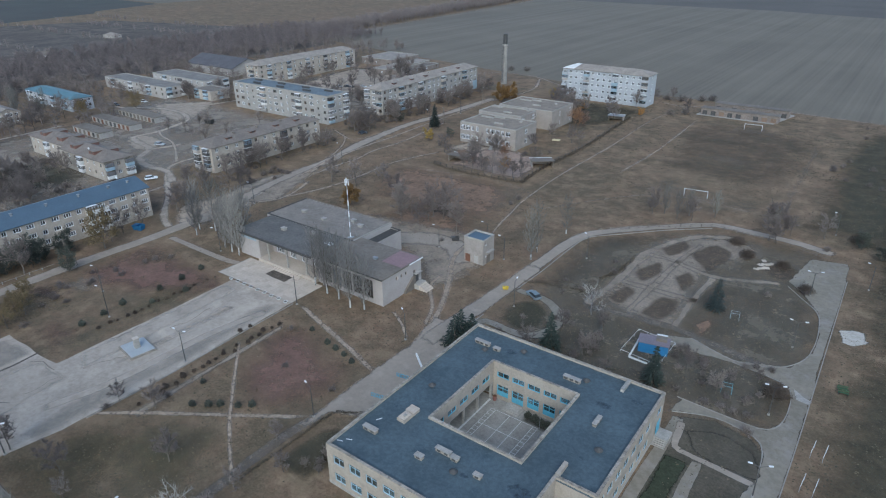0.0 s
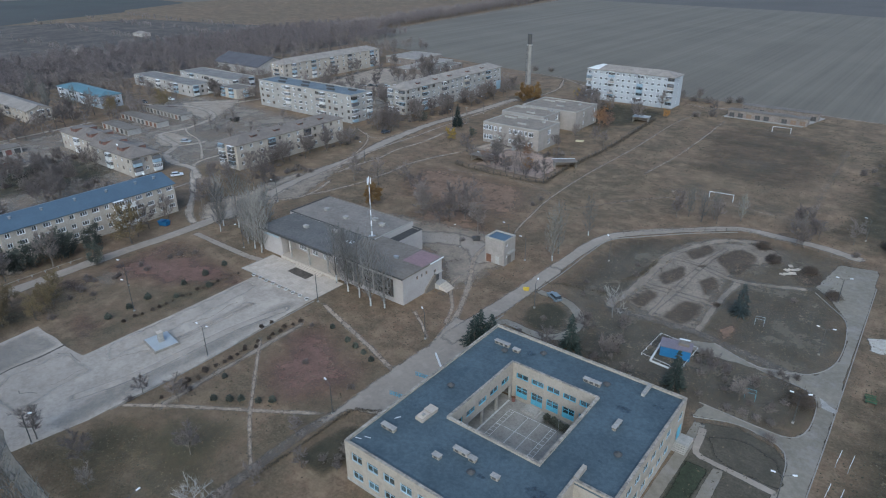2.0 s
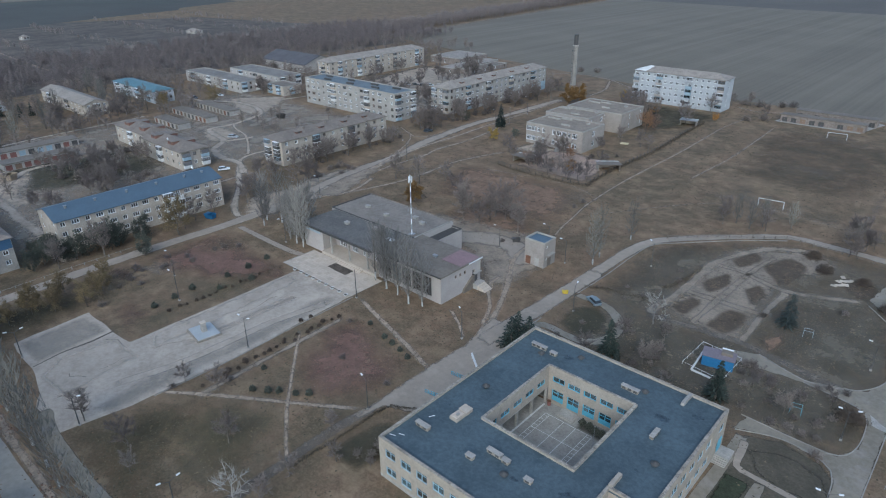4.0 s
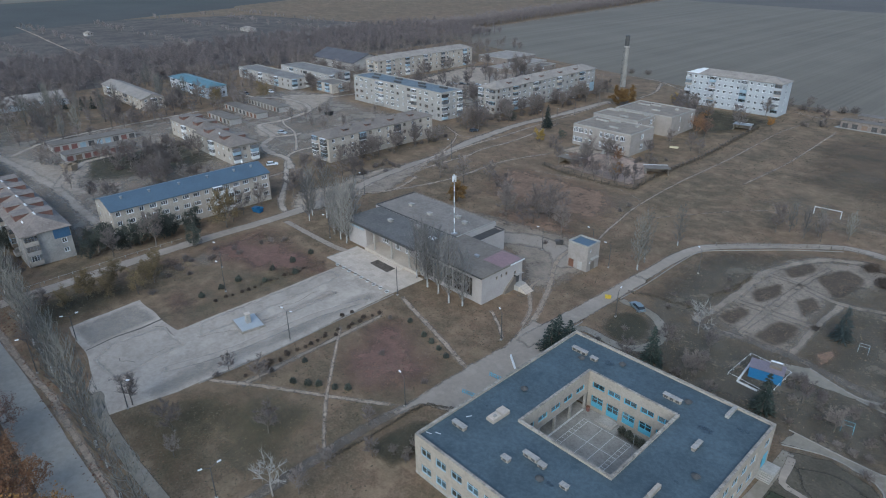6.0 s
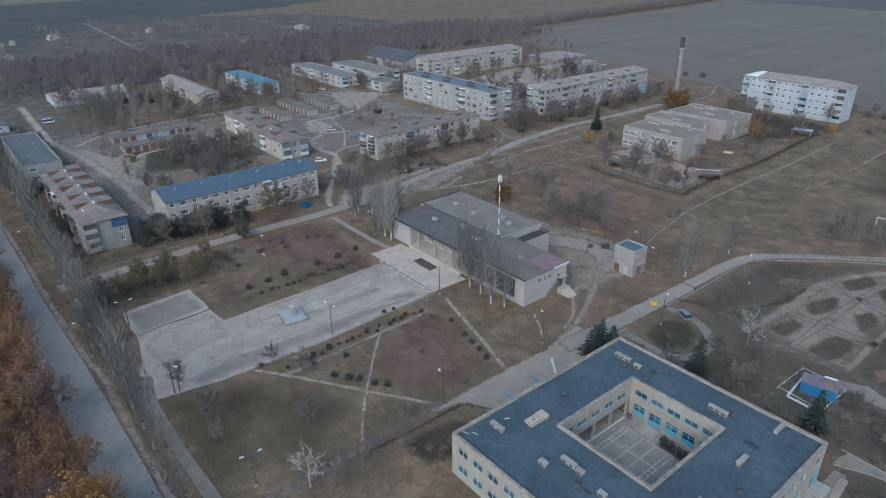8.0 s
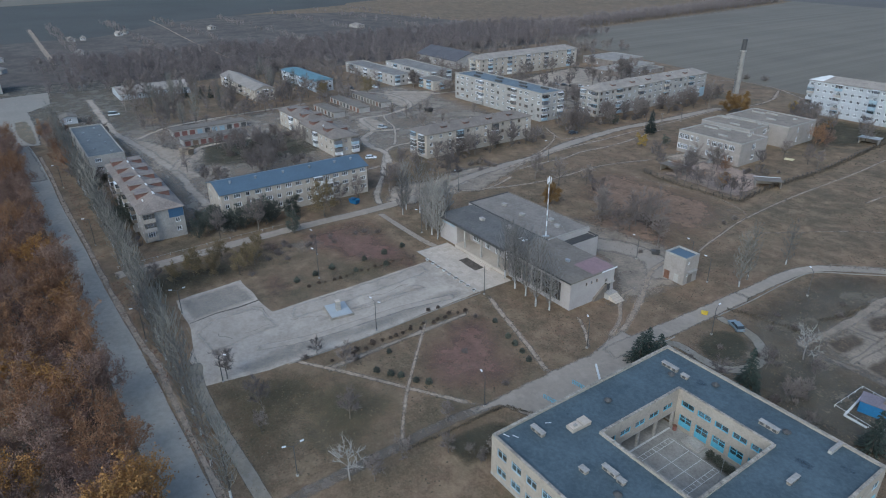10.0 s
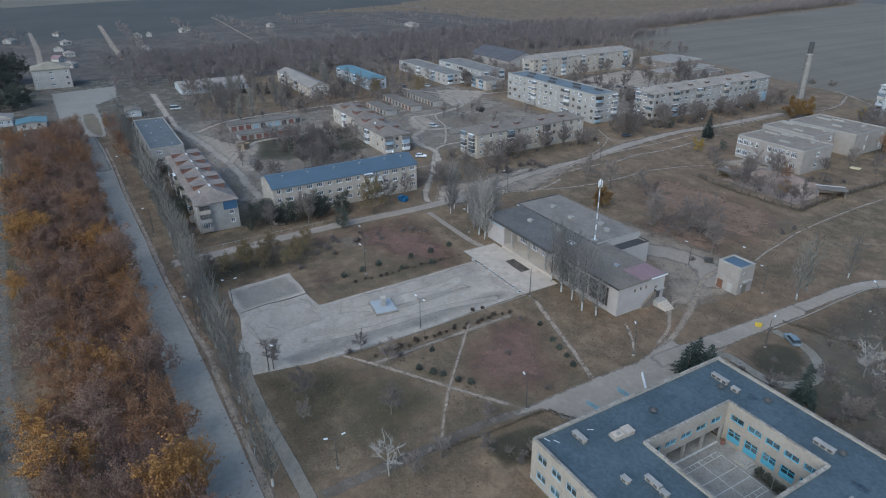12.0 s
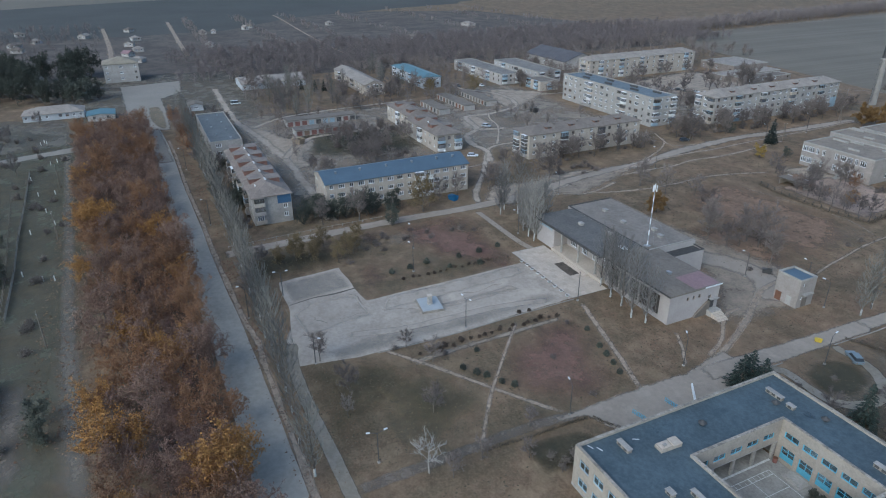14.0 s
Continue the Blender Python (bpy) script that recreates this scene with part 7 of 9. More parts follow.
POPLAR_THIN = Kinds([lambda s=s: poplar(s, 16.0 + (s % 3), "slender pale bare poplar with a whitewashed foot", 2.4, 19, 2.6, TWIG_PALE) for s in (311, 312, 313)])
WISP = Kinds([lambda s=s: poplar(s, 9.0, "small wispy bare poplar beside the park fence", 1.4, 7, 0, None, 30) for s in (321, 322)])
BLUESPRUCE = Kinds([lambda: conifer(451, 8.3, 2.5, "blue-grey spruce in the park bed", NEEDLES_BLUE)])
THUJA = Kinds([lambda s=s: shrub(s, 0.9, 0.5, "small dark evergreen bush beside the path", LEAF_DARK, 14, 260, 0.11, "evergreen_bush") for s in (461, 462)])
REDBUSH = Kinds([lambda s=s: shrub(s, 0.8, 0.55, "small dark red-brown bush along the square", LEAF_RUSSET, 16, 260, 0.1, "barberry_bush") for s in (465, 466)])
DARKTREE = Kinds([lambda s=s: leafy_tree(s, 6.0, 2.3, "dense dark evergreen tree by the house", LEAF_DARK, 1500, 0.2, "evergreen_tree", clear=0.08, subs=4, twigs=12) for s in (471, 472)])
TALLDARK = Kinds([lambda s=s: leafy_tree(s, 14.0, 5.2, "tall dark evergreen tree beyond the side street", LEAF_DARK, 6500, 0.26, "evergreen_tree", clear=0.08, subs=5, twigs=12) for s in (481, 482)])

R6 = random.Random(6)
def row(kind, pts, scale=1.0, vary=0.12):
    for i, (x, y) in enumerate(pts):
        kind.put(i, x, y, scale * R6.uniform(1 - vary, 1 + vary), R6)


def scatter(kind, x0, x1, y0, y1, n, scale=1.0, vary=0.2, gap=1.5, check=True):
    for i in range(n):
        for _ in range(20):
            x, y = R6.uniform(x0, x1), R6.uniform(y0, y1)
            if not check or free(x, y, gap):
                kind.put(R6.randrange(9), x, y, scale * R6.uniform(1 - vary, 1 + vary), R6)
                break


# poplars along the road and before the club
row(POPLAR, [(-78 - 7.2 * i + R6.uniform(-1.5, 1.5), 13.2 + min(2.4, 0.2 * i) + R6.uniform(-0.6, 0.6)) for i in range(34)], 1.0)
row(POPLAR_THIN, [(-107.8, 92.6), (-102.5, 91.4), (-98.1, 91.0), (-93.2, 89.7), (-90.0, 91.0), (-105.8, 93.6)], 1.0)
row(POPLAR_THIN, [(-137.5, 92.5), (-141, 92.8), (-145, 93.5), (-148, 97), (-143, 99), (-159, 94), (-162, 97), (-157, 99)], 0.97)
row(POPLAR, [(-71.5, 136), (-72.4, 141), (-71.5, 157)], 0.85)
# the russet wood along the road
for i in range(34):
    x = -70 - 7.4 * i
    right, left = 2.6 - 0.028 * (-x - 75), -12.2 - 0.062 * (-x - 75)
    n = round((right - left) / 4.9) + 1
    for j in range(n):
        OAK.put(R6.randrange(6), x + R6.uniform(-2.5, 2.5), right + (left - right) * j / (n - 1) + R6.uniform(-1.5, 1.5), R6.uniform(0.72, 1.12), R6)
row(OAK, [(-262, 14), (-270, 14.5), (-280, 13), (-300, 12.5)], 1.0)
row(BARE, [(-290, 12.5), (-310, 13), (-252, 15)], 0.9)
row(ORANGE, [(-190.5, -20.5), (-193, -17), (-78, 1)], 1.2)
row(ORANGE, [(-205, -22), (-104, -16.5), (-93, -16), (-163, -21), (-82, 3.4), (-128, -12), (-196, -20), (-199, -17), (-79, 0.6), (-122, -8), (-76, -14), (-150, 0), (-178, -3), (-92, -12), (-114, -3), (-240, -24)], 1.0)
row(AMBER, [(-138.6, 137.8)], 1.0)
row(GOLD, [(-165.2, 213.5), (-161, 322)], 1.0)
row(AMBER, [(-179.2, 296), (-175.5, 299)], 1.2)
row(OAK, [(-121, 266), (-119, 270)], 0.85, 0.05)
scatter(BARE, -400, -305, 52, 112, 16, 0.9)
scatter(BARE, -345, -326, 112, 150, 9, 0.85)
row(BARE, [(-238, 86), (-236, 80), (-240, 82)], 0.8)
scatter(BARE, -345, -322, 190, 206, 5, 0.8)
row(BARE, [(-107, 22.5)], 0.62)
row(BARE, [(-72.3, 50.1), (-88.5, 22.6), (-104, 40), (-69, 39), (-67.5, 33), (-66, 46)], 0.42)
row(OAK, [(-320, 11), (-322, 18), (-316, 15)], 0.9)
row(ORANGE, [(-114.4, 193), (-103.8, 302.4)], 0.6)
row(WISP, [(-53.5, 188.6), (-49, 186.6), (-46.7, 191), (-39.9, 194.5), (-22.6, 192)], 0.95)
row(SPRUCE, [(-176.8, 233)], 0.95)
row(SPRUCE, [(-381, 86), (-372, 92), (-371, 97)], 0.8)
row(OLIVE, [(-325, 172), (-330, 147)], 1.05)
row(BARE, [(-268, 318), (-264, 314), (-266, 324)], 1.3)
row(BUSH, [(-107.7, 352), (-88.7, 323), (-86.5, 362), (-100, 352), (-91, 358), (-95, 318), (-215, 388), (-225, 384)], 2.4)
row(BARE, [(-104, 350), (-89, 326), (-112, 346)], 0.7)
row(SPRUCE, [(-178.5, 236)], 1.2)
scatter(WISP, -395, -312, 58, 110, 16, 1.35)
scatter(WISP, -420, -330, 126, 148, 8, 1.3)
# spruces
row(FIR, [(-64.9, 91.6), (-62.2, 94.0), (-65.8, 95.2)], 1.0, 0.06)
row(SPRUCE, [(-48, 102), (-26.5, 102.5)], 1.05, 0.04)
row(SPRUCE, [(-44, 97.4)], 0.55)
BLUESPRUCE.put(0, -24.4, 137.6, 1.0, R6)
# trees before the long houses
row(OLIVE, [(-171.8, 73.4)], 1.25)
row(OLIVE, [(-154.5, 29), (-151.5, 33), (-149, 39), (-157, 35), (-155, 43), (-153, 24), (-160, 38), (-152, 44), (-157, 30), (-158, 47)], 0.72)
row(BARE, [(-120.2, 140.6), (-106, 147), (-132, 152)], 0.9)
row(DARKTREE, [(-177.5, 58), (-179, 53), (-178.5, 66), (-178, 47.5)], 1.15)
row(DARKTREE, [(-165.4, 60.5), (-181, 43), (-178, 45), (-176, 56), (-178, 60), (-176, 64), (-177, 50), (-203, 21.5), (-205, 23), (-199, 21.8), (-209, 22.4), (-240, 22), (-190, 18), (-200, 17), (-201, 20), (-215, 16.5), (-208, 18), (-186, 44), (-185, 40), (-180, 40), (-178, 37), (-178, 46)], 0.9)
row(BARE, [(-175, 42), (-174, 53), (-175, 77), (-178, 82), (-177, 88), (-111, 137.6), (-109.6, 140.7), (-98.5, 139.9), (-111.2, 145.7), (-106.8, 145.1), (-117.9, 138.1), (-150, 152), (-145, 160), (-160, 150)], 0.8)
scatter(BARE, -200, -178, 100, 130, 8, 0.75)
scatter(BARE, -202, -194, 130, 190, 16, 0.7)
scatter(OAK, -150, -110, 190, 214, 5, 0.5)
scatter(BUSH, -208, -197, 205, 320, 30, 1.8)
scatter(BARE, -272, -220, 68, 104, 26, 0.68)
scatter(BARE, -232, -212, 52, 58, 3, 0.6)
scatter(BARE, -208, -195, 205, 320, 44, 0.75)
scatter(BARE, -300, -218, 232, 262, 22, 0.8)
scatter(BARE, -320, -225, 262, 340, 20, 0.8)
scatter(BARE, -165, -122, 196, 214, 7, 0.7)
scatter(BARE, -125, -108, 215, 255, 5, 0.6)
scatter(BARE, -160, -110, 285, 325, 14, 0.8)
scatter(BARE, -350, -310, 8, 34, 5, 0.6)
scatter(BARE, -250, -130, 14, 22, 16, 0.6)
scatter(BARE, -100, -74, 20, 46, 3, 0.6)
scatter(BARE, -60, -5, 185, 200, 12, 0.55)
scatter(BARE, -52, -34, 98, 121, 8, 0.42)
row(THICKET, [(-16.8, 102.3), (-14.2, 102.6), (-12, 102.4), (-9.7, 102.8), (-9.1, 157.2), (-16.2, 150.9), (-58.4, 109), (-24, 110), (-20, 113)], 0.55)
scatter(BARE, -26, -8, 103, 117, 4, 0.36)
scatter(BUSH, -50, -8, 98, 120, 9, 1.0)
scatter(BUSH, -66, -48, 122, 150, 8, 0.9)
scatter(BUSH, -60, -4, 96, 120, 12, 0.8)
scatter(BUSH, -140, -95, 124, 175, 6, 0.9)
scatter(BUSH, -124, -108, 206, 240, 9, 1.0)
scatter(BUSH, -202, -178, 130, 190, 26, 1.2)
scatter(BUSH, -270, -216, 64, 102, 22, 2.1)
scatter(BUSH, -69, -61, 49, 62, 14, 0.9)
scatter(BUSH, -166, -136, 40, 85, 14, 0.9)
scatter(BUSH, -20, 20, 180, 350, 20, 1.1)
row(RUSSET, [(-29.5, 178), (-25.1, 170.8), (-16.2, 169.6), (-2, 198.5), (-6.6, 112.2), (-9.2, 158.5)], 1.0, 0.2)
# small evergreens along the paths
row(REDBUSH, [(-100.7 + R6.uniform(-0.9, 0.9) - 0.02 * i, 42 + 1.85 * i + R6.uniform(-0.5, 0.5)) for i in range(19)] + [(-105.8, 68.3), (-105.4, 70.7), (-102.1, 51.6), (-102.2, 61.3)], 1.0, 0.3)
row(BUSH, [(-87.6, 65.2), (-97.2, 75.2), (-74.5, 65.1)], 0.75)
row(BUSH, [(-104.4, 37.6), (-98.2, 46)], 0.9)
row(THUJA, [(-93.1, 77.6), (-86.7, 76), (-83.7, 75.4), (-80.8, 74.8), (-77.7, 73.9)], 1.3, 0.15)
row(THUJA, [(-92.2, 47.2), (-89.7, 48.9), (-88.0, 50.2), (-85.1, 51.9), (-83.2, 53.5), (-96.5, 52.5)], 1.35, 0.15)
row(REDBUSH, [(-131.6 - 0.9 * R6.random(), 81 - 2.0 * i + R6.uniform(-0.5, 0.5)) for i in range(16)], 0.75, 0.3)
row(THUJA, [(-136.4, 49.2), (-137.1, 54.5), (-137.9, 59.5), (-137.5, 68.8), (-137.8, 75.1), (-138.8, 81.4), (-133, 64), (-131.5, 72)], 1.7, 0.2)
row(BUSH, [(-146.4, 41.3), (-155.8, 67.5), (-153.7, 77.6)], 1.0)


def far_wood(name, label, spots, seed, H=9.0, twigs=34, mat=None):
    """Distant bare woods as one mass of many small trees."""
    rng = random.Random(seed)
    st = Sticks()
    for x, y in spots:
        h = H * rng.uniform(0.7, 1.25)
        st.stick((x, y, -0.1), (x, y, h * 0.6), 0.18, 0.1, 3)
        for i in range(twigs):
            z = h * rng.uniform(0.2, 0.7)
            d = rand_dir(rng, 0.8)
            e = Vector((x, y, z)) + Vector((d.x * h * 0.36, d.y * h * 0.36, abs(d.z) * h * 0.3))
            b = Vector((x, y, z))
            st.spike(b, e, 0.1)
            for _ in range(2):
                c = b.lerp(e, rng.uniform(0.3, 1.0))
                st.spike(c, c + rand_dir(rng, 0.4) * h * 0.17, 0.09)
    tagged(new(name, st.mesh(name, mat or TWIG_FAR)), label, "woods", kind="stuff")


R7 = random.Random(7)


def spots(x0, x1, y0, y1, n, gap=2.0):
    out = []
    while len(out) < n:
        x, y = R7.uniform(x0, x1), R7.uniform(y0, y1)
        if free(x, y, gap):
            out.append((x, y))
    return out


far_wood("yard_trees", "bare grey-brown trees between the distant houses", spots(-272, -222, 150, 200, 8) + spots(-330, -240, 50, 57, 8) + spots(-440, -306, 50, 112, 60) + spots(-440, -300, 125, 260, 190) + spots(-460, -340, 260, 420, 150), 8, 8.5, 46, TWIG)
# the woods from here on get their haze from the paled twig colour
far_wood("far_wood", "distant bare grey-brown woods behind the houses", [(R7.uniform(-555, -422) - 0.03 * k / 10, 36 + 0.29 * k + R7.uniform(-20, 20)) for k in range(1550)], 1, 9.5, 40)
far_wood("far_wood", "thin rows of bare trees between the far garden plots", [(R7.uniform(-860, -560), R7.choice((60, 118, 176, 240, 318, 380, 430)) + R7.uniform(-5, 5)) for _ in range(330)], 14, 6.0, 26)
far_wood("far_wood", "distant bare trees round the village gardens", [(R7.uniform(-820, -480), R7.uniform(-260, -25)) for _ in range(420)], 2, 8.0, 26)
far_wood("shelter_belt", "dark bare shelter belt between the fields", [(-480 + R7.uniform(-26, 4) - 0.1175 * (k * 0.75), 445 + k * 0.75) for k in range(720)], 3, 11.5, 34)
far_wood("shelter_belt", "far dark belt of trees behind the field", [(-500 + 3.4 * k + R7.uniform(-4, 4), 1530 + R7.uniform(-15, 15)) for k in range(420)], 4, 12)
scatter(TALLDARK, -500, -400, -100, -24, 46, 1.05, 0.25, 2)
row(DARKTREE, [(-407, -22), (-410, -29), (-402, -28), (-398, -34), (-416, -37), (-406, -40)], 1.9)
# ---- the square, the entrance and the courtyard ----
def slab_field(name, label, outline_pts, origin, cols, rows_, size, z, group=""):
    """A pavement of separate slabs on a bed."""
    bed = sheet(name, outline_pts, z - 0.03, CONCRETE, label, 0, 0.0, 4, "paving")
    me = mesh_of(boxes((-size / 2 + 0.02, size / 2 - 0.02, -size / 2 + 0.02, size / 2 - 0.02, -0.05, 0.03)), "slab", SLABS)
    for i in range(cols):
        for j in range(rows_):
            part("slab", me, None, bed, "", pose(origin[0] + (i + 0.5) * size, origin[1] + (j + 0.5) * size, z, 0, 0, 90 * ((i + j) % 4)))


slab_field("pavement", "pale concrete slab pavement before the club", [(-133.9, 83), (-106, 83), (-106, 93.3), (-133.9, 93.3)], (-133.5, 83.2), 19, 7, 1.44, 0.05)
sheet("flower_bed", [(-122.8, 89.2), (-115.5, 89.1), (-115.5, 93.1), (-122.8, 93.2)], 0.092, surface("bed_soil", (0.1, 0.083, 0.067), 0.97, 0.4, 0.5, 3), "dark bare soil of a square flower bed", 0, 0.15, 1.0)


def planter():
    """A low white concrete bowl."""
    bm = bmesh.new()
    prof = [(0.25, 0), (0.36, 0.1), (0.47, 0.36), (0.52, 0.38), (0.52, 0.46), (0.44, 0.46), (0.4, 0.34)]
    rings = [[bm.verts.new((r * math.cos(k * math.pi / 6), r * math.sin(k * math.pi / 6), z)) for k in range(12)] for r, z in prof]
    for a_, b_ in zip(rings, rings[1:]):
        for k in range(12):
            bm.faces.new((a_[k], a_[(k + 1) % 12], b_[(k + 1) % 12], b_[k]))
    o_ = thing("planter", "low round white concrete planter with soil", "planter", None, "planters along the square")
    part("bowl", bm, WHITEWASH, o_)
    so = bmesh.new()
    so.faces.new([so.verts.new((0.42 * math.cos(k * math.pi / 6), 0.42 * math.sin(k * math.pi / 6), 0.39)) for k in range(12)])
    part("soil", so, bpy.data.materials["bed_soil"], o_)
    return o_


pl = planter()
for i in range(9):
    x = -127.5 + 2.55 * i
    if i == 0:
        pl.matrix_basis = pose(x, 82.3, 0.05)
    else:
        copy_thing(pl, pose(x, 82.3 + 0.1 * (i % 2), 0.05))


def monument():
    o_ = thing("monument", "pale stepped stone plinth with a short empty pedestal", "monument", pose(-117.6, 51.4, 0.05, 0, 0, -8))
    part("base", chamfer_box(-3.3, 3.3, -2.7, 2.7, 0, 0.35, 0.04), bpy.data.materials["worn_coping"], o_)
    part("plate", chamfer_box(-3.0, 3.0, -2.4, 2.4, 0.352, 0.5, 0.03), surface("pale_marble", (0.36, 0.375, 0.38), 0.6, 0.1, 0.5, 3), o_)
    bm = bmesh.new()
    lo, hi = 0.55, 0.46
    a_ = [bm.verts.new((sx * lo, sy * lo, 0.502)) for sx, sy in ((-1, -1), (1, -1), (1, 1), (-1, 1))]
    b_ = [bm.verts.new((sx * hi, sy * hi, 2.6)) for sx, sy in ((-1, -1), (1, -1), (1, 1), (-1, 1))]
    for k in range(4):
        bm.faces.new((a_[k], a_[(k + 1) % 4], b_[(k + 1) % 4], b_[k]))
    bm.faces.new(b_)
    part("pedestal", bm, CONCRETE, o_)
    part("cap", chamfer_box(-0.56, 0.56, -0.56, 0.56, 2.602, 2.75, 0.03), SLABS, o_)


monument()


def crack(points, w=0.13):
    ribbon("crack", points, w, 0.056, bpy.data.materials["bed_soil"], "dark crack in the asphalt", 0.6, 0.3, 0.5, "crack")


crack([(-133.2, 38.6), (-132.6, 33), (-132.8, 28), (-131.8, 22)], 0.5)
R8 = random.Random(8)
for x, y, dx, dy, n in ((-131, 36, 1.5, 0.3, 5), (-121, 30.5, 0.4, 1.2, 5), (-124, 26, 1.3, 0.3, 4), (-120, 41, 0.5, 1.5, 6), (-119.5, 60, 0.1, 1.6, 6), (-126, 50, 0.2, 1.5, 5)):
    pts = [(x, y)]
    for _ in range(n):
        pts.append((pts[-1][0] + dx + R8.uniform(-0.8, 0.8), pts[-1][1] + dy + R8.uniform(-0.8, 0.8)))
    crack(pts)
ribbon("seam", [(-107.5, 78), (-110, 66), (-110.5, 56), (-111, 42), (-114, 30)], 2.6, 0.0568, LIGHT_ASPHALT, "paler repaired strip of asphalt", 2, 0.2, 0.1, "asphalt patch")
kerb([(-105.4, 83), (-104.9, 66), (-104.2, 50), (-104.6, 34)], 0.2, 0.12)
kerb([(-66.6, 94), (-66.4, 105)], 0.18, 0.13)

# the courtyard of the school
yard = sheet("courtyard", [(-53.1, 63.05), (-32.85, 63.05), (-32.85, 81.55), (-53.1, 81.55)], 0.04, surface("courtyard_asphalt", (0.265, 0.252, 0.228), 0.92, 0.2, 0.3, 2.0, stain=(0.19, 0.175, 0.15), stain_at=0.58), "grey asphalt courtyard with painted lines", 0, 0.0, 4, "courtyard")
LINE = surface("worn_line_paint", (0.5, 0.5, 0.48), 0.8, 0.2, 0.8, 4.0)


def line(x0, y0, x1, y1, w=0.11):
    d = Vector((x1 - x0, y1 - y0, 0))
    n = Vector((-d.y, d.x, 0)).normalized() * w / 2
    bm = bmesh.new()
    a_, b_ = Vector((x0, y0, 0.046)), Vector((x1, y1, 0.046))
    bm.faces.new([bm.verts.new(v) for v in (a_ - n, b_ - n, b_ + n, a_ + n)])
    part("painted_line", bm, LINE, yard)


for xx in (-47.4, -46.5, -43.6, -41.2, -38.9, -38.0):
    line(xx, 65.2, xx, 78.5)
for yy in (65.2, 69.5, 74.0, 78.5):
    line(-47.4, yy, -38.0, yy)
for k in range(13):
    yy = 65.9 + k
    line(-47.4, yy, -46.5, yy, 0.09)
    line(-38.9, yy, -38.0, yy, 0.09)
line(-49.0, 63.6, -49.0, 80.6, 0.35)
tagged(part("court_step", boxes((-45.7, -42.3, 79.0, 81.28, 0.04, 0.32), (-45.3, -42.7, 79.4, 81.28, 0.322, 0.5)), CONCRETE), "low concrete steps before the courtyard door", "steps")
sheet("court_bed", [(-41.7, 78.2), (-35.4, 78.2), (-35.4, 81.3), (-41.7, 81.3)], 0.05, DARK_TURF, "overgrown bed in the courtyard corner", 0.8, 0.3, 0.8)
for x, y, s in ((-40.9, 80.2, 0.8), (-39.4, 80, 0.9), (-38.0, 79.6, 0.9), (-36.8, 79.8, 0.8), (-34.5, 64.5, 0.4), (-33.9, 65.6, 0.4)):
    (THUJA if s > 0.6 else BUSH).put(R8.randrange(3), x, y, s * 1.8 if s > 0.6 else s, R8)
o = thing("flag_pole", "thin pale steel pole in the courtyard", "pole", pose(-36.3, 75.6, 0.04))
part("shaft", tubes(((0, 0, 0), (0, 0, 5.2), 0.05, 0.03, 8)), STEEL, o)
part("foot", chamfer_box(-0.2, 0.2, -0.2, 0.2, 0, 0.12, 0.02), CONCRETE, o)
o = thing("waste_barrel", "dark red barrel by the courtyard wall", "barrel", pose(-48.2, 80.8, 0.05))
part("drum", tubes(((0, 0, 0), (0, 0, 0.85), 0.34, 0.36, 12)), RED_DOOR, o)
part("rim", tubes(((0, 0, 0.852), (0, 0, 0.9), 0.38, 0.38, 12)), RUST, o)


# things on the school roof
def vent_box(x, y, L, W, H, rot):
    o_ = thing("ventilation_shaft", "long pale concrete ventilation shaft on the blue roof", "ventilation shaft", pose(x, y, SCHOOL_ROOF, 0, 0, rot), "shafts on the school roof")
    part("body", chamfer_box(-L / 2, L / 2, -W / 2, W / 2, 0, H, 0.03), COPING, o_)
    part("lid", chamfer_box(-L / 2 - 0.1, L / 2 + 0.1, -W / 2 - 0.1, W / 2 + 0.1, H + 0.002, H + 0.1, 0.03), CONCRETE, o_)
    for s in (-1, 1):
        n = max(1, int(L / 1.0))
        for k in range(n):
            xx = -L / 2 + (k + 0.5) * L / n
            part("opening", boxes((xx - 0.32, xx + 0.32, s * (W / 2 + 0.006) - 0.004, s * (W / 2 + 0.006) + 0.004, H * 0.2, H * 0.88)), DARK_STEEL, o_)


def roof_cap(x, y):
    o_ = thing("roof_drain", "dark round roof cap with a mesh hood", "roof cap", pose(x, y, SCHOOL_ROOF), "caps on the school roof")
    part("pipe", tubes(((0, 0, 0), (0, 0, 0.35), 0.36, 0.36, 10)), DARK_STEEL, o_)
    part("hood", tubes(((0, 0, 0.352), (0, 0, 0.75), 0.68, 0.1, 10)), DARK_STEEL, o_)
for x, y, L, W, H, r in ((-54.0, 85.5, 3.6, 0.9, 0.9, 0), (-50.7, 85.2, 1.5, 0.9, 0.8, 0), (-55.1, 55.2, 3.0, 1.0, 0.9, 0), (-43.0, 57.9, 3.0, 0.9, 0.9, 0), (-40.8, 57.7, 1.4, 1.0, 0.8, 0), (-45.3, 55.0, 1.5, 1.0, 0.8, 0),
                         (-35.3, 85.0, 3.6, 0.9, 0.9, 0), (-27.3, 77.4, 2.8, 0.8, 0.8, 90), (-36.2, 56.8, 1.4, 0.9, 0.8, 0)):
    vent_box(x, y, L * 0.85, W * 0.75, H * 0.7, r)
o = thing("ventilation_block", "broken brick ventilation block with loose slabs on the roof", "ventilation shaft", pose(-52.5, 61.3, SCHOOL_ROOF, 0, 0, 88))
part("body", chamfer_box(-1.9, 1.9, -0.8, 0.8, 0, 0.55, 0.04), WALL_SCHOOL, o)
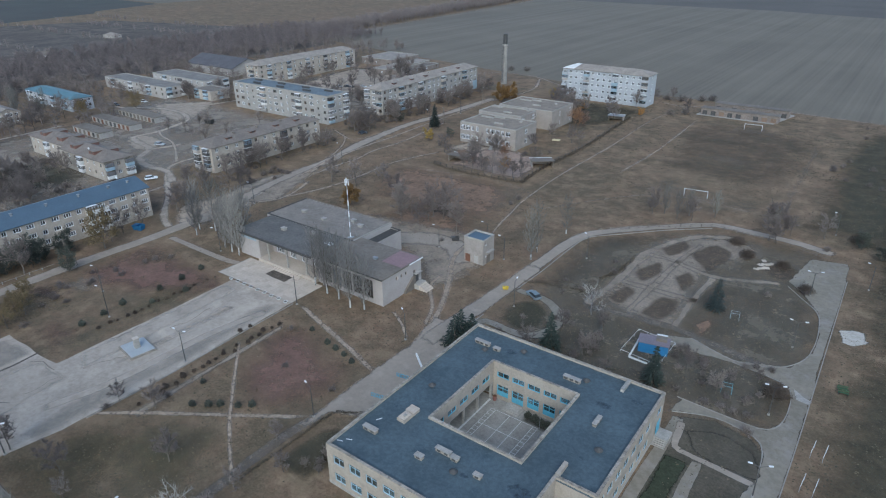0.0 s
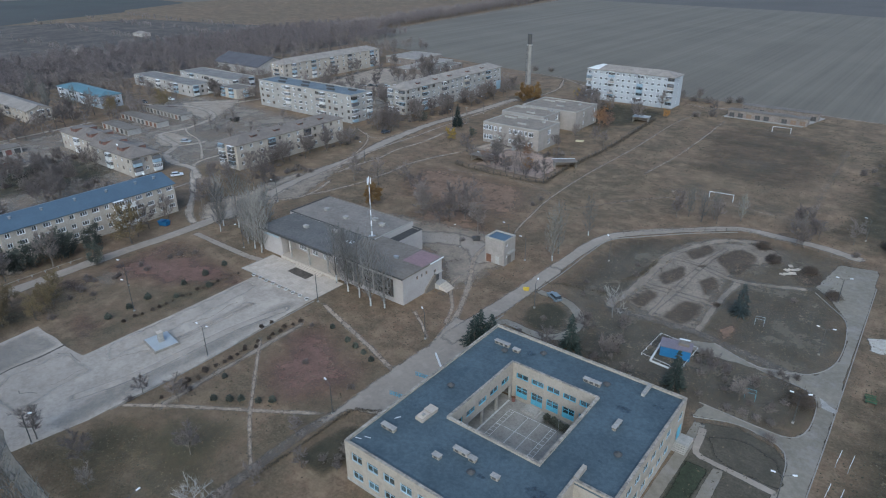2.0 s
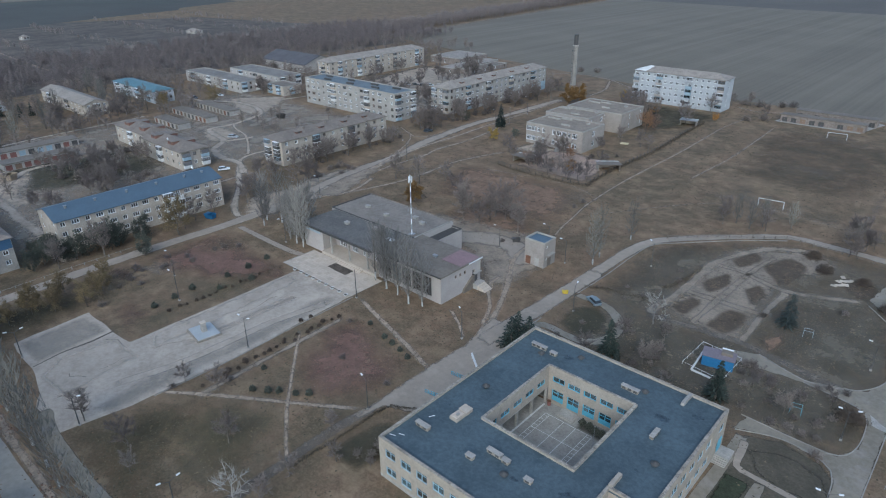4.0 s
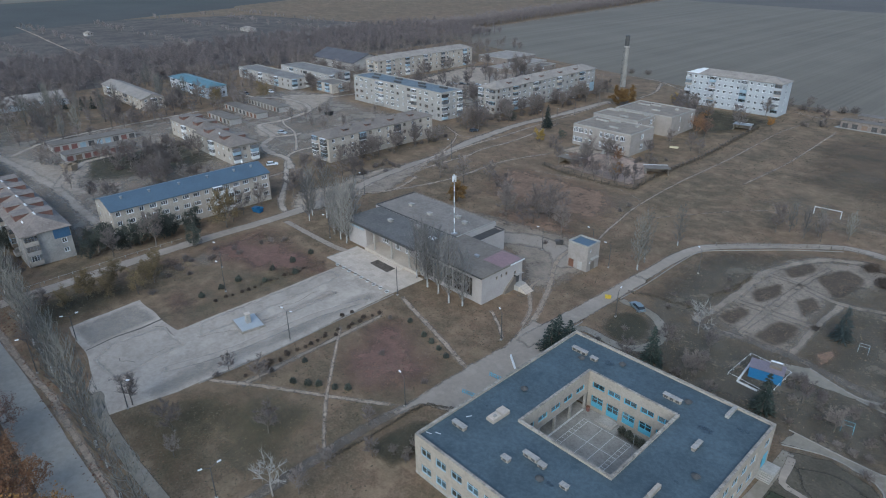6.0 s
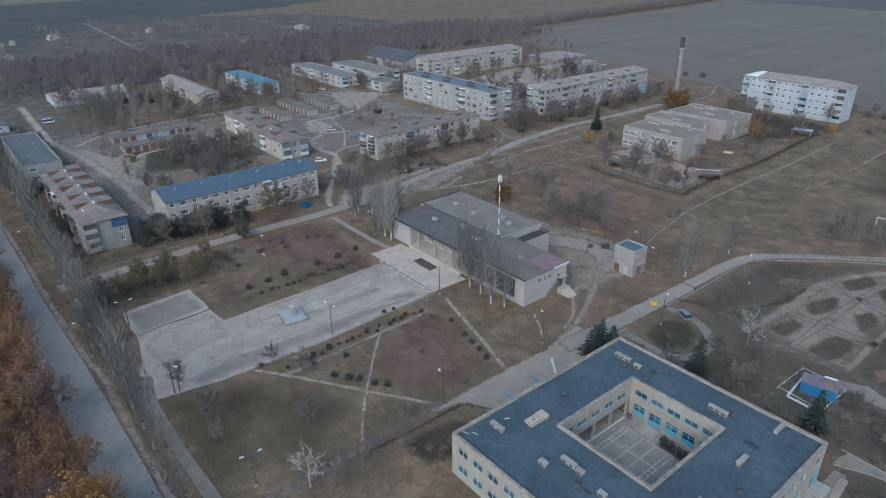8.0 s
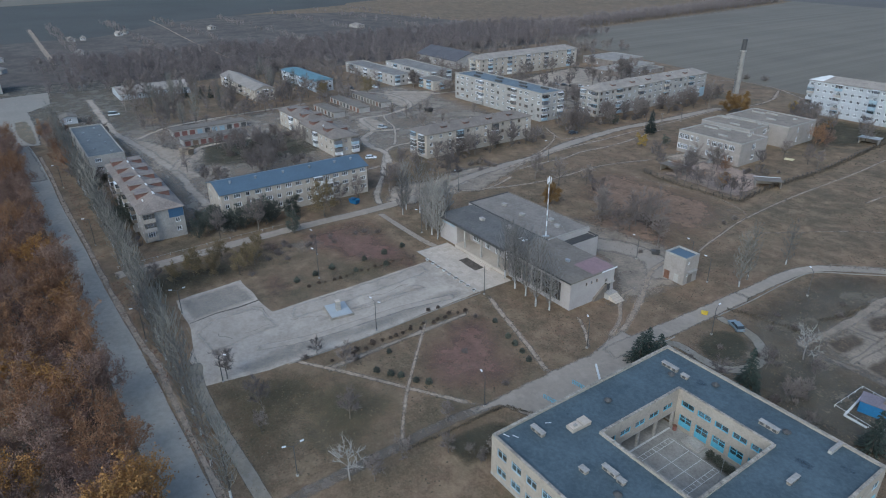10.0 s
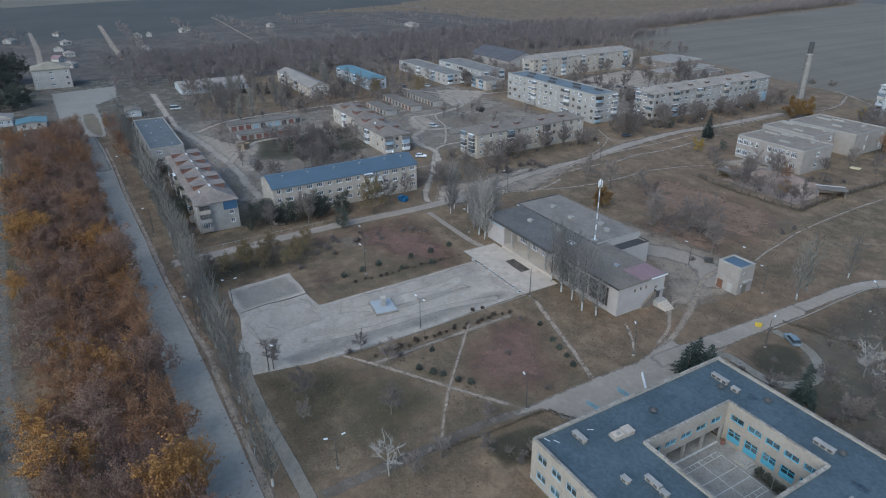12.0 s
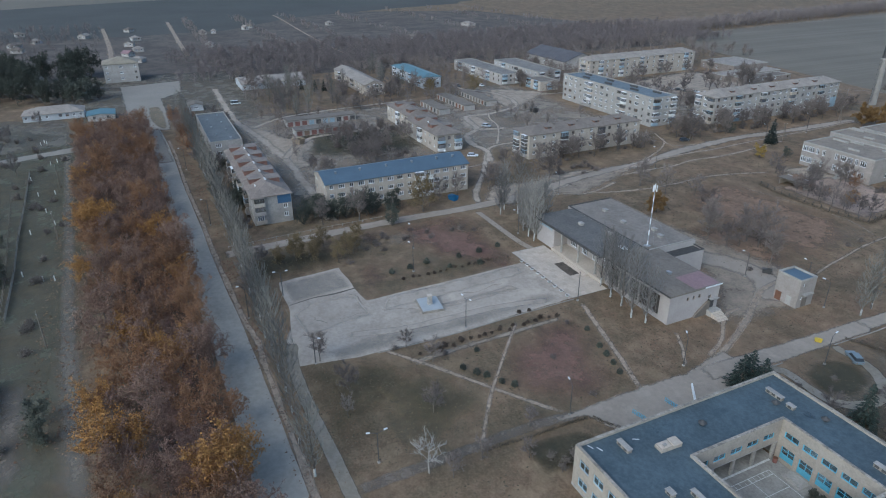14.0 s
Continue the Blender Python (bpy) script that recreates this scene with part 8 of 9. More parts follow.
part("slab", chamfer_box(0.3, 1.9, -0.85, 0.85, 0.552, 0.75, 0.03), SLABS, o)
part("slab", chamfer_box(-1.7, 0.1, -0.6, 0.7, 0.552, 0.68, 0.03), SLABS, o)
part("rubble", chamfer_box(-1.2, -0.6, -0.4, 0.1, 0.684, 0.9, 0.05), CONCRETE, o)
tagged(part("fire_wall", boxes((-27.45, -26.85, 63.4, 66.3, SCHOOL_ROOF, SCHOOL_ROOF + 0.7)), WALL_SCHOOL), "short plastered fire wall on the school roof", "wall")
tagged(part("fire_wall", boxes((-27.4, -26.8, 87.0, 90.2, SCHOOL_ROOF, SCHOOL_ROOF + 0.55)), CONCRETE), "short concrete wall on the school roof edge", "wall")
for x, y in ((-52.5, 83.9), (-46.3, 87.5), (-33.1, 86.1), (-24.5, 71.6), (-54, 69.6), (-39.5, 55.5)):
    roof_cap(x, y)
STAIN = soft_edged(surface("damp_roofing", (0.05, 0.062, 0.088), 0.5, 0.12, 0.4, 2.0), 0.85, 0.6)
for x, y, r in ((-54, 69.6, 2.2), (-51.5, 72.5, 1.6), (-28, 82, 2.6), (-26, 69, 1.8), (-38, 56, 2.0), (-55, 80, 1.6), (-30, 58, 3.0), (-48, 86.5, 2.4), (-24, 86, 2.2), (-56, 62, 2.0)):
    ob = sheet("damp_patch", [(x + r * math.cos(k), y + 0.7 * r * math.sin(k)) for k in range(6)], SCHOOL_ROOF + 0.006, STAIN, "dark damp patch on the roofing", 1.0, 0.2, 0.8, smooth=True)
for x, y, r in ((-55.8, 58.0, 60), (-56.4, 51.8, 20), (-57.4, 50.8, 20)):
    tagged(part("roof_batten", boxes((-0.5, 0.5, -0.04, 0.04, 0, 0.06)), SNOWWHITE, None, "", pose(x, y, SCHOOL_ROOF, 0, 0, r)), "thin white batten lying on the roof", "batten")
# low white wall and turquoise railings before the school
tagged(part("low_wall", boxes((-0.15, 0.15, -2.5, 2.5, 0, 0.6)), WHITEWASH, None, "", pose(-66.8, 82.0, 0, 0, 0, 52)), "low whitewashed wall beside the street", "wall")


def railing(x, y, L, rot, mat, label, h=0.9, name="railing", gap=0.8):
    """A low welded railing: posts, two rails."""
    o_ = thing(name, label, "railing", pose(x, y, 0.0, 0, 0, rot))
    n = max(2, int(L / gap))
    for k in range(n + 1):
        part("post", boxes((-0.035, 0.035, -0.035, 0.035, 0, h)), mat, o_, "", pose(-L / 2 + L * k / n, 0, 0))
    for z in (0.35 * h, h):
        part("rail", boxes((-L / 2, L / 2, -0.03, 0.03, z - 0.03 + 0.032, z + 0.03 + 0.032)), mat, o_)
    return o_


for k in range(3):
    railing(-67.0 + 1.0 * k, 68.4 + 0.2 * k, 0.8, 10, BLUE_FRAME, "low turquoise welded rail before the school")
    railing(-67.0 + 1.0 * k, 75.8 + 0.15 * k, 0.8, 8, BLUE_FRAME, "low turquoise welded rail before the school")
o = thing("entrance_steps", "pale concrete entrance steps of the school", "steps", pose(-60.2, 66.0, 0))
for k in range(3):
    part("step", boxes((-1.7 + 0.4 * k, 1.68, -2.2 + 0.3 * k, 2.2 - 0.3 * k, 0.16 * k + 0.002, 0.16 * (k + 1))), SLABS, o)


def hedge(points, w, h, label, mat=None):
    """A clipped hedge of countless twigs and leaves."""
    rng = random.Random(12)
    st = Sticks()
    for c in spline(points, 0.35):
        for _ in range(10):
            q = c + Vector((rng.uniform(-w, w), rng.uniform(-w, w), rng.uniform(0.05, h)))
            u = rand_dir(rng) * 0.14
            st.blade(q, u, u.cross(rand_dir(rng)).normalized() * 0.1)
        st.stick(c, c + Vector((rng.uniform(-0.2, 0.2), rng.uniform(-0.2, 0.2), h)), 0.02, 0.01)
    tagged(new("hedge", st.mesh("hedge", mat or HEDGE_BROWN)), label, "hedge", kind="stuff")


hedge([(-70.4, 40), (-70.0, 49), (-69.6, 60), (-67.6, 62), (-65.3, 63.5), (-62, 66.5)], 0.22, 0.6, "low dark hedge round the school garden")
hedge([(-104, 188), (-105.5, 205), (-105, 225), (-104.6, 243), (-107, 280), (-108, 300)], 0.6, 1.1, "dark overgrown hedge along the nursery fence")
hedge([(-143, 187.5), (-133, 185.8), (-113, 185.8), (-104, 188)], 0.4, 0.8, "thin hedge along the nursery fence")
hedge([(-52, 136), (-50, 142), (-49, 152)], 0.5, 0.7, "low dark hedge in the park")
hedge([(-66.5, 124), (-62, 126), (-57, 127), (-52, 128)], 0.5, 0.7, "low dark hedge in the park")


def street_lamp(x, y, h, arms, label="grey street lamp with an outreach arm", wood=False, z=0.0):
    """A lamp post with one or two arms, each with its own head."""
    o_ = thing("street_lamp", label, "street lamp", pose(x, y, z))
    part("pole", tubes(((0, 0, 0), (0, 0, h), 0.11, 0.07, 8)), WOODEN if wood else DARK_STEEL, o_)
    part("foot", chamfer_box(-0.2, 0.2, -0.2, 0.2, 0, 0.35, 0.03), CONCRETE, o_)
    for a_ in arms:
        d = Vector((math.cos(radians(a_)), math.sin(radians(a_)), 0))
        tip = d * 1.2 + Vector((0, 0, h + 0.45))
        part("arm", tubes(((0, 0, h - 0.05), tuple(tip), 0.05, 0.04, 6)), DARK_STEEL, o_)
        bm = chamfer_box(-0.1, 0.55, -0.14, 0.14, -0.07, 0.09, 0.05)
        part("lamp_head", bm, SNOWWHITE, o_, "pale lamp head", pose(*tip, 0, -8, a_))


for x, y, h, arms in ((-135, 54.6, 7.5, (200,)), (-105.3, 54.5, 7.2, (10, 190)), (-104.4, 83.4, 7.6, ()), (-143.8, 91.1, 7, (250,)), (-172.6, 168, 8, (250,)), (-74.2, 86.7, 6.5, (150,)), (-71.8, 58, 6.5, (170,)), (-77.3, 131.8, 6.5, (200,)), (-86, 137, 6.5, (200,)),
                      (-8.0, 157, 6.0, (20, 200)), (-7.2, 131, 6.0, (10, 190)), (-6.6, 105.5, 6.0, (20, 200)), (-4.5, 84, 6.0, (20, 200)), (-62.5, 112, 6.5, (100,)), (-59.5, 145, 6.5, (150,)), (-75.5, 23.6, 6.1, (85, 265)), (-106.5, 21.5, 6.0, (40,)), (-137.1, 21.7, 6.1, (80, 260)),
                      (-148, 60, 6.5, (200,)), (-177, 230, 8, (180,)), (-182, 262, 8, (180,)), (-165.5, 120, 7, (200,)), (-8, 200, 6.5, (200,)), (6, 215, 6.5, (160,)), (3, 168, 6.5, (180,)), (-96, 128, 6.5, (220,)), (-130, 12.5, 8, (270,)), (-190, 11.5, 8, (270,)), (-250, 10, 8, (270,))):
    street_lamp(x, y, h, arms)


def mast():
    o_ = thing("radio_mast", "slender grey-white radio mast with antennas on the club roof", "mast", pose(-109.6, 107.6, 6.96))
    H = 16.5
    for k in range(11):
        z0, z1 = H * k / 11, H * (k + 1) / 11
        part("section", tubes(((0, 0, z0), (0, 0, z1 - 0.003), 0.17 - 0.006 * k, 0.165 - 0.006 * k, 6)), [SNOWWHITE, STEEL][k % 2], o_)
    for a_ in (30, 150, 270):
        d = (0.38 * math.cos(radians(a_)), 0.5 * math.sin(radians(a_)))
        for z in (H - 2.0,):
            part("antenna", chamfer_box(-0.14, 0.14, -0.07, 0.07, 0, 1.7, 0.03), SNOWWHITE, o_, "white panel antenna", pose(d[0], d[1], z, 0, 0, a_ + 90))
            part("bracket", tubes(((0, 0, z + 0.8), (d[0], d[1], z + 0.8), 0.03, 0.03, 5)), STEEL, o_)
    part("base_frame", boxes((-0.7, 0.7, -0.7, 0.7, 0, 0.25)), STEEL, o_)
    for a_ in (60, 180, 300):
        part("stay", tubes(((0, 0, H * 0.6), (5.2 * math.cos(radians(a_)), 3.0 * math.sin(radians(a_)) + 2.5, 0.1), 0.012, 0.012, 4)), STEEL, o_)


mast()


def goal(x, y, rot):
    o_ = thing("football_goal", "white steel football goal without a net", "goal", pose(x, y, 0.03, 0, 0, rot), "goals on the pitch")
    for s in (-3.66, 3.66):
        part("post", tubes(((s, 0, 0), (s, 0, 2.44), 0.08, 0.08, 8)), SNOWWHITE, o_)
        part("stay", tubes(((s, 0.02, 2.4), (s, 1.4, 0), 0.03, 0.03, 6)), SNOWWHITE, o_)
    part("crossbar", tubes(((-3.74, 0, 2.5), (3.74, 0, 2.5), 0.08, 0.08, 8)), SNOWWHITE, o_)


goal(-50, 208.5, 8)
goal(-54.7, 310, 8)


def pavilion():
    """The open-fronted blue shed in the park with its low white pipe fence."""
    o_ = thing("blue_pavilion", "bright blue boarded shed with a grey flat roof", "shed", pose(-30.2, 113.4, 0, 0, 0, 13))
    for i in range(14):
        part("board", boxes((-2.9 + 0.4143 * i + 0.01, -2.9 + 0.4143 * (i + 1) - 0.01, -1.6, -1.55, 0.1, 2.3)), BLUE_PAINT, o_)
    part("wall", boxes((-2.9, 2.9, -1.545, -1.5, 0.05, 2.28), (-2.9, -2.85, -1.5, 1.6, 0.05, 2.28), (2.85, 2.9, -1.5, 1.6, 0.05, 2.28), (-2.85, 2.85, 1.55, 1.6, 0.05, 2.28)), BLUE_PAINT, o_)
    part("roof", boxes((-3.1, 3.1, -1.75, 1.75, 2.32, 2.46)), surface("dull_violet_sheet", (0.2, 0.17, 0.19), 0.7), o_)
    part("roof_box", chamfer_box(0.3, 2.4, -0.2, 1.2, 2.465, 3.1, 0.04), ROOF_FELT, o_)
    part("roof_strip", boxes((0.3, 2.4, 1.22, 1.6, 2.465, 3.2)), SNOWWHITE, o_)
    f_ = thing("pipe_fence", "low white pipe fence with a thick white beam round the shed", "fence", pose(-31.3, 113, 0))
    corners = ((-4.2, -4.0), (-3.9, 5.6), (4.2, 4.8), (3.9, -5.0))
    for k in range(4):
        a_, b_ = corners[k], corners[(k + 1) % 4]
        part("rail", tubes(((*a_, 0.62), (*b_, 0.62), 0.035, 0.035, 6)), SNOWWHITE, f_)
        for m in range(4):
            part("post", tubes(((0, 0, 0), (0, 0, 0.6), 0.035, 0.035, 6)), SNOWWHITE, f_, "", pose(a_[0] + (b_[0] - a_[0]) * m / 4, a_[1] + (b_[1] - a_[1]) * m / 4, 0))
    part("beam", chamfer_box(-0.16, 0.16, -4.3, 4.3, 0, 0.32, 0.03), WHITEWASH, f_, "thick white beam", pose(-2.4, -0.6, 0, 0, 0, 5))
    part("beam", chamfer_box(-1.9, 1.9, -0.16, 0.16, 0, 0.32, 0.03), WHITEWASH, f_, "thick white beam", pose(-0.1, -5.0, 0, 0, 0, -4))


pavilion()


def exercise_bars(x, y, rot, L=3.6):
    o_ = thing("exercise_bars", "white steel parallel bars on bare turf", "exercise bars", pose(x, y, 0, 0, 0, rot), "exercise bars")
    for s in (-0.9, 0.9):
        part("bar", tubes(((s, -L / 2, 1.3), (s, L / 2, 1.3), 0.035, 0.035, 6)), SNOWWHITE, o_)
        for e_ in (-1, 1):
            part("post", tubes(((s, e_ * L * 0.42, 0), (s, e_ * L * 0.42, 1.27), 0.04, 0.04, 6)), STEEL, o_)


exercise_bars(2.1, 99.6, -4)
exercise_bars(2.0, 90.6, -4)
exercise_bars(1.2, 82.0, -4)


def bench(x, y, rot, mat, label, roofed=False):
    o_ = thing("bench", label, "bench", pose(x, y, 0, 0, 0, rot))
    for k in range(4):
        part("slat", boxes((-0.9, 0.9, -0.24 + 0.13 * k, -0.13 + 0.13 * k, 0.44, 0.48)), mat, o_)
    for k in range(2):
        part("back_slat", boxes((-0.9, 0.9, 0.28, 0.31, 0.6 + 0.16 * k, 0.72 + 0.16 * k)), mat, o_)
    for s in (-0.75, 0.75):
        part("leg", boxes((s - 0.04, s + 0.04, -0.22, 0.27, 0, 0.438)), DARK_STEEL, o_)


bench(3.3, 119.6, 10, surface("green_paint", (0.05, 0.095, 0.05), 0.8), "green slatted bench on the turf")
bench(3.0, 121.0, 10, bpy.data.materials["green_paint"], "green slatted bench on the turf")


def play_frame(x, y, rot, mat, label):
    o_ = thing("climbing_frame", label, "play equipment", pose(x, y, 0, 0, 0, rot))
    for sx in (-0.9, 0.9):
        for sy in (-0.6, 0.6):
            part("post", tubes(((sx, sy, 0), (sx, sy, 1.6), 0.03, 0.03, 6)), mat, o_)
    for sy in (-0.6, 0.6):
        part("rail", tubes(((-0.9, sy, 1.62), (0.9, sy, 1.62), 0.03, 0.03, 6)), mat, o_)


play_frame(-14.4, 108.0, 10, BLUE_FRAME, "small pale blue climbing frame")
play_frame(-19.8, 136.0, 10, PALE_BLUE, "pale blue sign frame in the park")


def fence(points, h, mat, label, gap=2.6, rails=2, slats=0):
    """A fence along a line: posts and rails, each a part."""
    o_ = thing("fence", label, "fence", pose(points[0][0], points[0][1], 0))
    x0, y0 = points[0]
    for (ax, ay), (bx, by) in zip(points, points[1:]):
        L = math.hypot(bx - ax, by - ay)
        n = max(1, round(L / gap))
        for k in range(n):
            u = Vector((ax + (bx - ax) * k / n - x0, ay + (by - ay) * k / n - y0, 0))
            v = Vector((ax + (bx - ax) * (k + 1) / n - x0, ay + (by - ay) * (k + 1) / n - y0, 0))
            part("post", boxes((-0.09, 0.09, -0.09, 0.09, 0, h)), mat, o_, "", pose(u.x, u.y, 0))
            for r in range(rails):
                z = Vector((0, 0, h * (r + 0.8) / rails))
                part("rail", tubes((u + z, v + z, 0.045, 0.045, 4)), mat, o_)


fence([(-64, 164.5), (-53.6, 174.8), (-46, 180.6), (-38.5, 186), (-28, 185.6), (-17, 184.2), (-7, 181)], 1.0, WOODEN, "weathered grey post fence along the park", 3.2)
fence([(-143, 188.6), (-133.2, 186.6), (-113, 186.6), (-105, 189), (-106.2, 205), (-105.4, 243), (-108, 281), (-109, 300)], 1.3, DARK_STEEL, "dark steel fence round the nursery yard", 3.0)
fence([(-243, -46), (-173, -39.5), (-134, -37), (-100, -35)], 1.4, WOODEN, "grey wooden garden fence beyond the track", 3.0)
fence([(-170.6, 14), (-172.2, 44), (-172.4, 60)], 0.7, CONCRETE, "low concrete fence before the houses", 3.2, 1)


def lean_to(x, y, sx, sy, rot, label, roof):
    """An open nursery shelter: three walls and a sloping roof."""
    o_ = thing("play_shelter", label, "shelter", pose(x, y, 0, 0, 0, rot), "nursery play shelters")
    part("back_wall", boxes((-sx / 2, sx / 2, sy / 2 - 0.15, sy / 2, 0, 2.2)), WALL_BRICK, o_)
    for s in (-1, 1):
        part("side_wall", boxes((min(s * sx / 2, s * (sx / 2 - 0.15)), max(s * sx / 2, s * (sx / 2 - 0.15)), -sy / 2 + 0.5, sy / 2 - 0.152, 0, 2.15)), WALL_BRICK, o_)
    bm = boxes((-sx / 2 - 0.4, sx / 2 + 0.4, -sy / 2 - 0.4, sy / 2 + 0.4, 2.35, 2.5))
    bmesh.ops.rotate(bm, verts=bm.verts[:], cent=(0, 0, 2.4), matrix=Matrix.Rotation(radians(-4), 3, "X"))
    part("roof", bm, roof, o_)
    part("roof_edge", boxes((-sx / 2 - 0.4, sx / 2 + 0.4, sy / 2 + 0.402, sy / 2 + 0.5, 2.2, 2.42)), SNOWWHITE, o_)


lean_to(-136.5, 197, 9, 5, 4, "grey open nursery shelter with a slab roof", ROOF_FELT)
lean_to(-107.8, 209.5, 8, 5, 40, "grey open nursery shelter with a slab roof", ROOF_FELT)
lean_to(-112.5, 293, 7, 5, 10, "weathered shelter with a pale sheet roof", STEEL)
tagged(part("sand_box", boxes((-1.6, 1.6, -1.2, 1.2, 0, 0.25)), surface("yellow_sand", (0.55, 0.48, 0.3), 0.95), None, "", pose(-119.8, 245, 0, 0, 0, 12)), "pale yellow covered sandbox in the nursery yard", "sandbox")
sheet("nursery_yard", [(-140, 190), (-138, 218), (-112, 218), (-106, 196), (-110, 189)], 0.042, PINK_SAND, "bare sandy ground of the nursery yard", 4, 1, 2, smooth=True)


def car(x, y, rot, paint, label, van=False):
    """A parked car: body, cabin, windows, four wheels with rims, lights."""
    o_ = thing("car", label, "car", pose(x, y, 0.05, 0, 0, rot), "parked cars")
    L, W, H = (4.4, 1.75, 1.5) if not van else (5.2, 1.95, 2.1)
    bm = bmesh.new()
    prof = [(-L / 2, 0.35), (-L / 2, 0.85), (-L / 2 + 0.25, 0.95), (L / 2 - 1.2, 0.95), (L / 2 - 0.1, 0.82), (L / 2, 0.6), (L / 2, 0.35)]
    a_ = [bm.verts.new((px, -W / 2, pz)) for px, pz in prof]
    b_ = [bm.verts.new((px, W / 2, pz)) for px, pz in prof]
    for i in range(len(prof)):
        j = (i + 1) % len(prof)
        bm.faces.new((a_[i], a_[j], b_[j], b_[i]))
    bm.faces.new(a_[::-1])
    bm.faces.new(b_)
    bmesh.ops.recalc_face_normals(bm, faces=bm.faces[:])
    bmesh.ops.bevel(bm, geom=bm.edges[:], offset=0.05, segments=2, affect="EDGES")
    part("body", bm, paint, o_)
    cb = bmesh.new()
    f0, f1, r0, r1 = (L / 2 - 1.25, L / 2 - 1.9, -L / 2 + 0.15, -L / 2 + 0.55) if not van else (L / 2 - 0.7, L / 2 - 1.3, -L / 2 + 0.05, -L / 2 + 0.15)
    lo = [cb.verts.new(v) for v in ((r0, -W / 2 + 0.06, 0.955), (f0, -W / 2 + 0.06, 0.955), (f0, W / 2 - 0.06, 0.955), (r0, W / 2 - 0.06, 0.955))]
    hi = [cb.verts.new(v) for v in ((r1, -W / 2 + 0.22, H - 0.03), (f1, -W / 2 + 0.22, H - 0.03), (f1, W / 2 - 0.22, H - 0.03), (r1, W / 2 - 0.22, H - 0.03))]
    for i in range(4):
        cb.faces.new((lo[i], lo[(i + 1) % 4], hi[(i + 1) % 4], hi[i]))
    cb.faces.new(hi)
    part("cabin", cb, surface("car_glass", (0.03, 0.035, 0.04), 0.12, 0.05) if "car_glass" not in bpy.data.materials else bpy.data.materials["car_glass"], o_)
    part("roof_panel", chamfer_box(r1 - 0.03, f1 + 0.03, -W / 2 + 0.2, W / 2 - 0.2, H - 0.028, H + 0.03, 0.02), paint, o_)
    for sx in (-L / 2 + 0.85, L / 2 - 0.85):
        for sy in (-W / 2 + 0.1, W / 2 - 0.1):
            w_ = part("wheel", tubes(((sx, sy - 0.1, 0.31), (sx, sy + 0.1, 0.31), 0.31, 0.31, 14)), DARK_STEEL, o_)
            s = 1 if sy > 0 else -1
            part("rim", tubes(((sx, sy + s * 0.102, 0.31), (sx, sy + s * 0.115, 0.31), 0.19, 0.19, 10)), STEEL, w_)
    for sy in (-W / 2 + 0.3, W / 2 - 0.3):
        part("headlight", boxes((L / 2 + 0.002, L / 2 + 0.02, sy - 0.16, sy + 0.16, 0.58, 0.72)), SNOWWHITE, o_)
        part("tail_light", boxes((-L / 2 - 0.02, -L / 2 - 0.002, sy - 0.12, sy + 0.12, 0.62, 0.8)), RED_DOOR, o_)


CAR_WHITE = surface("white_car_paint", (0.68, 0.7, 0.72), 0.3, 0.03)
CAR_DARK = surface("dark_car_paint", (0.05, 0.055, 0.065), 0.3, 0.05)
CAR_RED = surface("red_car_paint", (0.3, 0.05, 0.04), 0.3, 0.05)
CAR_BLUE = surface("blue_car_paint", (0.17, 0.215, 0.24), 0.3, 0.05)
CAR_SILVER = surface("silver_car_paint", (0.42, 0.44, 0.46), 0.3, 0.05)
car(-216.5, 114.3, 62, CAR_WHITE, "white estate car parked by the lane")
car(-61.0, 118.6, 150, CAR_BLUE, "blue-grey car parked by the park walk")
car(-255, 141.5, 30, CAR_SILVER, "silver car parked beside the lane")
car(-358, 44.6, 85, CAR_WHITE, "white delivery van on the side street", True)
for i, (x, y, r, p_) in enumerate(((-281, 276, 40, CAR_SILVER), (-277, 279, 40, CAR_DARK), (-272, 280.5, 42, CAR_DARK), (-268, 283, 42, CAR_SILVER), (-263, 286, 42, CAR_WHITE), (-259, 289, 42, CAR_SILVER), (-258, 322, 20, CAR_WHITE), (-253, 321, 20, CAR_RED), (-341, 185, 10, CAR_WHITE), (-346, 172, 5, CAR_DARK), (-250, 240, 60, CAR_DARK), (-196, 205, 80, CAR_DARK))):
    car(x, y, r, p_, ("silver", "dark", "dark", "silver", "white", "silver", "white", "red", "white", "dark", "dark", "dark")[i] + " car parked in the yard")


def skip_bin(x, y, rot, mat, label, s=1.0):
    o_ = thing("waste_container", label, "waste container", pose(x, y, 0.06, 0, 0, rot))
    bm = bmesh.new()
    lo = [bm.verts.new((sx * 1.3 * s, sy * 0.8 * s, 0.1)) for sx, sy in ((-1, -1), (1, -1), (1, 1), (-1, 1))]
    hi = [bm.verts.new((sx * 1.6 * s, sy * 1.0 * s, 1.5 * s)) for sx, sy in ((-1, -1), (1, -1), (1, 1), (-1, 1))]
    for i in range(4):
        bm.faces.new((lo[i], lo[(i + 1) % 4], hi[(i + 1) % 4], hi[i]))
    bm.faces.new(lo[::-1])
    part("body", bm, mat, o_)
    part("rim", ring(-1.66 * s, 1.66 * s, -1.06 * s, 1.06 * s, 0.1, 1.5 * s + 0.002, 1.58 * s), mat, o_)
    part("lid", boxes((-1.55 * s, 0.0, -0.95 * s, 0.95 * s, 1.585 * s, 1.63 * s)), mat, o_)
    for sx in (-1, 1):
        part("runner", boxes((sx * 0.9 * s - 0.06, sx * 0.9 * s + 0.06, -0.7 * s, 0.7 * s, 0, 0.098)), DARK_STEEL, o_)


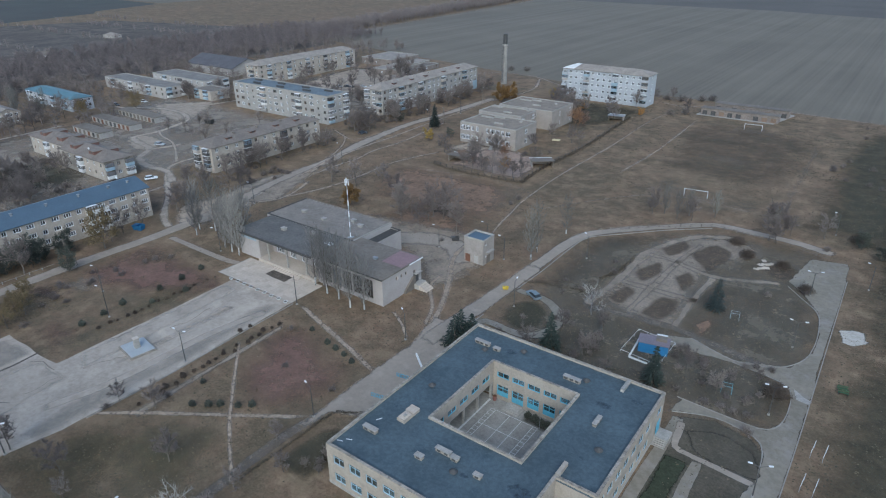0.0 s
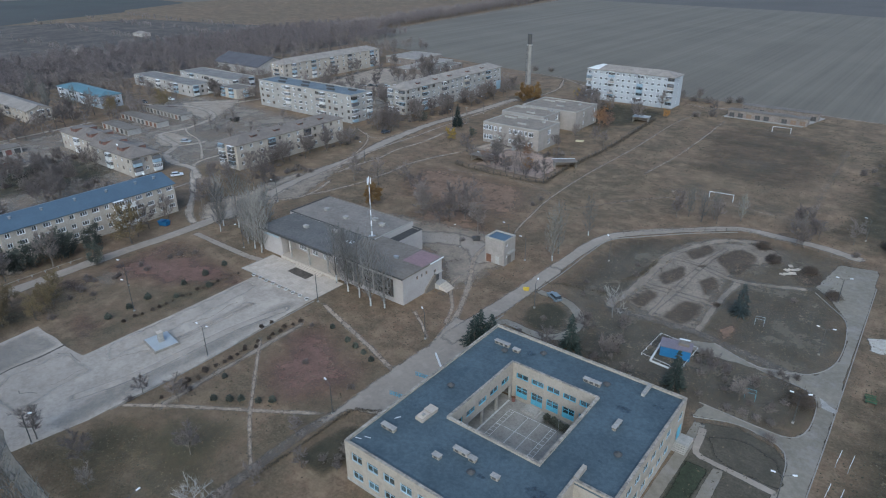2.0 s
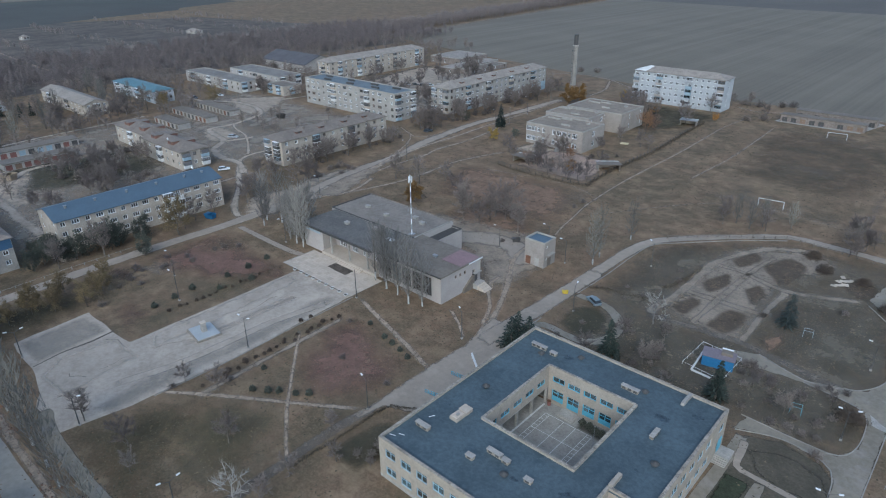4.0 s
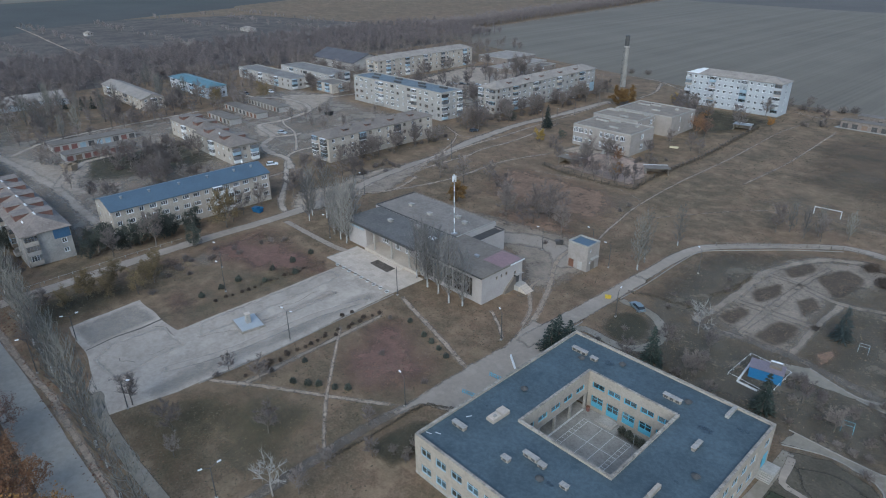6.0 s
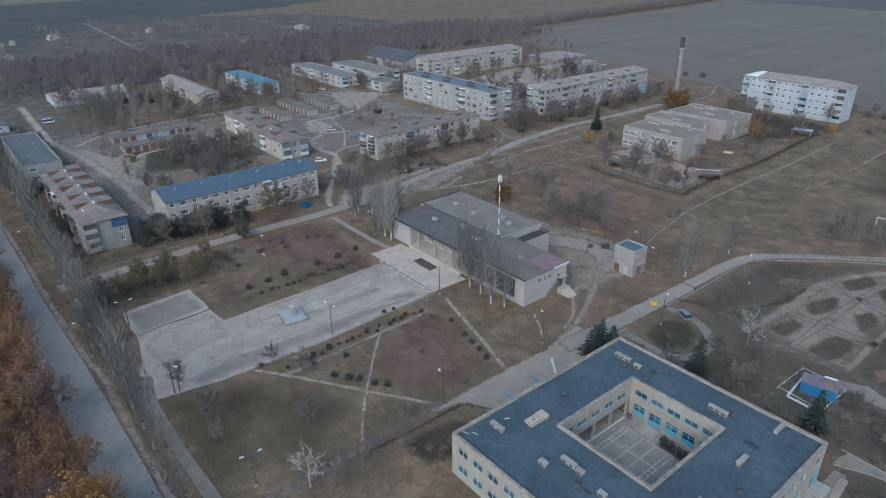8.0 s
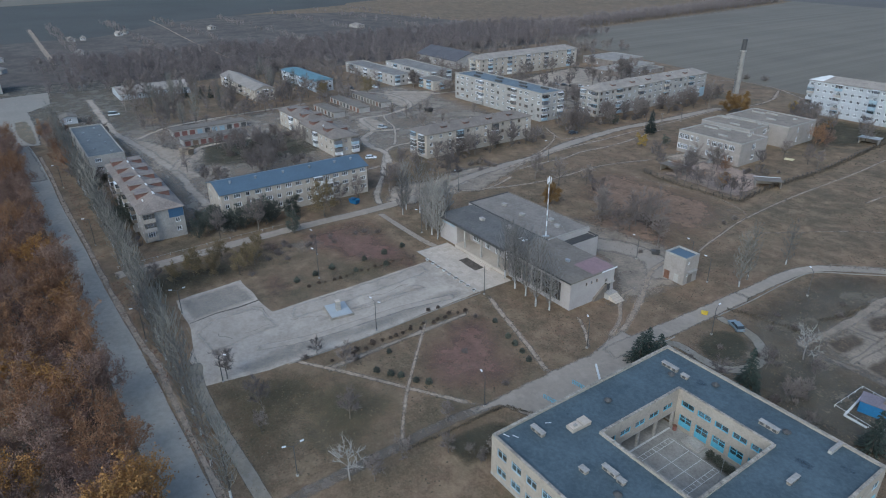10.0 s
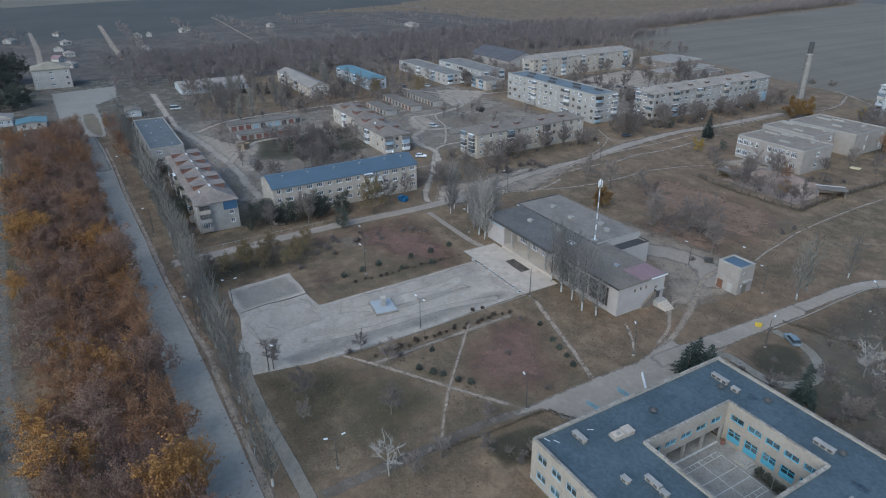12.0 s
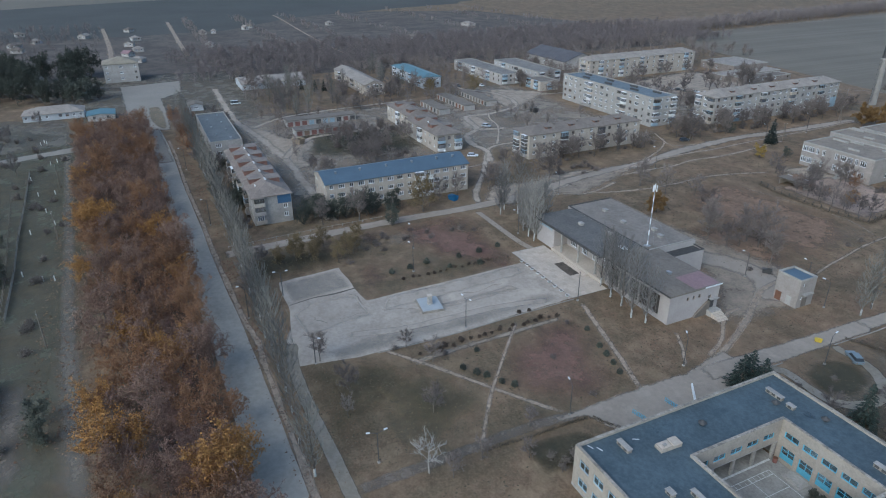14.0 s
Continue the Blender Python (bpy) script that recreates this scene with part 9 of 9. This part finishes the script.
skip_bin(-176.6, 86.2, 20, BLUE_PAINT, "blue steel waste container by the street")
skip_bin(-95, 134.4, 40, DARK_STEEL, "dark steel waste container behind the club", 0.7)
skip_bin(-68.4, 118, 30, YELLOW, "yellow steel bin beside the street", 0.45)
skip_bin(-270, 177, 10, DARK_STEEL, "dark steel waste container in the yard", 1.3)
skip_bin(-266, 56.5, 30, surface("tan_paint", (0.3, 0.24, 0.17), 0.8), "tan trailer parked in the lane", 1.6)

# village roofs in the distance
for i, (x, y, sx, sy, m_) in enumerate(((-768, -98, 12, 10, ROOF_FELT), (-675, -92, 14, 10, ROOF_FELT), (-700, -78, 10, 10, ROOF_SLATE), (-605, -92, 12, 9, ROOF_SLATE), (-640, -86, 10, 12, ROOF_FELT), (-520, -12, 12, 10, ROOF_FELT), (-540, 2, 10, 12, ROOF_SLATE), (-575, -4, 10, 9, ROOF_RED), (-600, 4, 10, 10, ROOF_SLATE), (-640, -2, 11, 10, ROOF_FELT), (-680, 4, 10, 10, ROOF_SLATE),
                                        (-720, -40, 12, 10, ROOF_SLATE), (-760, 0, 10, 10, ROOF_FELT), (-700, 66, 8, 7, ROOF_SLATE), (-702, 76, 6, 6, ROOF_SLATE), (-720, 110, 9, 7, ROOF_SLATE), (-735, 118, 8, 7, ROOF_FELT), (-560, 235, 22, 14, ROOF_FELT), (-640, 330, 20, 12, ROOF_SLATE), (-600, 60, 9, 8, ROOF_SLATE), (-720, 200, 9, 8, ROOF_SLATE))):
    sx, sy = 0.75 * sx, 0.75 * sy
    o = house("cottage", "distant village cottage with a pitched roof", x - sx / 2, x + sx / 2, y - sy / 2, y + sy / 2, 2.8, 1, WALL_GREY, {"E": "ww", "S": "w"}, "gable" if i % 2 else "hip", m_, 2.0, plinth=0.4, seed=80 + i, category="house", group="distant cottages")
    o.matrix_basis = pose(x, y, 0, 0, 0, (17, -28, 41, 8, -12)[i % 5])

# smaller plants
row(ORANGE, [(-132, 300)], 0.5)
row(DARKTREE, [(-262, 252), (-160, 222), (-196, 232), (-1, 193), (4, 188), (10, 200)], 0.75)
row(BUSH, [(-9, 110), (-10.5, 108), (-14, 106), (-17, 109), (-19.5, 110.5)], 0.8)
for i in range(9):
    BARE.put(i, -130 + 2.9 * i, 189.4 + 1.6 * (i % 3), 0.62, R8)
birch = bare_tree(777, 7.6, 2.6, "pale leafless birch in the park", limbs=8, subs=5, twigs=8)
birch.name = "birch_tree"
for c_, m_ in zip(birch.children, (BIRCHBARK, TWIG_BIRCH)):
    c_.data.materials[0] = m_
birch.matrix_basis = pose(-46.5, 119, 0)
birch2 = copy_thing(birch, pose(-70, 30, 0, 0, 0, 80))


SCRUB_WOOD = surface("grey_pickets", (0.3, 0.285, 0.26), 0.9, 0.25, 1.0, 6.0)


# beyond the track: posts, fences, poles, a shed
def boundary_post(x, y):
    o_ = thing("boundary_post", "short white-painted concrete post", "post", pose(x, y, 0), "posts in the rough grass")
    part("shaft", chamfer_box(-0.13, 0.13, -0.13, 0.13, 0, 1.5, 0.02), WHITEWASH, o_)


for x, y in ((-280, -37), (-283, -35), (-242, -38), (-242, -33), (-211, -31), (-206, -37), (-176, -36), (-171, -31), (-170, -28.4), (-313, -43), (-317, -42), (-315, -41), (-223.7, -34.3), (-262, -42)):
    boundary_post(x, y)


def garden_fence(x0, y0, x1, y1):
    """A low fence of pale pickets on two rails."""
    L = math.hypot(x1 - x0, y1 - y0)
    o_ = thing("garden_fence", "low weathered picket fence along the gardens", "fence", pose(x0, y0, 0, 0, 0, math.degrees(math.atan2(y1 - y0, x1 - x0))), "fences of the gardens")
    n = int(L / 2.5)
    for i in range(n + 1):
        part("post", boxes((L * i / n - 0.06, L * i / n + 0.06, -0.06, 0.06, 0, 1.35)), WOODEN, o_)
    for z in (0.35, 1.0):
        part("rail", boxes((0, L, 0.062, 0.1, z, z + 0.08)), WOODEN, o_)
    part("pickets", boxes(*((0.05 + 0.2 * k, 0.15 + 0.2 * k, 0.102, 0.125, 0.1, 1.3) for k in range(int(L / 0.2) - 1))), SCRUB_WOOD, o_)


for x0, y0, x1, y1 in ((-272, -43.4, -232, -41.2), (-231, -41.2, -205, -40), (-204, -40, -179, -38.2), (-178, -38.2, -152, -37.2)):
    garden_fence(x0, y0, x1, y1)


def power_pole(x, y, rot):
    o_ = thing("power_pole", "grey wooden power pole with a leaning strut", "power pole", pose(x, y, 0, 0, 0, rot))
    part("pole", tubes(((0, 0, 0), (0, 0, 8.2), 0.13, 0.1, 8)), WOODEN, o_)
    part("strut", tubes(((1.9, 0, 0), (0.12, 0, 7.2), 0.11, 0.09, 8)), WOODEN, o_)
    part("crossarm", boxes((-0.9, 0.9, -0.06, 0.06, 7.6, 7.74)), WOODEN, o_)
    for k in (-0.8, 0.0, 0.8):
        part("insulator", tubes(((k, 0, 7.742), (k, 0, 7.95), 0.05, 0.035, 6)), SNOWWHITE, o_)


for x, y, r in ((-138, -28, 10), (-136, -20, 20), (-200, -29.6, 0), (-250, -32, 0), (-168.5, 62, 90), (-167, 110, 90), (-176.5, 240, 90), (-187, 290, 90)):
    power_pole(x, y, r)
house("shed", "low shed with a pale sheet roof", -124, -112, -43, -36, 2.6, 1, WALL_GREY, {"E": "w", "N": "w-w"}, "gable", STEEL, 1.0, plinth=0.2, seed=120, category="shed", sill=0.9)
house("shed", "small dark garden shed", -222, -214, -56, -50, 2.6, 1, WOODEN, {"E": "w"}, "gable", ROOF_TEAL, 1.0, plinth=0.2, seed=121, category="shed", sill=0.9)
scatter(BUSH, -330, -90, -60, -28, 40, 1.4)
row(DARKTREE, [(-181, -42), (-176, -41), (-171, -40.6), (-110, -26.6), (-104, -26.4), (-190, -44)], 0.8)
scatter(DARKTREE, -240, -120, -60, -44, 9, 0.8)
scatter(BARE, -360, -200, -80, -45, 14, 0.6)


def dish(x, y, z, rot):
    """A small satellite dish on its bracket."""
    o_ = thing("satellite_dish", "small white satellite dish on a roof", "satellite dish", pose(x, y, z, 0, 0, rot), "roof dishes")
    bm = bmesh.new()
    rings = [[bm.verts.new((r * math.cos(k * math.pi / 6), -0.25 + 0.35 * r * r, r * math.sin(k * math.pi / 6) + 0.6)) for k in range(12)] for r in (0.1, 0.27, 0.42)]
    for a_, b_ in zip(rings, rings[1:]):
        for k in range(12):
            bm.faces.new((a_[k], a_[(k + 1) % 12], b_[(k + 1) % 12], b_[k]))
    bm.faces.new(rings[0])
    part("bowl", bm, SNOWWHITE, o_)
    part("mount", tubes(((0, 0, -0.3), (0, -0.2, 0.6), 0.03, 0.03, 6)), STEEL, o_)
    part("feed_arm", tubes(((0, -0.12, 0.25), (0, -0.6, 0.55), 0.02, 0.02, 5)), STEEL, o_)


for x, y, z, r in ((-206, 26.2, 10.5, 20), (-196, 25.6, 10.2, 20), (-189.5, 26.0, 10.0, 20), (-191.8, 90.5, 11.6, 20), (-241, 106.2, 9.0, 20)):
    dish(x, y, z, r)
# ---- tufts of dry grass and litter on the lawns ----
def tufts(name, label, x0, x1, y0, y1, n, mat, seed, size=0.3):
    rng = np.random.default_rng(seed)
    xy = np.stack([rng.uniform(x0, x1, n), rng.uniform(y0, y1, n)], 1)
    clump = np.array([noise.noise((x * 0.06, y * 0.06, seed)) + 0.5 * noise.noise((x * 0.25, y * 0.25, seed)) for x, y in xy])
    keep = (clump > rng.uniform(-0.35, 0.35, n)) & np.array([free(x, y, 0.3) for x, y in xy])
    for a_, b_, c_, d_ in ((-8, -0.5, 66, 183), (-26, -1, 116, 123), (-23, -1, 96, 102), (-340, -40, 2.5, 10.5), (-74, -65, 40, 190), (-174, -164, 12, 150), (-66, -4, 182, 190)):
        keep &= ~((xy[:, 0] > a_) & (xy[:, 0] < b_) & (xy[:, 1] > c_) & (xy[:, 1] < d_))
    xy = xy[keep]
    m = len(xy)
    v = np.zeros((m, 5, 3))
    a_ = rng.uniform(0, 6.28, m)
    s = size * rng.uniform(0.5, 1.5, m)
    for k in range(4):
        v[:, k, 0] = xy[:, 0] + s * np.cos(a_ + 1.57 * k) * (1.0 if k % 2 else 0.6)
        v[:, k, 1] = xy[:, 1] + s * np.sin(a_ + 1.57 * k) * (1.0 if k % 2 else 0.6)
        v[:, k, 2] = 0.02
    v[:, 4, :2] = xy + rng.uniform(-0.1, 0.1, (m, 2))
    v[:, 4, 2] = s * rng.uniform(0.25, 0.8, m) + 0.03
    base = np.arange(m)[:, None] * 5
    f = np.concatenate([base + np.array([[k, (k + 1) % 4, 4]]) for k in range(4)])
    me = bpy.data.meshes.new(name)
    me.from_pydata(v.reshape(-1, 3).tolist(), [], f.tolist())
    me.materials.append(mat)
    tagged(new(name, me), label, "grass", kind="stuff")


TUFT_DRY = leaf_material("dry_grass_tufts", [(0, (0.08, 0.064, 0.039)), (0.5, (0.125, 0.098, 0.063)), (1, (0.165, 0.13, 0.085))], 0.0)
TUFT_DARK = leaf_material("dark_weed_tufts", [(0, (0.05, 0.045, 0.028)), (0.6, (0.075, 0.064, 0.04)), (1, (0.105, 0.085, 0.054))], 0.0)
LITTER = leaf_material("fallen_leaves", [(0, (0.11, 0.062, 0.042)), (0.6, (0.155, 0.088, 0.056)), (1, (0.2, 0.12, 0.07))], 0.0)
tufts("grass_tufts", "dry pale grass tufts on the lawns", -170, 25, 14, 230, 34000, TUFT_DRY, 3, 0.17)
tufts("weed_tufts", "dark weeds on the lawns", -170, 25, 14, 230, 34000, TUFT_DARK, 5, 0.18)
tufts("fallen_leaves", "russet fallen leaves on the turf", -165, -72, 14, 90, 4500, LITTER, 9, 0.12)
tufts("fallen_leaves", "russet fallen leaves under the trees", -125, -85, 132, 160, 2000, LITTER, 10, 0.14)
tufts("fallen_leaves", "russet fallen leaves under the wood", -330, -60, -30, 14, 16000, LITTER, 11, 0.28)
tufts("grass_tufts", "dry grass on the far side of the pitch", -110, 60, 230, 350, 8000, TUFT_DARK, 13, 0.3)
